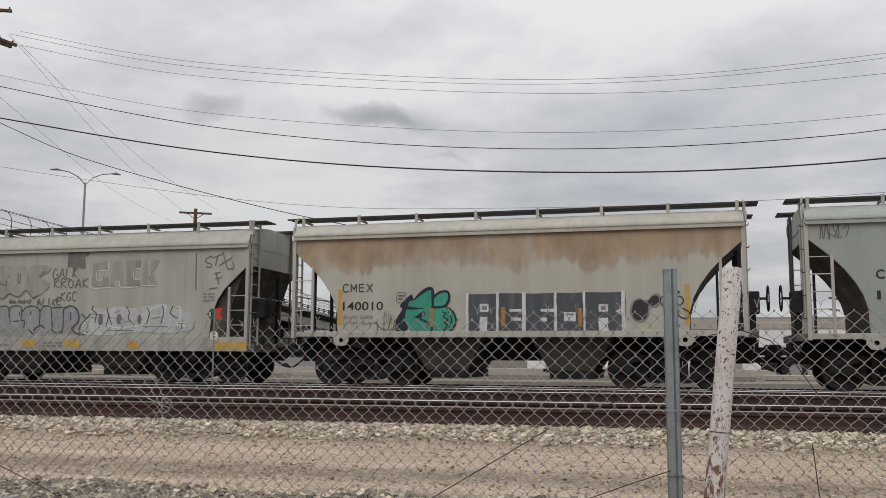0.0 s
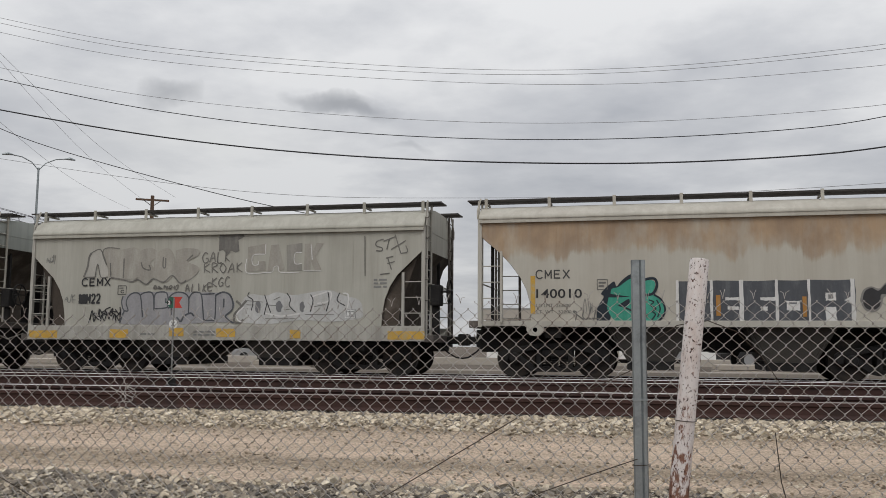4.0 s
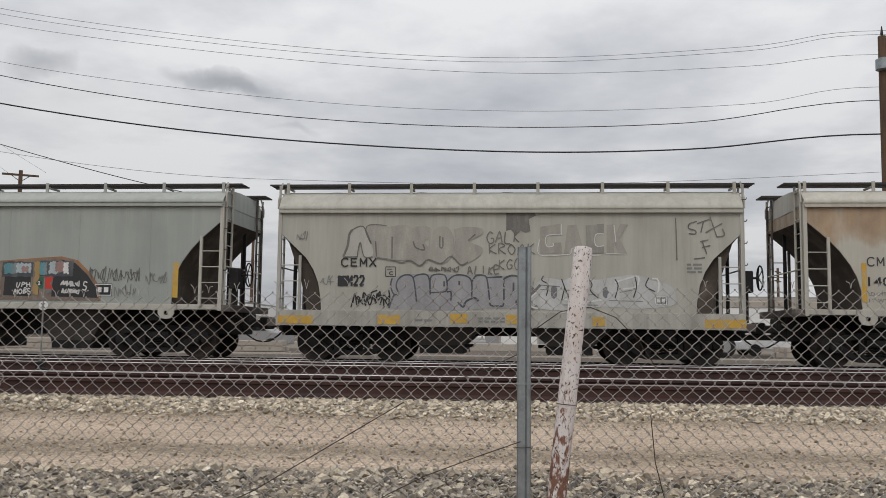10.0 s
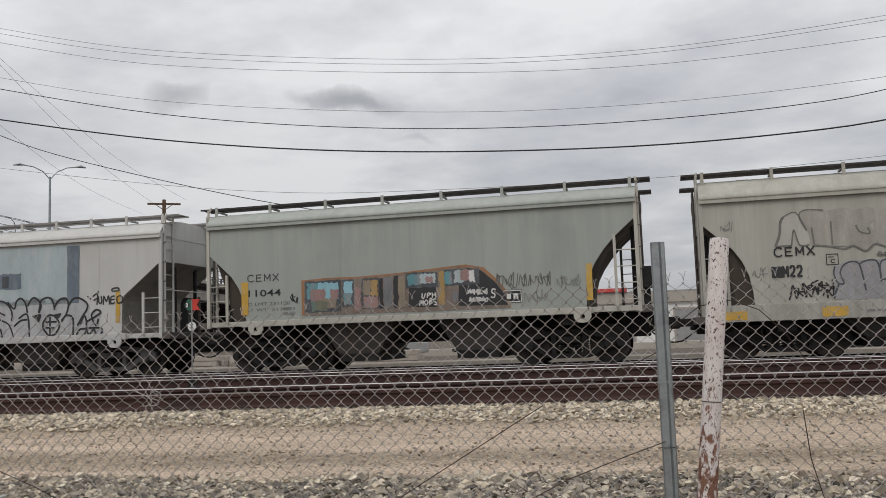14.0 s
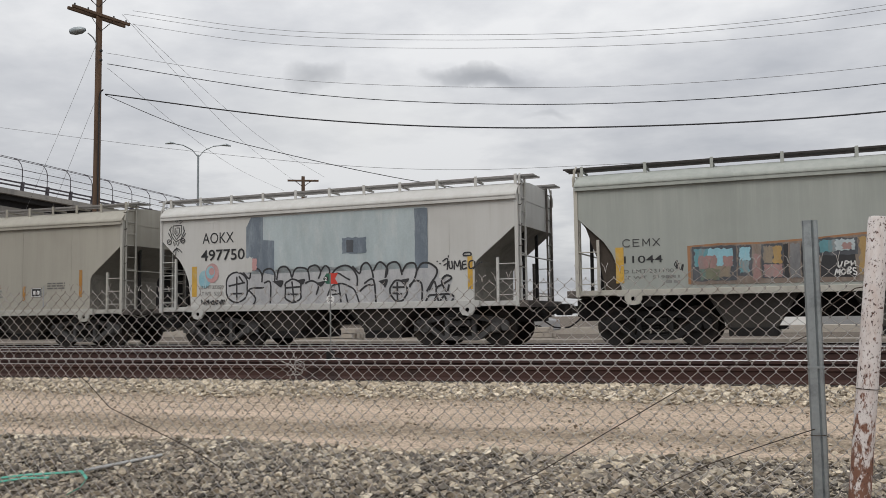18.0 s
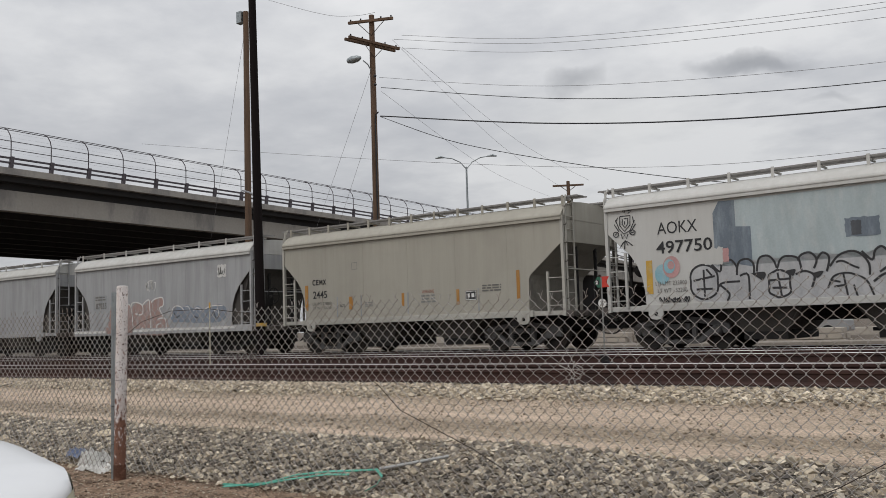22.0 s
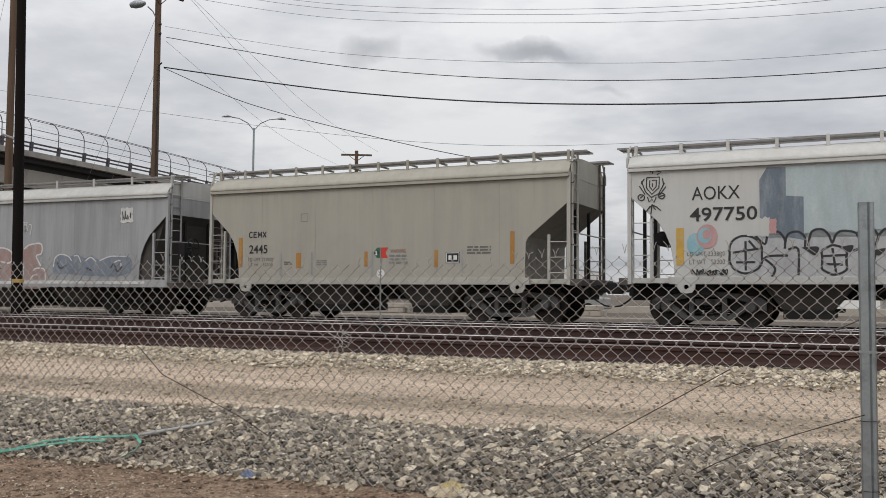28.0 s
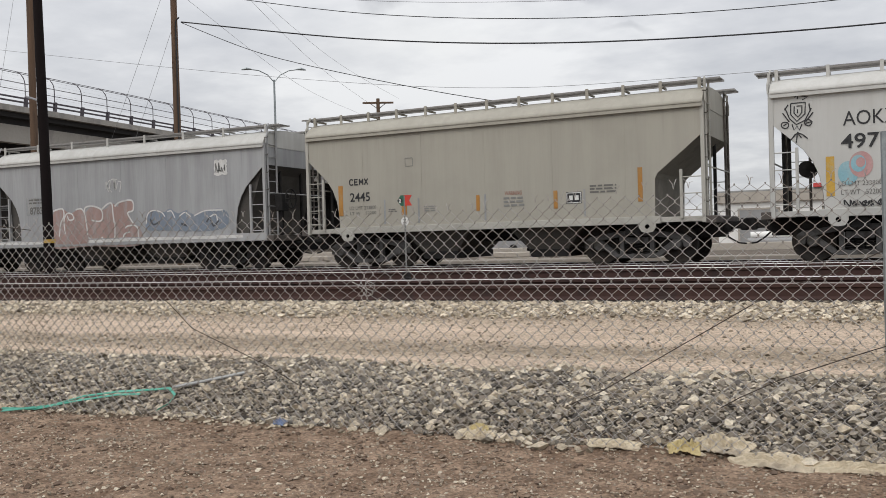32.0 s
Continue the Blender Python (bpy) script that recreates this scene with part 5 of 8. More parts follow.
paint_lines(c, "graffiti_line", box, [[(0.61, 0.94), (0.62, 0.59)], [(0.62, 0.77), (0.72, 0.88), (0.85, 0.9), (0.89, 0.78), (0.84, 0.63), (0.73, 0.59), (0.62, 0.59)]], NAVY, 0.055, 3.6)
paint_lines(c, "graffiti_line", box, [[(0.84, 0.6), (0.95, 0.5), (1.0, 0.31), (0.94, 0.15), (0.83, 0.04)], [(0.18, 0.58), (0.35, 0.57)], [(0.4, 0.37), (0.54, 0.28), (0.61, 0.18), (0.55, 0.0)]], NAVY, 0.04, 3.6)
paint_lines(c, "graffiti_line", box, [[(0.77, 0.5), (0.84, 0.46), (0.79, 0.4), (0.87, 0.34), (0.81, 0.29), (0.86, 0.23), (0.8, 0.12)], [(0.88, 0.5), (0.93, 0.34), (0.89, 0.18)]], NAVY, 0.027, 3.8)
patch(c, "reflector_strip", (3.41, 1.36, 3.49, 1.80), RUST_BAR, 5, "orange reflector strip")
# five block letters between white uprights
wash = patch(c, "block_letter_ground", (4.33, 1.155, 7.84, 2.10), SLATE, 1, "dark grey painted block letters", 0.012, 90)
for k, (x0, x1) in enumerate(((4.27, 4.33), (4.97, 5.03), (5.56, 5.65), (6.28, 6.34), (6.92, 6.97), (7.75, 7.83))):
    patch(wash, "letter_edge", (x0, 1.13, x1, 2.12), CHALK, 2, "white letter edge", 0.008, 95 + k)
for k, b in enumerate(((4.60, 1.69, 4.80, 1.87), (4.59, 1.13, 4.77, 1.58), (5.28, 1.69, 5.55, 1.75), (5.32, 1.49, 5.55, 1.56), (5.98, 1.68, 6.28, 1.75), (5.98, 1.47, 6.12, 1.55), (6.50, 1.47, 6.76, 1.67), (7.26, 1.67, 7.46, 1.84), (7.25, 1.13, 7.46, 1.54))):
    patch(wash, "letter_gap", b, CHALK, 2.6, "", 0.010, 100 + k)
for k, b in enumerate(((4.645, 1.735, 4.755, 1.83), (6.55, 1.60, 6.70, 1.64), (7.31, 1.71, 7.41, 1.80))):
    patch(wash, "letter_shade", b, SLATE2, 3.2, "", 0.006, 120 + k)
paint_fill(wash, "letter_notch", (7.62, 1.58, 7.78, 1.78), [(0, 0.5), (1, 1), (1, 0)], CHALK, 2.8, "", False)
for b in ((5.09, 1.36, 5.18, 1.80), (6.81, 1.34, 6.89, 1.76)):
    patch(c, "reflector_strip", b, RUST_BAR, 5, "orange reflector strip")
box = (7.93, 1.46, 8.59, 2.1)
paint_fill(c, "spray_blot", box, [(-0.02, 0.33), (0.08, 0.66), (0.32, 0.78), (0.55, 0.71), (0.75, 0.91), (0.95, 0.91), (1.01, 0.69), (0.87, 0.47), (0.67, 0.43), (0.59, 0.14), (0.39, -0.04), (0.12, 0.02)], SPRAY_EDGE, 1, "soft grey spray edge")
paint_fill(c, "spray_blot", box, [(0.05, 0.33), (0.13, 0.62), (0.33, 0.73), (0.53, 0.64), (0.73, 0.84), (0.9, 0.84), (0.93, 0.67), (0.77, 0.53), (0.59, 0.51), (0.55, 0.18), (0.36, 0.03), (0.14, 0.09)], INK, 2, "soft black spray blot")
paint_lines(c, "graffiti_tag", box, [[(1.15, 0.85), (1.23, 0.83), (1.29, 0.76), (1.31, 0.67), (1.28, 0.58), (1.22, 0.51), (1.14, 0.49), (1.05, 0.51), (1.0, 0.58), (0.98, 0.67), (1.0, 0.76), (1.06, 0.83), (1.15, 0.85)], [(1.06, 0.56), (1.13, 0.81), (1.2, 0.56)], [(1.31, 0.69), (1.4, 0.67)], [(1.56, 0.83), (1.63, 0.81), (1.68, 0.76), (1.7, 0.68), (1.68, 0.61), (1.62, 0.56), (1.55, 0.54), (1.47, 0.56), (1.42, 0.61), (1.41, 0.69), (1.43, 0.76), (1.48, 0.81), (1.56, 0.83)], [(1.42, 0.69), (1.43, 0.36)], [(1.5, 0.54), (1.55, 0.18), (1.78, 0.09), (1.88, 0.27), (1.66, 0.43)], [(1.41, 0.9), (1.58, 0.96), (1.53, 1.01)]], INK, 0.024, 3)
reflector(c, (9.08, 2.24, 9.18, 1.38))

# grey car with faded pieces
c = car_grey
box = (1.45, 2.13, 4.61, 3.08)
paint_fill(c, "faded_letter", box, [(0.01, 0.22), (0.04, 0.48), (0.05, 0.75), (0.08, 0.88), (0.15, 0.95), (0.21, 0.56), (0.22, 0.23), (0.16, 0.23), (0.13, 0.55), (0.11, 0.22)], BUFF_FILL, 1, "buffed outline letter")
paint_fill(c, "faded_letter", box, [(0.16, 0.88), (0.22, 0.98), (0.3, 0.94), (0.29, 0.59), (0.29, 0.21), (0.23, 0.22), (0.22, 0.49)], FADED_FILL, 1.4, "faded brown-grey letter")
paint_fill(c, "faded_letter", box, [(0.25, 0.59), (0.31, 0.89), (0.38, 0.96), (0.46, 0.98), (0.5, 0.87), (0.5, 0.6), (0.48, 0.19), (0.39, 0.15), (0.28, 0.21)], FADED_FILL, 1.8, "faded brown-grey letter")
paint_fill(c, "faded_letter", box, [(0.48, 0.87), (0.58, 0.97), (0.65, 0.85), (0.63, 0.69), (0.59, 0.58), (0.63, 0.39), (0.62, 0.15), (0.56, 0.03), (0.49, 0.14), (0.48, 0.43)], FADED_FILL, 2.2, "faded brown-grey letter")
paint_fill(c, "faded_letter", box, [(0.63, 0.77), (0.69, 0.93), (0.76, 0.91), (0.8, 0.64), (0.79, 0.29), (0.73, 0.07), (0.65, 0.12), (0.62, 0.4)], FADED_FILL, 2.6, "faded brown-grey letter")
paint_fill(c, "faded_letter", box, [(0.8, 0.88), (0.89, 0.94), (1.0, 0.89), (0.99, 0.74), (0.91, 0.59), (1.0, 0.45), (0.98, 0.25), (0.87, 0.04), (0.82, 0.13), (0.79, 0.32), (0.81, 0.61)], FADED_FILL, 3.0, "faded brown-grey letter")
paint_lines(c, "faded_shadow", box, [[(0.01, 0.22), (0.04, 0.48), (0.05, 0.74), (0.07, 0.86)]], SOFT_INK2, 0.052, 3.6)
paint_lines(c, "faded_outline", box, [[(0.07, 0.86), (0.15, 0.94), (0.21, 0.53), (0.17, 0.8), (0.18, 0.95), (0.23, 0.99), (0.32, 0.96)], [(0.11, 0.22), (0.13, 0.57), (0.16, 0.23), (0.22, 0.22)], [(0.01, 0.22), (0.11, 0.22)]], SOFT_INK2, 0.024, 3.8)
paint_lines(c, "faded_shadow", box, [[(0.25, 0.2), (0.34, 0.16), (0.43, 0.09), (0.49, 0.14), (0.56, 0.02), (0.62, 0.16), (0.71, 0.07), (0.78, 0.24), (0.85, 0.04), (0.9, 0.11)], [(0.51, 0.59), (0.53, 0.44), (0.59, 0.39), (0.58, 0.52)], [(0.7, 0.72), (0.7, 0.47), (0.72, 0.46), (0.72, 0.69)], [(0.9, 0.61), (0.95, 0.76)], [(0.24, 0.59), (0.25, 0.23)], [(0.36, 0.7), (0.36, 0.18)]], SOFT_INK2, 0.034, 3.8)
box = (2.51, 1.17, 5.58, 1.99)
paint_fill(c, "throw_up_fill", box, [(0.02, 0.8), (0.11, 0.95), (0.27, 0.96), (0.41, 0.96), (0.52, 0.95), (0.69, 0.94), (0.86, 0.93), (0.93, 0.92), (0.99, 0.71), (1.0, 0.5), (0.94, 0.28), (0.98, 0.07), (0.82, 0.06), (0.49, -0.01), (0.24, -0.01), (0.01, 0.03), (0.02, 0.29)], MAUVE_FILL, 1.2, "grey painted letter block")
paint_lines(c, "throw_up_outline", box, [[(0.03, 0.84), (0.02, 0.66), (0.04, 0.43), (0.08, 0.41), (0.06, 0.64), (0.08, 0.84), (0.13, 0.94), (0.18, 0.88), (0.2, 0.54), (0.21, 0.21)], [(0.18, 0.85), (0.21, 0.93), (0.27, 0.96), (0.3, 0.84), (0.31, 0.41)], [(0.31, 0.46), (0.31, 0.84), (0.34, 0.95), (0.41, 0.94), (0.43, 0.76), (0.43, 0.54), (0.4, 0.48), (0.31, 0.46)]], SLATE, 0.033, 2.4)
paint_lines(c, "throw_up_outline", box, [[(0.43, 0.48), (0.46, 0.48), (0.46, 0.25)], [(0.43, 0.76), (0.47, 0.9), (0.52, 0.95), (0.58, 0.9), (0.61, 0.74), (0.61, 0.31)], [(0.61, 0.76), (0.64, 0.92), (0.69, 0.94), (0.72, 0.83), (0.74, 0.26), (0.75, 0.13), (0.81, 0.12), (0.84, 0.18), (0.84, 0.85)], [(0.72, 0.88), (0.83, 0.9)]], SLATE, 0.033, 2.9)
paint_lines(c, "throw_up_outline", box, [[(0.84, 0.85), (0.9, 0.94), (0.96, 0.86), (0.99, 0.61), (0.98, 0.41), (0.93, 0.25), (0.95, 0.13), (1.0, 0.04)], [(0.91, 0.75), (0.91, 0.49)], [(0.51, 0.21), (0.55, 0.08), (0.57, 0.23), (0.63, 0.33), (0.66, 0.24)], [(0.52, 0.78), (0.52, 0.67)], [(0.41, 0.77), (0.41, 0.63)], [(0.01, 0.04), (0.03, 0.26), (0.05, 0.42)]], SLATE, 0.041, 3.4)
box = (5.85, 2.38, 7.83, 3.1)
paint_fill(c, "block_letter", box, [(0.02, 0.89), (0.25, 0.99), (0.25, 0.65), (0.09, 0.61), (0.09, 0.3), (0.17, 0.3), (0.16, 0.4), (0.25, 0.41), (0.26, 0.09), (0.02, 0.05)], FADED_FILL, 1, "faded grey block letter", False)
paint_fill(c, "block_letter", box, [(0.32, 0.94), (0.42, 0.96), (0.5, 0.14), (0.44, 0.07), (0.41, 0.24), (0.36, 0.24), (0.34, 0.08), (0.28, 0.06)], FADED_FILL, 1, "faded grey block letter", False)
paint_fill(c, "block_letter", box, [(0.52, 0.93), (0.72, 0.99), (0.72, 0.71), (0.63, 0.67), (0.63, 0.32), (0.72, 0.31), (0.72, 0.08), (0.53, 0.07)], FADED_FILL2, 1, "faded dark block letter", False)
paint_fill(c, "block_letter", box, [(0.75, 0.95), (0.83, 0.97), (0.84, 0.61), (0.9, 0.98), (0.99, 0.96), (0.89, 0.54), (0.97, 0.09), (0.88, 0.09), (0.83, 0.4), (0.83, 0.09), (0.75, 0.08)], FADED_FILL, 1, "faded grey block letter", False)
paint_lines(c, "chalk_outline", box, [[(0.01, 0.5), (0.01, 0.03), (0.27, 0.03), (0.35, 0.06), (0.37, 0.22), (0.42, 0.22), (0.45, 0.03), (0.69, 0.03)], [(0.24, 0.64), (0.09, 0.61), (0.09, 0.3), (0.16, 0.3), (0.16, 0.4)], [(0.72, 0.67), (0.63, 0.65), (0.63, 0.32), (0.72, 0.31)], [(0.25, 0.97), (0.25, 0.64)], [(0.83, 0.95), (0.85, 0.43)], [(0.74, 0.07), (0.96, 0.06)]], CHALK, 0.02, 2)
paint_fill(c, "brushed_out_patch", box, [(-0.36, 1.5), (-0.06, 1.5), (-0.03, 1.24), (-0.11, 1.13), (-0.09, 0.76), (-0.14, 0.71), (-0.2, 0.78), (-0.26, 0.67), (-0.31, 0.81), (-0.36, 0.77)], SOFT_INK2, 1, "brushed-out dark grey patch", False)
paint_lines(c, "graffiti_tag", box, [[(1.73, 1.06), (1.65, 0.99), (1.64, 0.85), (1.71, 0.78), (1.71, 0.68), (1.64, 0.69)], [(1.73, 0.99), (1.87, 1.13)], [(1.8, 1.06), (1.77, 0.72)], [(2.0, 1.0), (1.82, 0.72)], [(1.87, 1.2), (1.94, 0.59)], [(1.94, 0.59), (2.02, 0.64), (2.0, 0.84)], [(1.78, 0.48), (1.83, 0.07)], [(1.76, 0.44), (1.85, 0.5)], [(1.69, -0.08), (1.81, -0.04)], [(1.78, 0.27), (1.87, 0.33)]], SOFT_INK2, 0.027, 2)
paint_lines(c, "weld_scar", box, [[(1.5, 1.17), (1.51, -0.12)]], SOFT_INK2, 0.025, 2)
box = (5.53, 0.88, 8.83, 1.89)
paint_fill(c, "white_wash", box, [(0.09, 0.91), (0.15, 1.0), (0.26, 0.96), (0.34, 1.04), (0.47, 0.97), (0.6, 1.03), (0.74, 1.08), (0.84, 0.96), (0.96, 0.85), (0.99, 0.61), (0.97, 0.43), (0.75, 0.35), (0.53, 0.39), (0.3, 0.3), (0.11, 0.33), (0.05, 0.45), (0.06, 0.72)], WASH, 1, "thin chalky white overspray")
paint_lines(c, "bubble_outline", box, [[(0.03, 0.84), (0.07, 0.7), (0.02, 0.53), (0.02, 0.35), (0.06, 0.33), (0.09, 0.4)], [(0.11, 0.85), (0.04, 0.6)]], SOFT_INK2, 0.055, 2.4)
paint_lines(c, "chalk_outline", box, [[(0.09, 0.7), (0.04, 0.54), (0.05, 0.38), (0.11, 0.33)], [(0.6, 0.91), (0.67, 0.99), (0.75, 1.04), (0.74, 0.83), (0.65, 0.77)], [(0.84, 1.0), (0.88, 0.97), (0.88, 0.72), (0.85, 0.56)], [(0.26, 0.55), (0.38, 0.48), (0.52, 0.54)]], CHALK, 0.037, 2.6)
paint_fill(c, "graffiti_eye", box, [(0.2, 0.84), (0.21, 0.82), (0.22, 0.77), (0.22, 0.7), (0.22, 0.62), (0.21, 0.57), (0.2, 0.55), (0.19, 0.57), (0.18, 0.62), (0.18, 0.69), (0.18, 0.77), (0.19, 0.82)], SLATE2, 2, "dark oval eye")
paint_fill(c, "graffiti_eye", box, [(0.36, 0.84), (0.37, 0.83), (0.38, 0.78), (0.39, 0.71), (0.38, 0.64), (0.38, 0.59), (0.36, 0.57), (0.35, 0.59), (0.34, 0.64), (0.34, 0.71), (0.34, 0.77), (0.35, 0.82)], SLATE2, 2, "dark oval eye")
paint_fill(c, "graffiti_eye", box, [(0.54, 0.82), (0.55, 0.8), (0.55, 0.76), (0.56, 0.7), (0.55, 0.64), (0.55, 0.59), (0.54, 0.57), (0.53, 0.59), (0.52, 0.63), (0.52, 0.7), (0.52, 0.76), (0.53, 0.8)], SLATE2, 2, "dark oval eye")
paint_lines(c, "graffiti_tag", box, [[(0.13, 1.05), (0.12, 0.95), (0.16, 0.85), (0.15, 0.61)], [(0.25, 0.98), (0.27, 0.8), (0.3, 0.56)], [(0.27, 0.8), (0.25, 0.51)], [(0.42, 1.02), (0.45, 0.87), (0.44, 0.73), (0.49, 0.57)], [(0.73, 1.04), (0.74, 0.83), (0.72, 0.59)], [(0.6, 0.98), (0.62, 0.84), (0.6, 0.58)], [(0.82, 1.02), (0.8, 0.84), (0.86, 0.72)]], INK, 0.023, 3)
paint_lines(c, "graffiti_tag", box, [[(0.1, 0.85), (0.24, 0.81)], [(0.11, 0.75), (0.17, 0.74)], [(0.28, 0.74), (0.34, 0.73)], [(0.4, 0.63), (0.47, 0.65)], [(0.63, 0.7), (0.71, 0.75)], [(0.56, 0.52), (0.78, 0.51)], [(0.26, 0.42), (0.49, 0.42)], [(0.37, 0.93), (0.32, 0.86)]], SOFT_INK2, 0.015, 3)
hand_letters(c, "GALK", (4.69, 2.67, 5.47, 2.93), SOFT_INK2, 0.026, 3, 1)
hand_letters(c, "KROAK", (4.73, 2.40, 5.80, 2.65), SOFT_INK2, 0.024, 3, 2)
hand_letters(c, "KGC", (4.95, 2.08, 5.48, 2.32), SOFT_INK2, 0.024, 3, 3)
hand_letters(c, "ALIKE", (4.28, 1.97, 5.01, 2.16), SOFT_INK2, 0.026, 5, 4)
scribble(c, (3.42, 2.01, 4.10, 2.13), SOFT_INK2, 0.024, 13, 5, 5)
bars(c, (9.05, 2.0, 9.37, 2.24), 3, GREY_MARK, 26)
stencil(c, "CEMX", (1.44, 2.12, 2.24, 2.31), BLACK_PAINT, 5, 0.17)
patch(c, "painted_out_number", (1.367, 1.677, 1.587, 1.912), INK, 2, "blacked-out number", 0.008, 6)
stencil(c, "M22", (1.587, 1.685, 1.971, 1.919), INK, 3, 0.2)
frame_box(c, (2.453, 1.900, 2.677, 2.117), BLACK_PAINT)
words(c, "C", (2.527, 1.933, 2.617, 2.017), BLACK_PAINT, 2, "", 0.02)
bars(c, (2.484, 2.039, 2.647, 2.083), 1, SOFT_INK, 4)
scribble(c, (1.607, 1.536, 2.550, 1.204), INK, 0.03, 15, 5)
scribble(c, (1.900, 1.596, 2.574, 1.374), INK, 0.03, 16, 3)
scribble(c, (0.940, 1.930, 1.224, 1.690), GREY_MARK, 0.014, 17, 2)
scribble(c, (0.389, 2.931, 0.647, 2.677), GREY_MARK, 0.014, 18, 2)
placard(c, (8.352, 1.315, 8.631, 1.516))
bars(c, (3.126, 0.897, 3.571, 0.974), 1, GREY_MARK, 27, 14)
bars(c, (4.539, 0.884, 5.116, 1.032), 2, GREY_MARK, 28, 14)
for b in ((-0.082, 0.812, 0.826, 0.912), (2.290, 0.841, 2.793, 0.940), (3.904, 0.885, 4.291, 0.984), (5.144, 0.868, 5.637, 0.993), (7.023, 0.844, 7.293, 0.969), (9.408, 0.821, 10.334, 1.036)):
    patch(c, "sill_stripe", (max(b[0], 0.02), max(min(b[1], b[3]), 0.83), min(b[2], 10.28), min(b[1], b[3]) + 0.2), YELLOW, 13, "worn yellow sill stripe", 0.008, int(b[0] * 10))

# green-grey car with the mural
c = car_green
stencil(c, "CEMX", (1.042, 2.181, 1.862, 2.350), DULL_INK, 1)
words(c, "11044", (1.063, 1.820, 1.903, 1.979), BLACK_PAINT, 1, "", 0.007)
words(c, "LD LMT 231100", (0.966, 1.599, 2.131, 1.678), SOFT_INK)
words(c, "LT WT  51900", (1.017, 1.468, 2.126, 1.538), SOFT_INK)
reflector(c, (0.881, 1.385, 1.059, 2.176))
reflector(c, (9.119, 1.389, 9.249, 2.195))
box = (2.43, 1.26, 7.43, 2.32)
paint_fill(c, "mural_edge", box, [(0.0, 0.06), (0.0, 0.84), (0.13, 0.87), (0.30, 0.86), (0.50, 0.90), (0.70, 0.97), (0.80, 1.0), (0.88, 0.92), (0.94, 0.66), (0.99, 0.36), (1.0, 0.04)], MURAL_ORANGE, 1, "rust-brown sprayed mural edge", False)
paint_fill(c, "mural_ground", box, [(0.012, 0.05), (0.012, 0.80), (0.13, 0.835), (0.30, 0.82), (0.50, 0.86), (0.70, 0.93), (0.80, 0.955), (0.87, 0.87), (0.93, 0.62), (0.98, 0.34), (0.99, 0.03)], MURAL_BROWN, 2, "faded brown mural ground", False)
paint_fill(c, "mural_shadow", box, [(0.80, 0.93), (0.868, 0.86), (0.93, 0.60), (0.975, 0.32), (0.985, 0.10), (0.76, 0.12), (0.765, 0.62), (0.85, 0.66)], INK, 3, "black painted hood of a vehicle", False)
paint_fill(c, "mural_shadow", box, [(0.525, 0.14), (0.53, 0.66), (0.655, 0.66), (0.66, 0.12)], INK, 3, "black painted panel", False)
for k, (u0, u1, w0, w1, m) in enumerate(((0.018, 0.20, 0.12, 0.81, SLATE), (0.205, 0.262, 0.20, 0.80, SLATE), (0.30, 0.385, 0.14, 0.81, SLATE), (0.385, 0.405, 0.14, 0.80, INK), (0.455, 0.478, 0.14, 0.84, INK), (0.515, 0.665, 0.55, 0.88, SLATE), (0.70, 0.86, 0.56, 0.90, SLATE))):
    patch(c, "mural_frame", (*on_box(box, [(u0, w0)])[0], *on_box(box, [(u1, w1)])[0]), m, 3.4, "dark painted window frame", 0.015, 300 + k)
for k, (u0, u1, w0, w1, m) in enumerate(((0.03, 0.10, 0.42, 0.77, MURAL_TEAL), (0.085, 0.185, 0.40, 0.76, LIGHT_BLUE), (0.045, 0.12, 0.36, 0.62, MURAL_ROSE), (0.11, 0.175, 0.20, 0.42, MURAL_TAN), (0.05, 0.13, 0.14, 0.36, MURAL_OLIVE), (0.145, 0.185, 0.40, 0.60, MURAL_ROSE),
                                         (0.212, 0.256, 0.50, 0.77, LIGHT_BLUE), (0.212, 0.25, 0.26, 0.50, MURAL_TEAL), (0.265, 0.295, 0.10, 0.62, MURAL_ROSE), (0.308, 0.345, 0.44, 0.77, MURAL_TAN), (0.345, 0.378, 0.42, 0.77, MURAL_YELLOW), (0.308, 0.378, 0.16, 0.42, MURAL_ROSE),
                                         (0.41, 0.452, 0.14, 0.80, MURAL_GREY), (0.48, 0.512, 0.14, 0.82, MURAL_TAN), (0.525, 0.59, 0.62, 0.84, MURAL_TEAL), (0.585, 0.655, 0.64, 0.85, SKY_BLUE), (0.61, 0.645, 0.66, 0.78, MURAL_ROSE), (0.672, 0.70, 0.16, 0.88, MURAL_YELLOW), (0.70, 0.735, 0.60, 0.86, MURAL_TEAL),
                                         (0.745, 0.79, 0.62, 0.88, SKY_BLUE), (0.775, 0.825, 0.66, 0.88, MURAL_ROSE), (0.815, 0.84, 0.62, 0.86, CHALK), (0.735, 0.76, 0.20, 0.44, MURAL_GREY))):
    patch(c, "mural_shape", (*on_box(box, [(u0, w0)])[0], *on_box(box, [(u1, w1)])[0]), m, 4 + 0.2 * k, "", 0.022, 340 + k)
hand_letters(c, "UPH", (5.36, 1.61, 5.74, 1.73), CHALK, 0.026, 9, 31)
hand_letters(c, "MOBS", (5.31, 1.44, 5.76, 1.58), CHALK, 0.026, 9, 32)
scribble(c, (6.43, 1.62, 6.93, 1.78), CHALK, 0.028, 33, 5, 9)
scribble(c, (6.46, 1.45, 6.92, 1.58), CHALK, 0.026, 34, 5, 9)
hand_letters(c, "S", (6.96, 1.54, 7.10, 1.74), CHALK, 0.03, 9, 35)
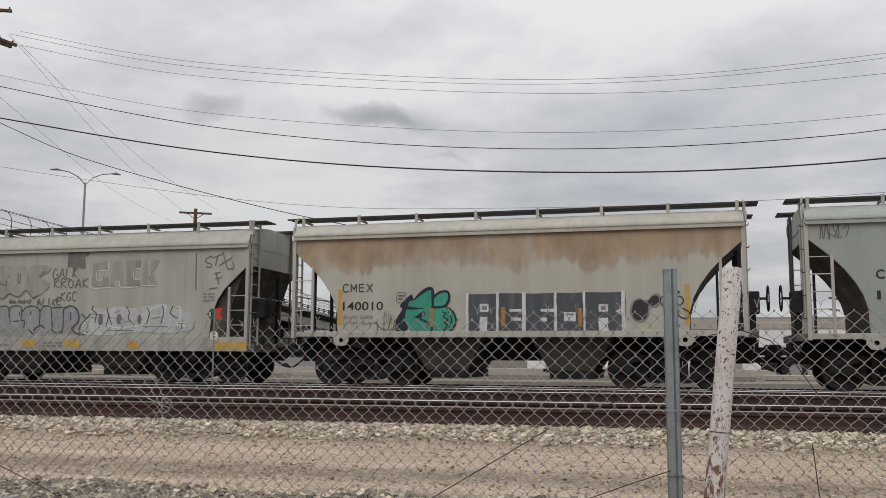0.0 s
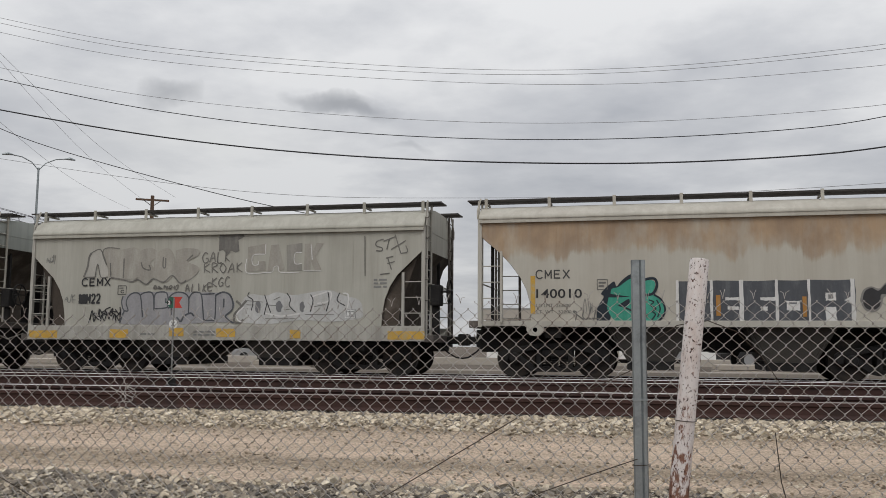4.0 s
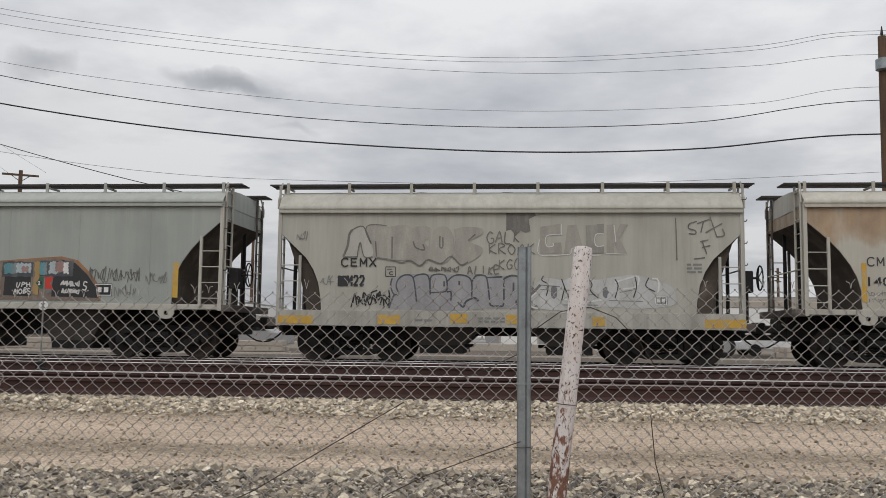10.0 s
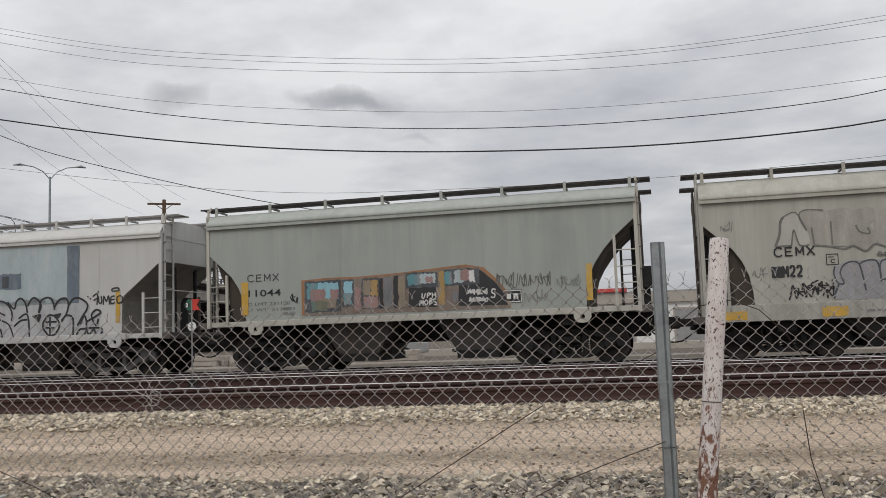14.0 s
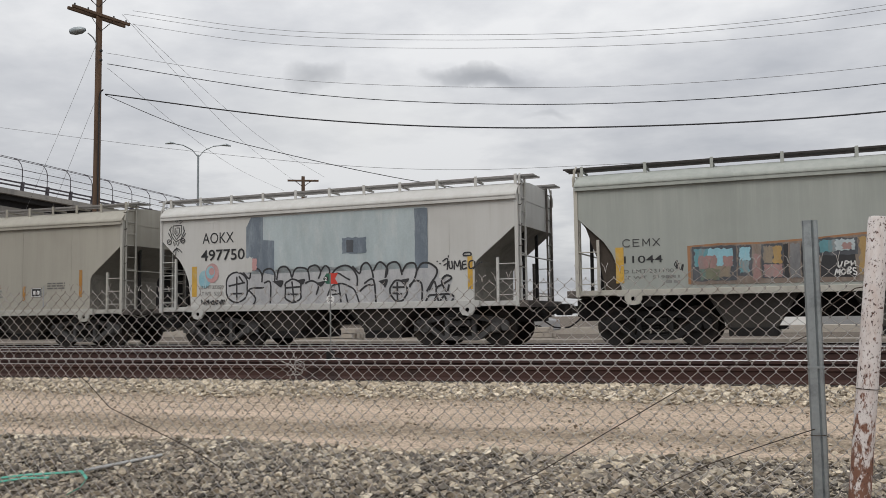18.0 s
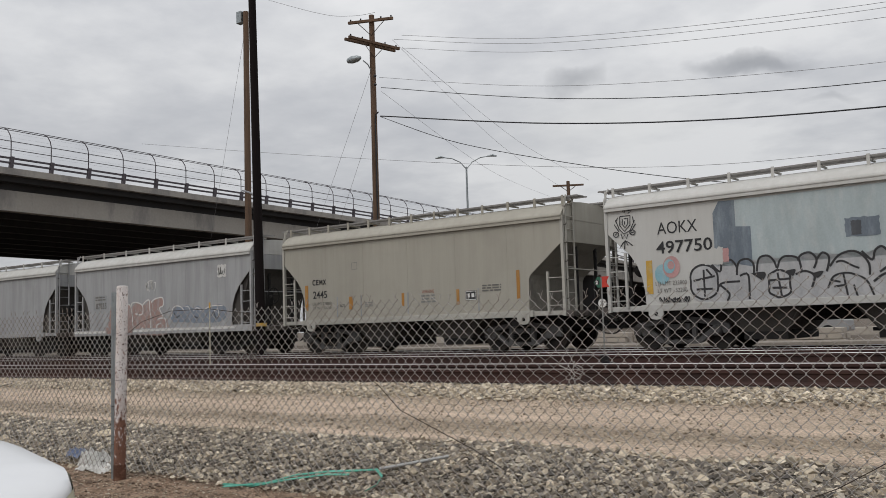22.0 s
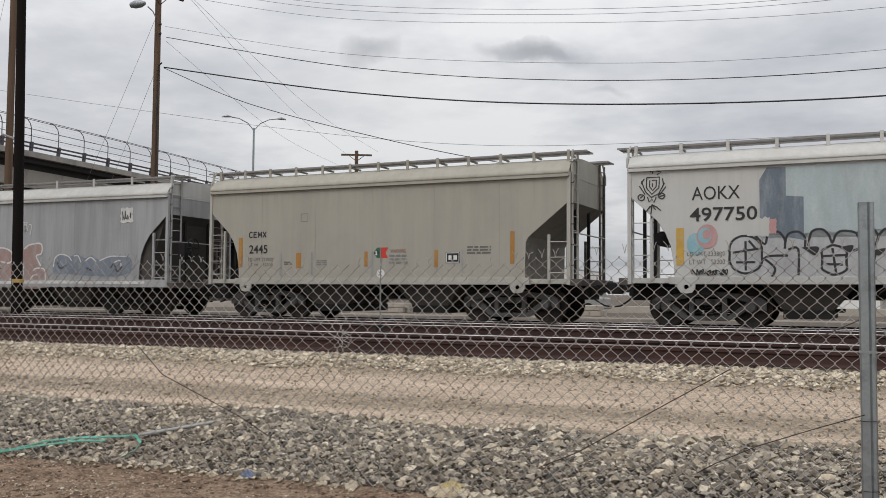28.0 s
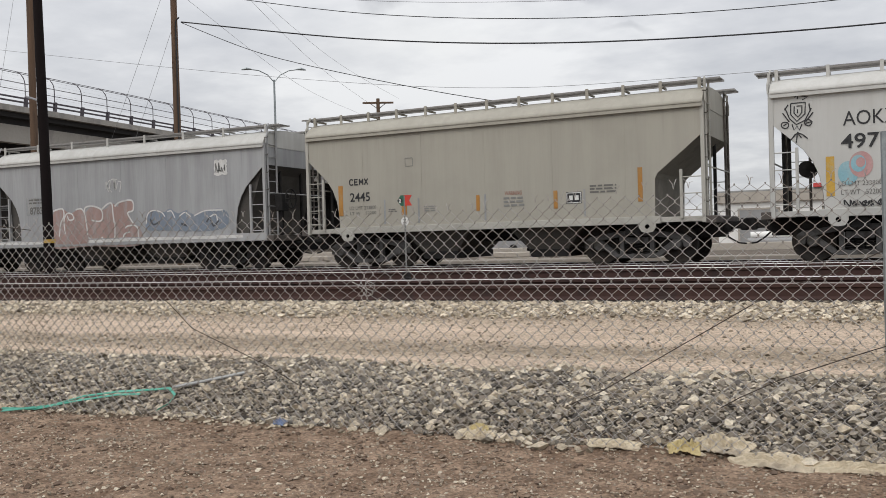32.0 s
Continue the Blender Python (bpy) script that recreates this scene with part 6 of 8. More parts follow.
scribble(c, (2.16, 1.62, 2.34, 1.86), INK, 0.022, 35, 2)
bars(c, (1.96, 1.34, 2.26, 1.56), 2, GREY_MARK, 36)
placard(c, (7.256, 1.408, 7.686, 1.698))
scribble(c, (7.060, 1.719, 7.837, 2.110), SOFT_INK, 0.018, 37, 5)
scribble(c, (7.793, 1.713, 8.376, 2.118), SOFT_INK, 0.018, 38, 4)
scribble(c, (7.732, 1.383, 8.271, 1.716), GREY_MARK, 0.018, 39, 4)
scribble(c, (8.463, 1.679, 8.990, 1.991), GREY_MARK, 0.016, 40, 4)

# pale grey car
c = car_pale
words(c, "AOKX", (1.375, 2.743, 2.375, 3.031), BLACK_PAINT, 1, "", 0.0)
words(c, "497750", (1.332, 2.278, 2.722, 2.576), BLACK_PAINT, 3.4, "", 0.011)
reflector(c, (1.039, 1.334, 1.199, 2.141))
reflector(c, (8.966, 1.347, 9.092, 2.129))
bx0, bz0, bx1, bz1 = 2.768, 1.883, 7.95, 3.516
film(c, "buffed_panel", [(bx0 + 0.02, bz0), (bx1, bz0), (bx1, 3.30), (bx1 - 0.06, 3.37), (bx0 + 0.15, 3.37), (bx0, 3.12)], SKY_BLUE, 1, "pale blue buffed paint panel")
film(c, "buffed_edge", [(bx0, bz0 + 0.15), (bx0 + 0.86, bz0 - 0.05), (bx0 + 0.86, bz0 + 0.85), (bx0 + 0.52, bz0 + 0.88), (bx0 + 0.52, 3.36), (bx0 + 0.15, 3.375), (bx0, 3.12)], SLATE_BLUE, 2, "slate blue paint edge")
patch(c, "buffed_edge", (bx1 - 0.34, bz0, bx1, 3.34), SLATE_BLUE, 2, "slate blue paint edge", 0.006, 43)
patch(c, "painted_window", (5.620, 2.316, 6.293, 2.711), SLATE_BLUE, 3, "slate blue painted rectangle", 0.015, 44)
patch(c, "painted_window", (5.735, 2.350, 5.937, 2.650), SLATE, 4, "", 0.01, 45)
for name, x, z, rx, rz, m, lift, label in (("blue_swirl", 1.45, 1.79, 0.19, 0.24, LIGHT_BLUE, 1, "light blue spray blob"), ("pink_swirl", 1.69, 1.95, 0.22, 0.26, PINK, 2, "pink spray ring"), ("blue_swirl", 1.64, 1.97, 0.14, 0.17, LIGHT_BLUE, 3, ""),
                                         ("pink_swirl", 1.68, 1.99, 0.085, 0.10, PINK, 3.6, "")):
    film(c, name, [(x + rx * math.cos(k * 0.262), z + rz * math.sin(k * 0.262)) for k in range(24)], m, lift, label)
patch(c, "red_patch", (2.959, 1.976, 3.093, 2.290), PINK, 4, "", 0.01, 46)
patch(c, "cream_patch", (2.519, 1.946, 2.973, 2.322), PAINT_D, 2.5, "", 0.03, 47)
words(c, "LD LMT 233800", (1.269, 1.532, 2.060, 1.624), SOFT_INK, 4)
words(c, "LT WT   52200", (1.316, 1.350, 2.057, 1.453), SOFT_INK, 4)
scribble(c, (1.363, 1.106, 2.136, 1.263), INK, 0.025, 55, 6, 12)
box = (2.09, 1.08, 8.56, 2.1)
paint_fill(c, "throw_up_fill", box, [(0.01, 0.53), (0.02, 0.77), (0.05, 0.87), (0.1, 0.84), (0.13, 0.9), (0.17, 0.86), (0.22, 0.91), (0.25, 0.88), (0.29, 0.97), (0.32, 0.88), (0.35, 0.93), (0.39, 0.90), (0.43, 0.94), (0.46, 0.92), (0.49, 0.90), (0.52, 0.88), (0.56, 0.91), (0.6, 0.86), (0.65, 0.95), (0.68, 0.92), (0.72, 0.97), (0.75, 0.92), (0.78, 0.96), (0.81, 0.88), (0.85, 0.91), (0.88, 0.86), (0.91, 0.88), (0.95, 0.73), (0.95, 0.54), (1.0, 0.51), (0.99, 0.27), (1.0, -0.03), (0.77, -0.08), (0.43, -0.05), (0.06, 0.01), (0.02, 0.19)], SILVER_FILL, 1, "silver painted letter block")
paint_lines(c, "throw_up_outline", box, [[(0.06, 0.85), (0.08, 0.82), (0.1, 0.73), (0.11, 0.6), (0.11, 0.45), (0.11, 0.3), (0.1, 0.18), (0.08, 0.1), (0.06, 0.07), (0.04, 0.1), (0.02, 0.19), (0.01, 0.32), (0.01, 0.47), (0.01, 0.62), (0.02, 0.75), (0.04, 0.83), (0.06, 0.85)], [(0.02, 0.5), (0.1, 0.58)], [(0.03, 0.3), (0.09, 0.3)], [(0.06, 0.74), (0.06, 0.13)], [(0.07, 0.75), (0.09, 0.59)]], INK, 0.048, 2)
paint_lines(c, "throw_up_outline", box, [[(0.09, 0.85), (0.12, 0.67), (0.13, 0.88), (0.16, 0.92), (0.18, 0.76), (0.18, 0.57)], [(0.18, 0.64), (0.19, 0.86), (0.22, 0.91), (0.24, 0.79), (0.24, 0.59)], [(0.19, 0.55), (0.22, 0.56), (0.22, 0.03)], [(0.11, 0.32), (0.13, 0.42), (0.19, 0.43)], [(0.12, 0.36), (0.15, 0.17), (0.14, -0.0)]], INK, 0.048, 2.4)
paint_lines(c, "throw_up_outline", box, [[(0.25, 0.62), (0.26, 0.9), (0.29, 0.95), (0.31, 0.83), (0.32, 0.67), (0.33, 0.83), (0.35, 0.91), (0.39, 0.85), (0.4, 0.59)], [(0.32, 0.63), (0.34, 0.6), (0.36, 0.51), (0.36, 0.39), (0.36, 0.26), (0.36, 0.14), (0.34, 0.06), (0.32, 0.04), (0.31, 0.07), (0.29, 0.15), (0.29, 0.27), (0.29, 0.41), (0.29, 0.52), (0.31, 0.6), (0.32, 0.63)], [(0.29, 0.41), (0.36, 0.43)], [(0.3, 0.25), (0.35, 0.24)], [(0.32, 0.57), (0.33, 0.06)]], INK, 0.048, 2.8)
paint_lines(c, "throw_up_outline", box, [[(0.38, 0.51), (0.41, 0.57), (0.44, 0.46), (0.43, 0.22)], [(0.39, 0.79), (0.4, 0.91), (0.43, 0.95), (0.45, 0.8), (0.44, 0.61)], [(0.45, 0.79), (0.47, 0.93), (0.49, 0.82), (0.48, 0.53)], [(0.49, 0.63), (0.52, 0.85), (0.56, 0.92), (0.59, 0.83), (0.61, 0.63), (0.61, 0.41)]], INK, 0.048, 3.2)
paint_lines(c, "throw_up_outline", box, [[(0.48, 0.18), (0.5, 0.42), (0.54, 0.48), (0.57, 0.42), (0.6, 0.3), (0.62, -0.03)], [(0.51, 0.71), (0.53, 0.73), (0.56, 0.62), (0.58, 0.56)], [(0.49, 0.35), (0.52, 0.3)], [(0.5, 0.21), (0.54, 0.24)], [(0.53, 0.48), (0.54, 0.02)], [(0.56, 0.23), (0.57, -0.02)]], INK, 0.042, 3.6)
paint_lines(c, "throw_up_outline", box, [[(0.59, 0.9), (0.62, 0.71), (0.63, 0.89), (0.65, 0.97), (0.67, 0.84), (0.68, 0.59)], [(0.64, 0.46), (0.68, 0.55), (0.69, -0.05)], [(0.62, 0.27), (0.65, 0.41), (0.68, 0.43)], [(0.68, 0.76), (0.7, 0.95), (0.72, 0.94), (0.74, 0.77), (0.73, 0.58)], [(0.73, 0.58), (0.74, 0.88), (0.77, 0.96), (0.79, 0.87), (0.8, 0.64)]], INK, 0.048, 4.0)
paint_lines(c, "throw_up_outline", box, [[(0.78, 0.52), (0.8, 0.49), (0.81, 0.42), (0.82, 0.32), (0.82, 0.2), (0.81, 0.1), (0.8, 0.03), (0.78, 0.01), (0.77, 0.04), (0.76, 0.11), (0.75, 0.21), (0.75, 0.33), (0.76, 0.43), (0.77, 0.5), (0.78, 0.52)], [(0.76, 0.35), (0.81, 0.35)], [(0.76, 0.21), (0.8, 0.19)], [(0.78, 0.48), (0.78, 0.03)], [(0.8, 0.71), (0.82, 0.89), (0.85, 0.91), (0.86, 0.75), (0.85, 0.52), (0.83, 0.38)], [(0.83, 0.34), (0.85, 0.49), (0.88, 0.41), (0.88, -0.06)]], INK, 0.048, 4.4)
paint_lines(c, "throw_up_outline", box, [[(0.86, 0.72), (0.88, 0.89), (0.91, 0.9), (0.94, 0.77), (0.94, 0.62), (0.92, 0.44), (0.9, 0.23)], [(0.91, 0.26), (0.93, 0.47), (0.94, 0.28)], [(0.94, 0.17), (0.94, 0.31), (0.97, 0.41), (1.0, 0.53), (0.98, 0.6), (0.96, 0.46), (0.98, 0.22), (0.99, 0.38)], [(0.91, 0.14), (1.0, 0.15), (0.99, -0.04), (0.9, -0.05), (0.91, 0.14)], [(0.93, -0.01), (0.94, 0.11), (0.95, -0.01), (0.97, 0.12), (0.98, -0.02)]], INK, 0.048, 4.8)
paint_fill(c, "teardrop", box, [(0.23, 0.59), (0.28, 0.6), (0.27, 0.43), (0.25, 0.5)], INK, 5.2, "")
paint_fill(c, "teardrop", box, [(0.35, 0.6), (0.38, 0.62), (0.37, 0.48)], INK, 5.2, "")
paint_fill(c, "teardrop", box, [(0.43, 0.51), (0.47, 0.55), (0.45, 0.41)], INK, 5.2, "")
paint_fill(c, "teardrop", box, [(0.7, 0.51), (0.74, 0.55), (0.73, 0.35), (0.72, 0.42)], INK, 5.2, "")
paint_fill(c, "teardrop", box, [(0.79, 0.52), (0.83, 0.55), (0.81, 0.41)], INK, 5.2, "")
box = (0.17, 2.43, 0.91, 3.51)
paint_lines(c, "crest_tag", box, [[(0.31, 0.79), (0.3, 0.58), (0.46, 0.44), (0.67, 0.57), (0.69, 0.79), (0.31, 0.79)], [(0.4, 0.73), (0.39, 0.6), (0.49, 0.52), (0.59, 0.6), (0.6, 0.73), (0.46, 0.73)], [(0.48, 0.67), (0.48, 0.59)], [(0.41, 0.9), (0.5, 0.94), (0.48, 0.86)], [(0.57, 0.92), (0.75, 0.89), (0.61, 0.84)], [(0.15, 0.72), (0.27, 0.5), (0.44, 0.38), (0.67, 0.45), (0.84, 0.67)], [(0.09, 0.62), (0.26, 0.44)], [(0.88, 0.59), (0.69, 0.42)], [(0.24, 0.77), (0.14, 0.67)], [(0.78, 0.76), (0.81, 0.62)]], INK, 0.025, 2, False)
paint_lines(c, "crest_tag", box, [[(0.15, 0.44), (0.21, 0.43), (0.24, 0.4), (0.24, 0.36), (0.2, 0.33), (0.14, 0.32), (0.08, 0.34), (0.05, 0.37), (0.05, 0.41), (0.09, 0.44), (0.15, 0.44)], [(0.76, 0.46), (0.81, 0.44), (0.85, 0.41), (0.84, 0.38), (0.8, 0.35), (0.75, 0.34), (0.69, 0.36), (0.65, 0.39), (0.66, 0.42), (0.7, 0.45), (0.76, 0.46)], [(0.1, 0.37), (0.19, 0.41)], [(0.68, 0.39), (0.82, 0.41)], [(0.33, 0.39), (0.38, 0.28), (0.46, 0.35), (0.52, 0.27), (0.59, 0.38)], [(0.47, 0.24), (0.43, 0.03)], [(0.28, 0.08), (0.4, 0.19), (0.49, 0.22), (0.6, 0.18), (0.73, 0.1)], [(0.35, 0.14), (0.47, 0.22), (0.57, 0.12)]], INK, 0.025, 2.4, False)
box = (8.16, 1.71, 9.36, 2.21)
paint_lines(c, "graffiti_tag", box, [[(0.14, 0.63), (0.25, 0.75), (0.24, 0.21)], [(0.16, 0.43), (0.25, 0.54)], [(0.28, 0.64), (0.29, 0.32), (0.35, 0.31), (0.34, 0.64)], [(0.27, 0.91), (0.27, 0.8)], [(0.39, 0.2), (0.4, 0.63), (0.46, 0.36), (0.51, 0.65), (0.53, 0.19)], [(0.65, 0.61), (0.57, 0.56), (0.57, 0.24), (0.66, 0.29)], [(0.57, 0.43), (0.65, 0.45)], [(0.8, 0.62), (0.71, 0.55), (0.72, 0.25), (0.82, 0.33), (0.82, 0.59)], [(0.79, 0.22), (0.94, 0.53)], [(0.58, 0.88), (0.61, 0.99), (0.73, 1.0), (0.74, 0.87), (0.58, 0.86)], [(0.02, 0.66), (0.04, 0.61)], [(0.08, 0.5), (0.1, 0.55)], [(0.95, 0.5), (0.98, 0.53)]], INK, 0.035, 2)

# beige car
c = car_beige
stencil(c, "CEMX", (1.329, 2.167, 1.902, 2.320), BLACK_PAINT, 1, 0.22)
words(c, "2445", (1.340, 1.733, 1.948, 1.965), BLACK_PAINT, 1, "", 0.012)
words(c, "LD LMT 233800", (1.316, 1.523, 2.127, 1.615), SOFT_INK)
words(c, "LT W    52200", (1.329, 1.389, 2.125, 1.468), SOFT_INK)
for b in ((0.979, 1.373, 1.116, 2.163), (2.881, 1.339, 3.036, 1.732), (4.974, 1.360, 5.066, 1.739), (6.963, 1.329, 7.062, 1.748), (8.958, 1.401, 9.063, 2.167)):
    reflector(c, b, RUST_BAR)
placard(c, (7.273, 1.426, 7.649, 1.694))
words(c, "WARNING", (5.731, 1.697, 6.173, 1.794), TEXT_RED)
bars(c, (5.698, 1.408, 6.229, 1.670), 3, GREY_MARK, 61)
bars(c, (7.844, 1.633, 8.467, 1.845), 3, SOFT_INK, 62)
bars(c, (2.493, 1.414, 2.743, 1.516), 2, SOFT_INK, 63)
bars(c, (3.528, 1.390, 3.849, 1.548), 3, GREY_MARK, 64)
frame_box(c, (3.019, 2.564, 3.232, 2.768), GREY_MARK)
for u in (2.359, 3.350, 5.186, 7.688):
    patch(c, "weld_scar", (u, 1.12, u + 0.05, 1.75), GREY_FILL, 1)

# silver car
c = car_silver
words(c, "87835", (1.416, 1.833, 2.107, 2.070), SOFT_INK, 1, "", 0.03)
patch(c, "stencil_ground", (1.249, 1.811, 2.150, 2.364), GREY_FILL, 0, "", 0.02, 70)
bars(c, (1.382, 2.150, 2.041, 2.340), 2, SOFT_INK, 71)
patch(c, "white_sticker", (8.613, 2.685, 9.054, 3.111), CHALK, 1, "torn white sticker", 0.02, 74)
scribble(c, (8.649, 2.706, 9.019, 3.061), GREY_MARK, 0.03, 75, 3, 3)
scribble(c, (4.556, 2.378, 5.157, 2.869), CHALK, 0.03, 76, 3)
patch(c, "scraped_stripe", (-0.050, 0.900, 9.550, 0.990), CHALK, 13, "scraped white sill stripe", 0.015, 77)
patch(c, "red_patch", (2.099, 0.874, 3.844, 1.122), ROSE_FILL, 14, "", 0.02, 78)
box = (2.35, 0.8, 5.89, 2.18)
paint_fill(c, "throw_up_fill", box, [(-0.0, 0.67), (0.04, 0.82), (0.12, 0.85), (0.22, 0.74), (0.32, 0.83), (0.39, 0.75), (0.48, 0.89), (0.6, 0.78), (0.69, 0.91), (0.75, 0.83), (0.78, 0.91), (0.91, 0.95), (0.92, 0.74), (0.87, 0.67), (0.94, 0.42), (0.99, 0.35), (0.97, -0.02), (0.43, -0.01), (-0.01, -0.01)], ROSE_FILL, 1, "faded rose letter block")
paint_lines(c, "throw_up_outline", box, [[(0.01, 0.8), (0.07, 0.84), (0.13, 0.84), (0.14, 0.68), (0.1, 0.52), (0.08, 0.22)], [(0.15, 0.28), (0.14, 0.59), (0.18, 0.74), (0.24, 0.71), (0.25, 0.61), (0.2, 0.59), (0.18, 0.69)], [(0.28, 0.81), (0.34, 0.83), (0.38, 0.72), (0.4, 0.45), (0.41, 0.17)], [(0.38, 0.7), (0.39, 0.85), (0.48, 0.87), (0.57, 0.78), (0.58, 0.6), (0.54, 0.53), (0.45, 0.57)]], CHALK, 0.05, 2.2)
paint_lines(c, "throw_up_outline", box, [[(0.57, 0.78), (0.64, 0.9), (0.69, 0.9), (0.7, 0.67), (0.71, 0.49)], [(0.72, 0.84), (0.78, 0.93), (0.91, 0.95), (0.92, 0.74), (0.86, 0.68), (0.92, 0.45)], [(0.72, 0.49), (0.71, 0.05)], [(0.83, 0.36), (0.87, 0.41), (0.96, 0.37), (0.97, 0.03)], [(0.82, 0.02), (0.81, 0.21), (0.88, 0.28)], [(0.41, 0.19), (0.5, 0.09), (0.58, 0.18)], [(0.43, 0.04), (0.56, 0.13)]], CHALK, 0.05, 2.6)
box = (6.0, 0.88, 9.05, 1.78)
paint_fill(c, "throw_up_fill", box, [(0.02, 0.51), (0.05, 0.92), (0.14, 1.01), (0.25, 0.93), (0.32, 1.03), (0.42, 0.87), (0.52, 0.96), (0.6, 0.81), (0.69, 0.87), (0.79, 0.93), (0.91, 0.95), (1.0, 0.79), (0.99, 0.44), (0.84, 0.28), (0.51, 0.28), (0.24, 0.34), (0.06, 0.36)], BLUE_FILL, 1, "dusty blue letter block")
paint_lines(c, "throw_up_outline", box, [[(0.03, 0.58), (0.05, 0.88), (0.12, 1.0), (0.22, 0.93), (0.26, 0.78)], [(0.29, 0.94), (0.34, 0.95), (0.38, 0.73)], [(0.43, 0.76), (0.5, 0.89), (0.57, 0.74)], [(0.61, 0.77), (0.72, 0.9), (0.83, 0.92), (0.94, 0.91)], [(0.79, 0.71), (0.86, 0.78), (0.88, 0.49)]], CHALK, 0.037, 2.2)
paint_lines(c, "throw_up_shade", box, [[(0.08, 0.73), (0.12, 0.54), (0.2, 0.64)], [(0.45, 0.54), (0.52, 0.46)], [(0.75, 0.54), (0.79, 0.68), (0.83, 0.42), (0.89, 0.59)]], SLATE, 0.053, 2.4)

# foremost car
c = car_lead
words(c, "C", (1.302, 2.288, 1.466, 2.479), BLACK_PAINT, 1, "", 0.02)
words(c, "1", (1.304, 1.874, 1.374, 2.050), BLACK_PAINT, 1, "", 0.02)
scribble(c, (0.234, 3.066, 0.800, 3.553), SOFT_INK, 0.02, 81, 3)

# ---- chain-link fence ----


def fence_top(x):
    return 1.555 - 0.10 * math.exp(-((x + 2.6) / 1.6) ** 2) - 0.05 * math.exp(-((x + 5.5) / 1.2) ** 2)


def fence_bulge(x, z):
    """How far the slack fabric stands off its line, and how far it is dragged sideways."""
    low = max(0.0, 0.75 - z)
    return 0.05 * noise.noise((x * 0.5, z * 0.9, 2.0)) - 0.10 * low, 0.012 * noise.noise((x * 1.7, z * 2.0, 8.0))


def make_fence():
    fence = thing("chain_link_fence", "slack galvanised chain-link fence with barbed upper edge", "fence")
    p, r = 0.079, 0.0027
    verts, faces = [], []
    k, x = 0, -13.0
    while x < 4.2:
        top = fence_top(x) + random.uniform(-0.008, 0.008)
        z = 0.11
        pts = []
        i = 0
        while z < top:
            outer = (i + k) % 2
            sx = p * 0.5 * outer + x
            off, drag = fence_bulge(sx, z)
            # a torn patch where the wires are pulled together
            hx, hz = sx + 2.70, z - 0.97
            pull = math.exp(-(hx * hx + hz * hz) / 0.02)
            # at every bend the wire hooks round its neighbour in a short twist
            hook = 0.0022 if outer else -0.0022
            for dz, dy in ((-0.003, 0.003), (0.003, -0.003)):
                pts.append((sx + hook + drag - hx * 0.7 * pull, FENCE_Y + off + (dy if outer else -dy), z + dz - hz * 0.55 * pull))
            z += p * 0.5
            i += 1
        base = len(verts)
        for (px, py, pz) in pts:
            verts += [(px - r, py + r * 0.6, pz), (px + r, py + r * 0.6, pz), (px, py - r * 1.2, pz)]
        for j in range(len(pts) - 1):
            a, b = base + 3 * j, base + 3 * j + 3
            faces += [(a, a + 1, b + 1, b), (a + 1, a + 2, b + 2, b + 1), (a + 2, a, b, b + 2)]
        x += p * 0.5
        k += 1
    fabric = raw_mesh("wire_fabric", verts, faces)
    fabric.shade_smooth()
    tagged(part("wire_fabric", fabric, WIRE_MAT, fence), kind="stuff")
    # barbs: the upper twists
    barbs = Shape()
    x = -13.0
    while x < 4.2:
        z = fence_top(x)
        if random.random() < 0.5:
            x += p
            continue
        for d in (-1, 1):
            barbs.tube([(x, FENCE_Y, z - 0.01), (x + d * 0.006, FENCE_Y, z + 0.02), (x + d * random.uniform(0.012, 0.026), FENCE_Y + random.uniform(-0.01, 0.01), z + random.uniform(0.022, 0.045))], 0.002, 3)
        x += p
    tagged(part("barbed_edge", barbs, WIRE_MAT, fence), kind="stuff")
    # slack wires that have come loose
    part("loose_wire", Shape().tube([(0.28, 4.96, 1.17), (0.36, 4.95, 1.30), (0.50, 4.95, 1.40), (0.66, 4.95, 1.425), (0.80, 4.95, 1.37), (0.92, 4.96, 1.25), (1.02, 4.97, 1.1)], 0.0027, 5), OLD_WIRE, fence)
    part("loose_wire", Shape().tube([(0.28, 4.96, 1.17), (0.05, 4.94, 1.06), (-0.2, 4.94, 0.98)], 0.0027, 5), OLD_WIRE, fence)
    part("loose_wire", Shape().tube([(-0.35, 4.9, 0.90), (-0.75, 4.88, 0.66), (-1.15, 4.86, 0.42), (-1.35, 4.86, 0.33)], 0.0027, 5), OLD_WIRE, fence)
    part("loose_wire", Shape().tube([(0.28, 4.9, 0.70), (0.05, 4.88, 0.62), (-0.22, 4.86, 0.52), (-0.42, 4.86, 0.42), (-0.52, 4.86, 0.36)], 0.0027, 5), OLD_WIRE, fence)
    part("loose_wire", Shape().tube([(0.98, 4.93, 0.85), (1.0, 4.92, 0.6), (1.05, 4.92, 0.4), (1.08, 4.92, 0.2)], 0.0027, 5), OLD_WIRE, fence)
    part("loose_wire", Shape().tube([(-4.35, 4.9, 1.02), (-4.14, 4.88, 0.89), (-3.96, 4.88, 0.73), (-3.68, 4.88, 0.62), (-3.35, 4.88, 0.49), (-3.12, 4.87, 0.38)], 0.0027, 5), OLD_WIRE, fence)
    part("loose_wire", Shape().tube([(-7.15, 4.93, 1.30), (-6.9, 4.93, 1.42), (-6.5, 4.93, 1.50), (-6.0, 4.94, 1.50), (-5.5, 4.95, 1.44)], 0.0027, 5), OLD_WIRE, fence)
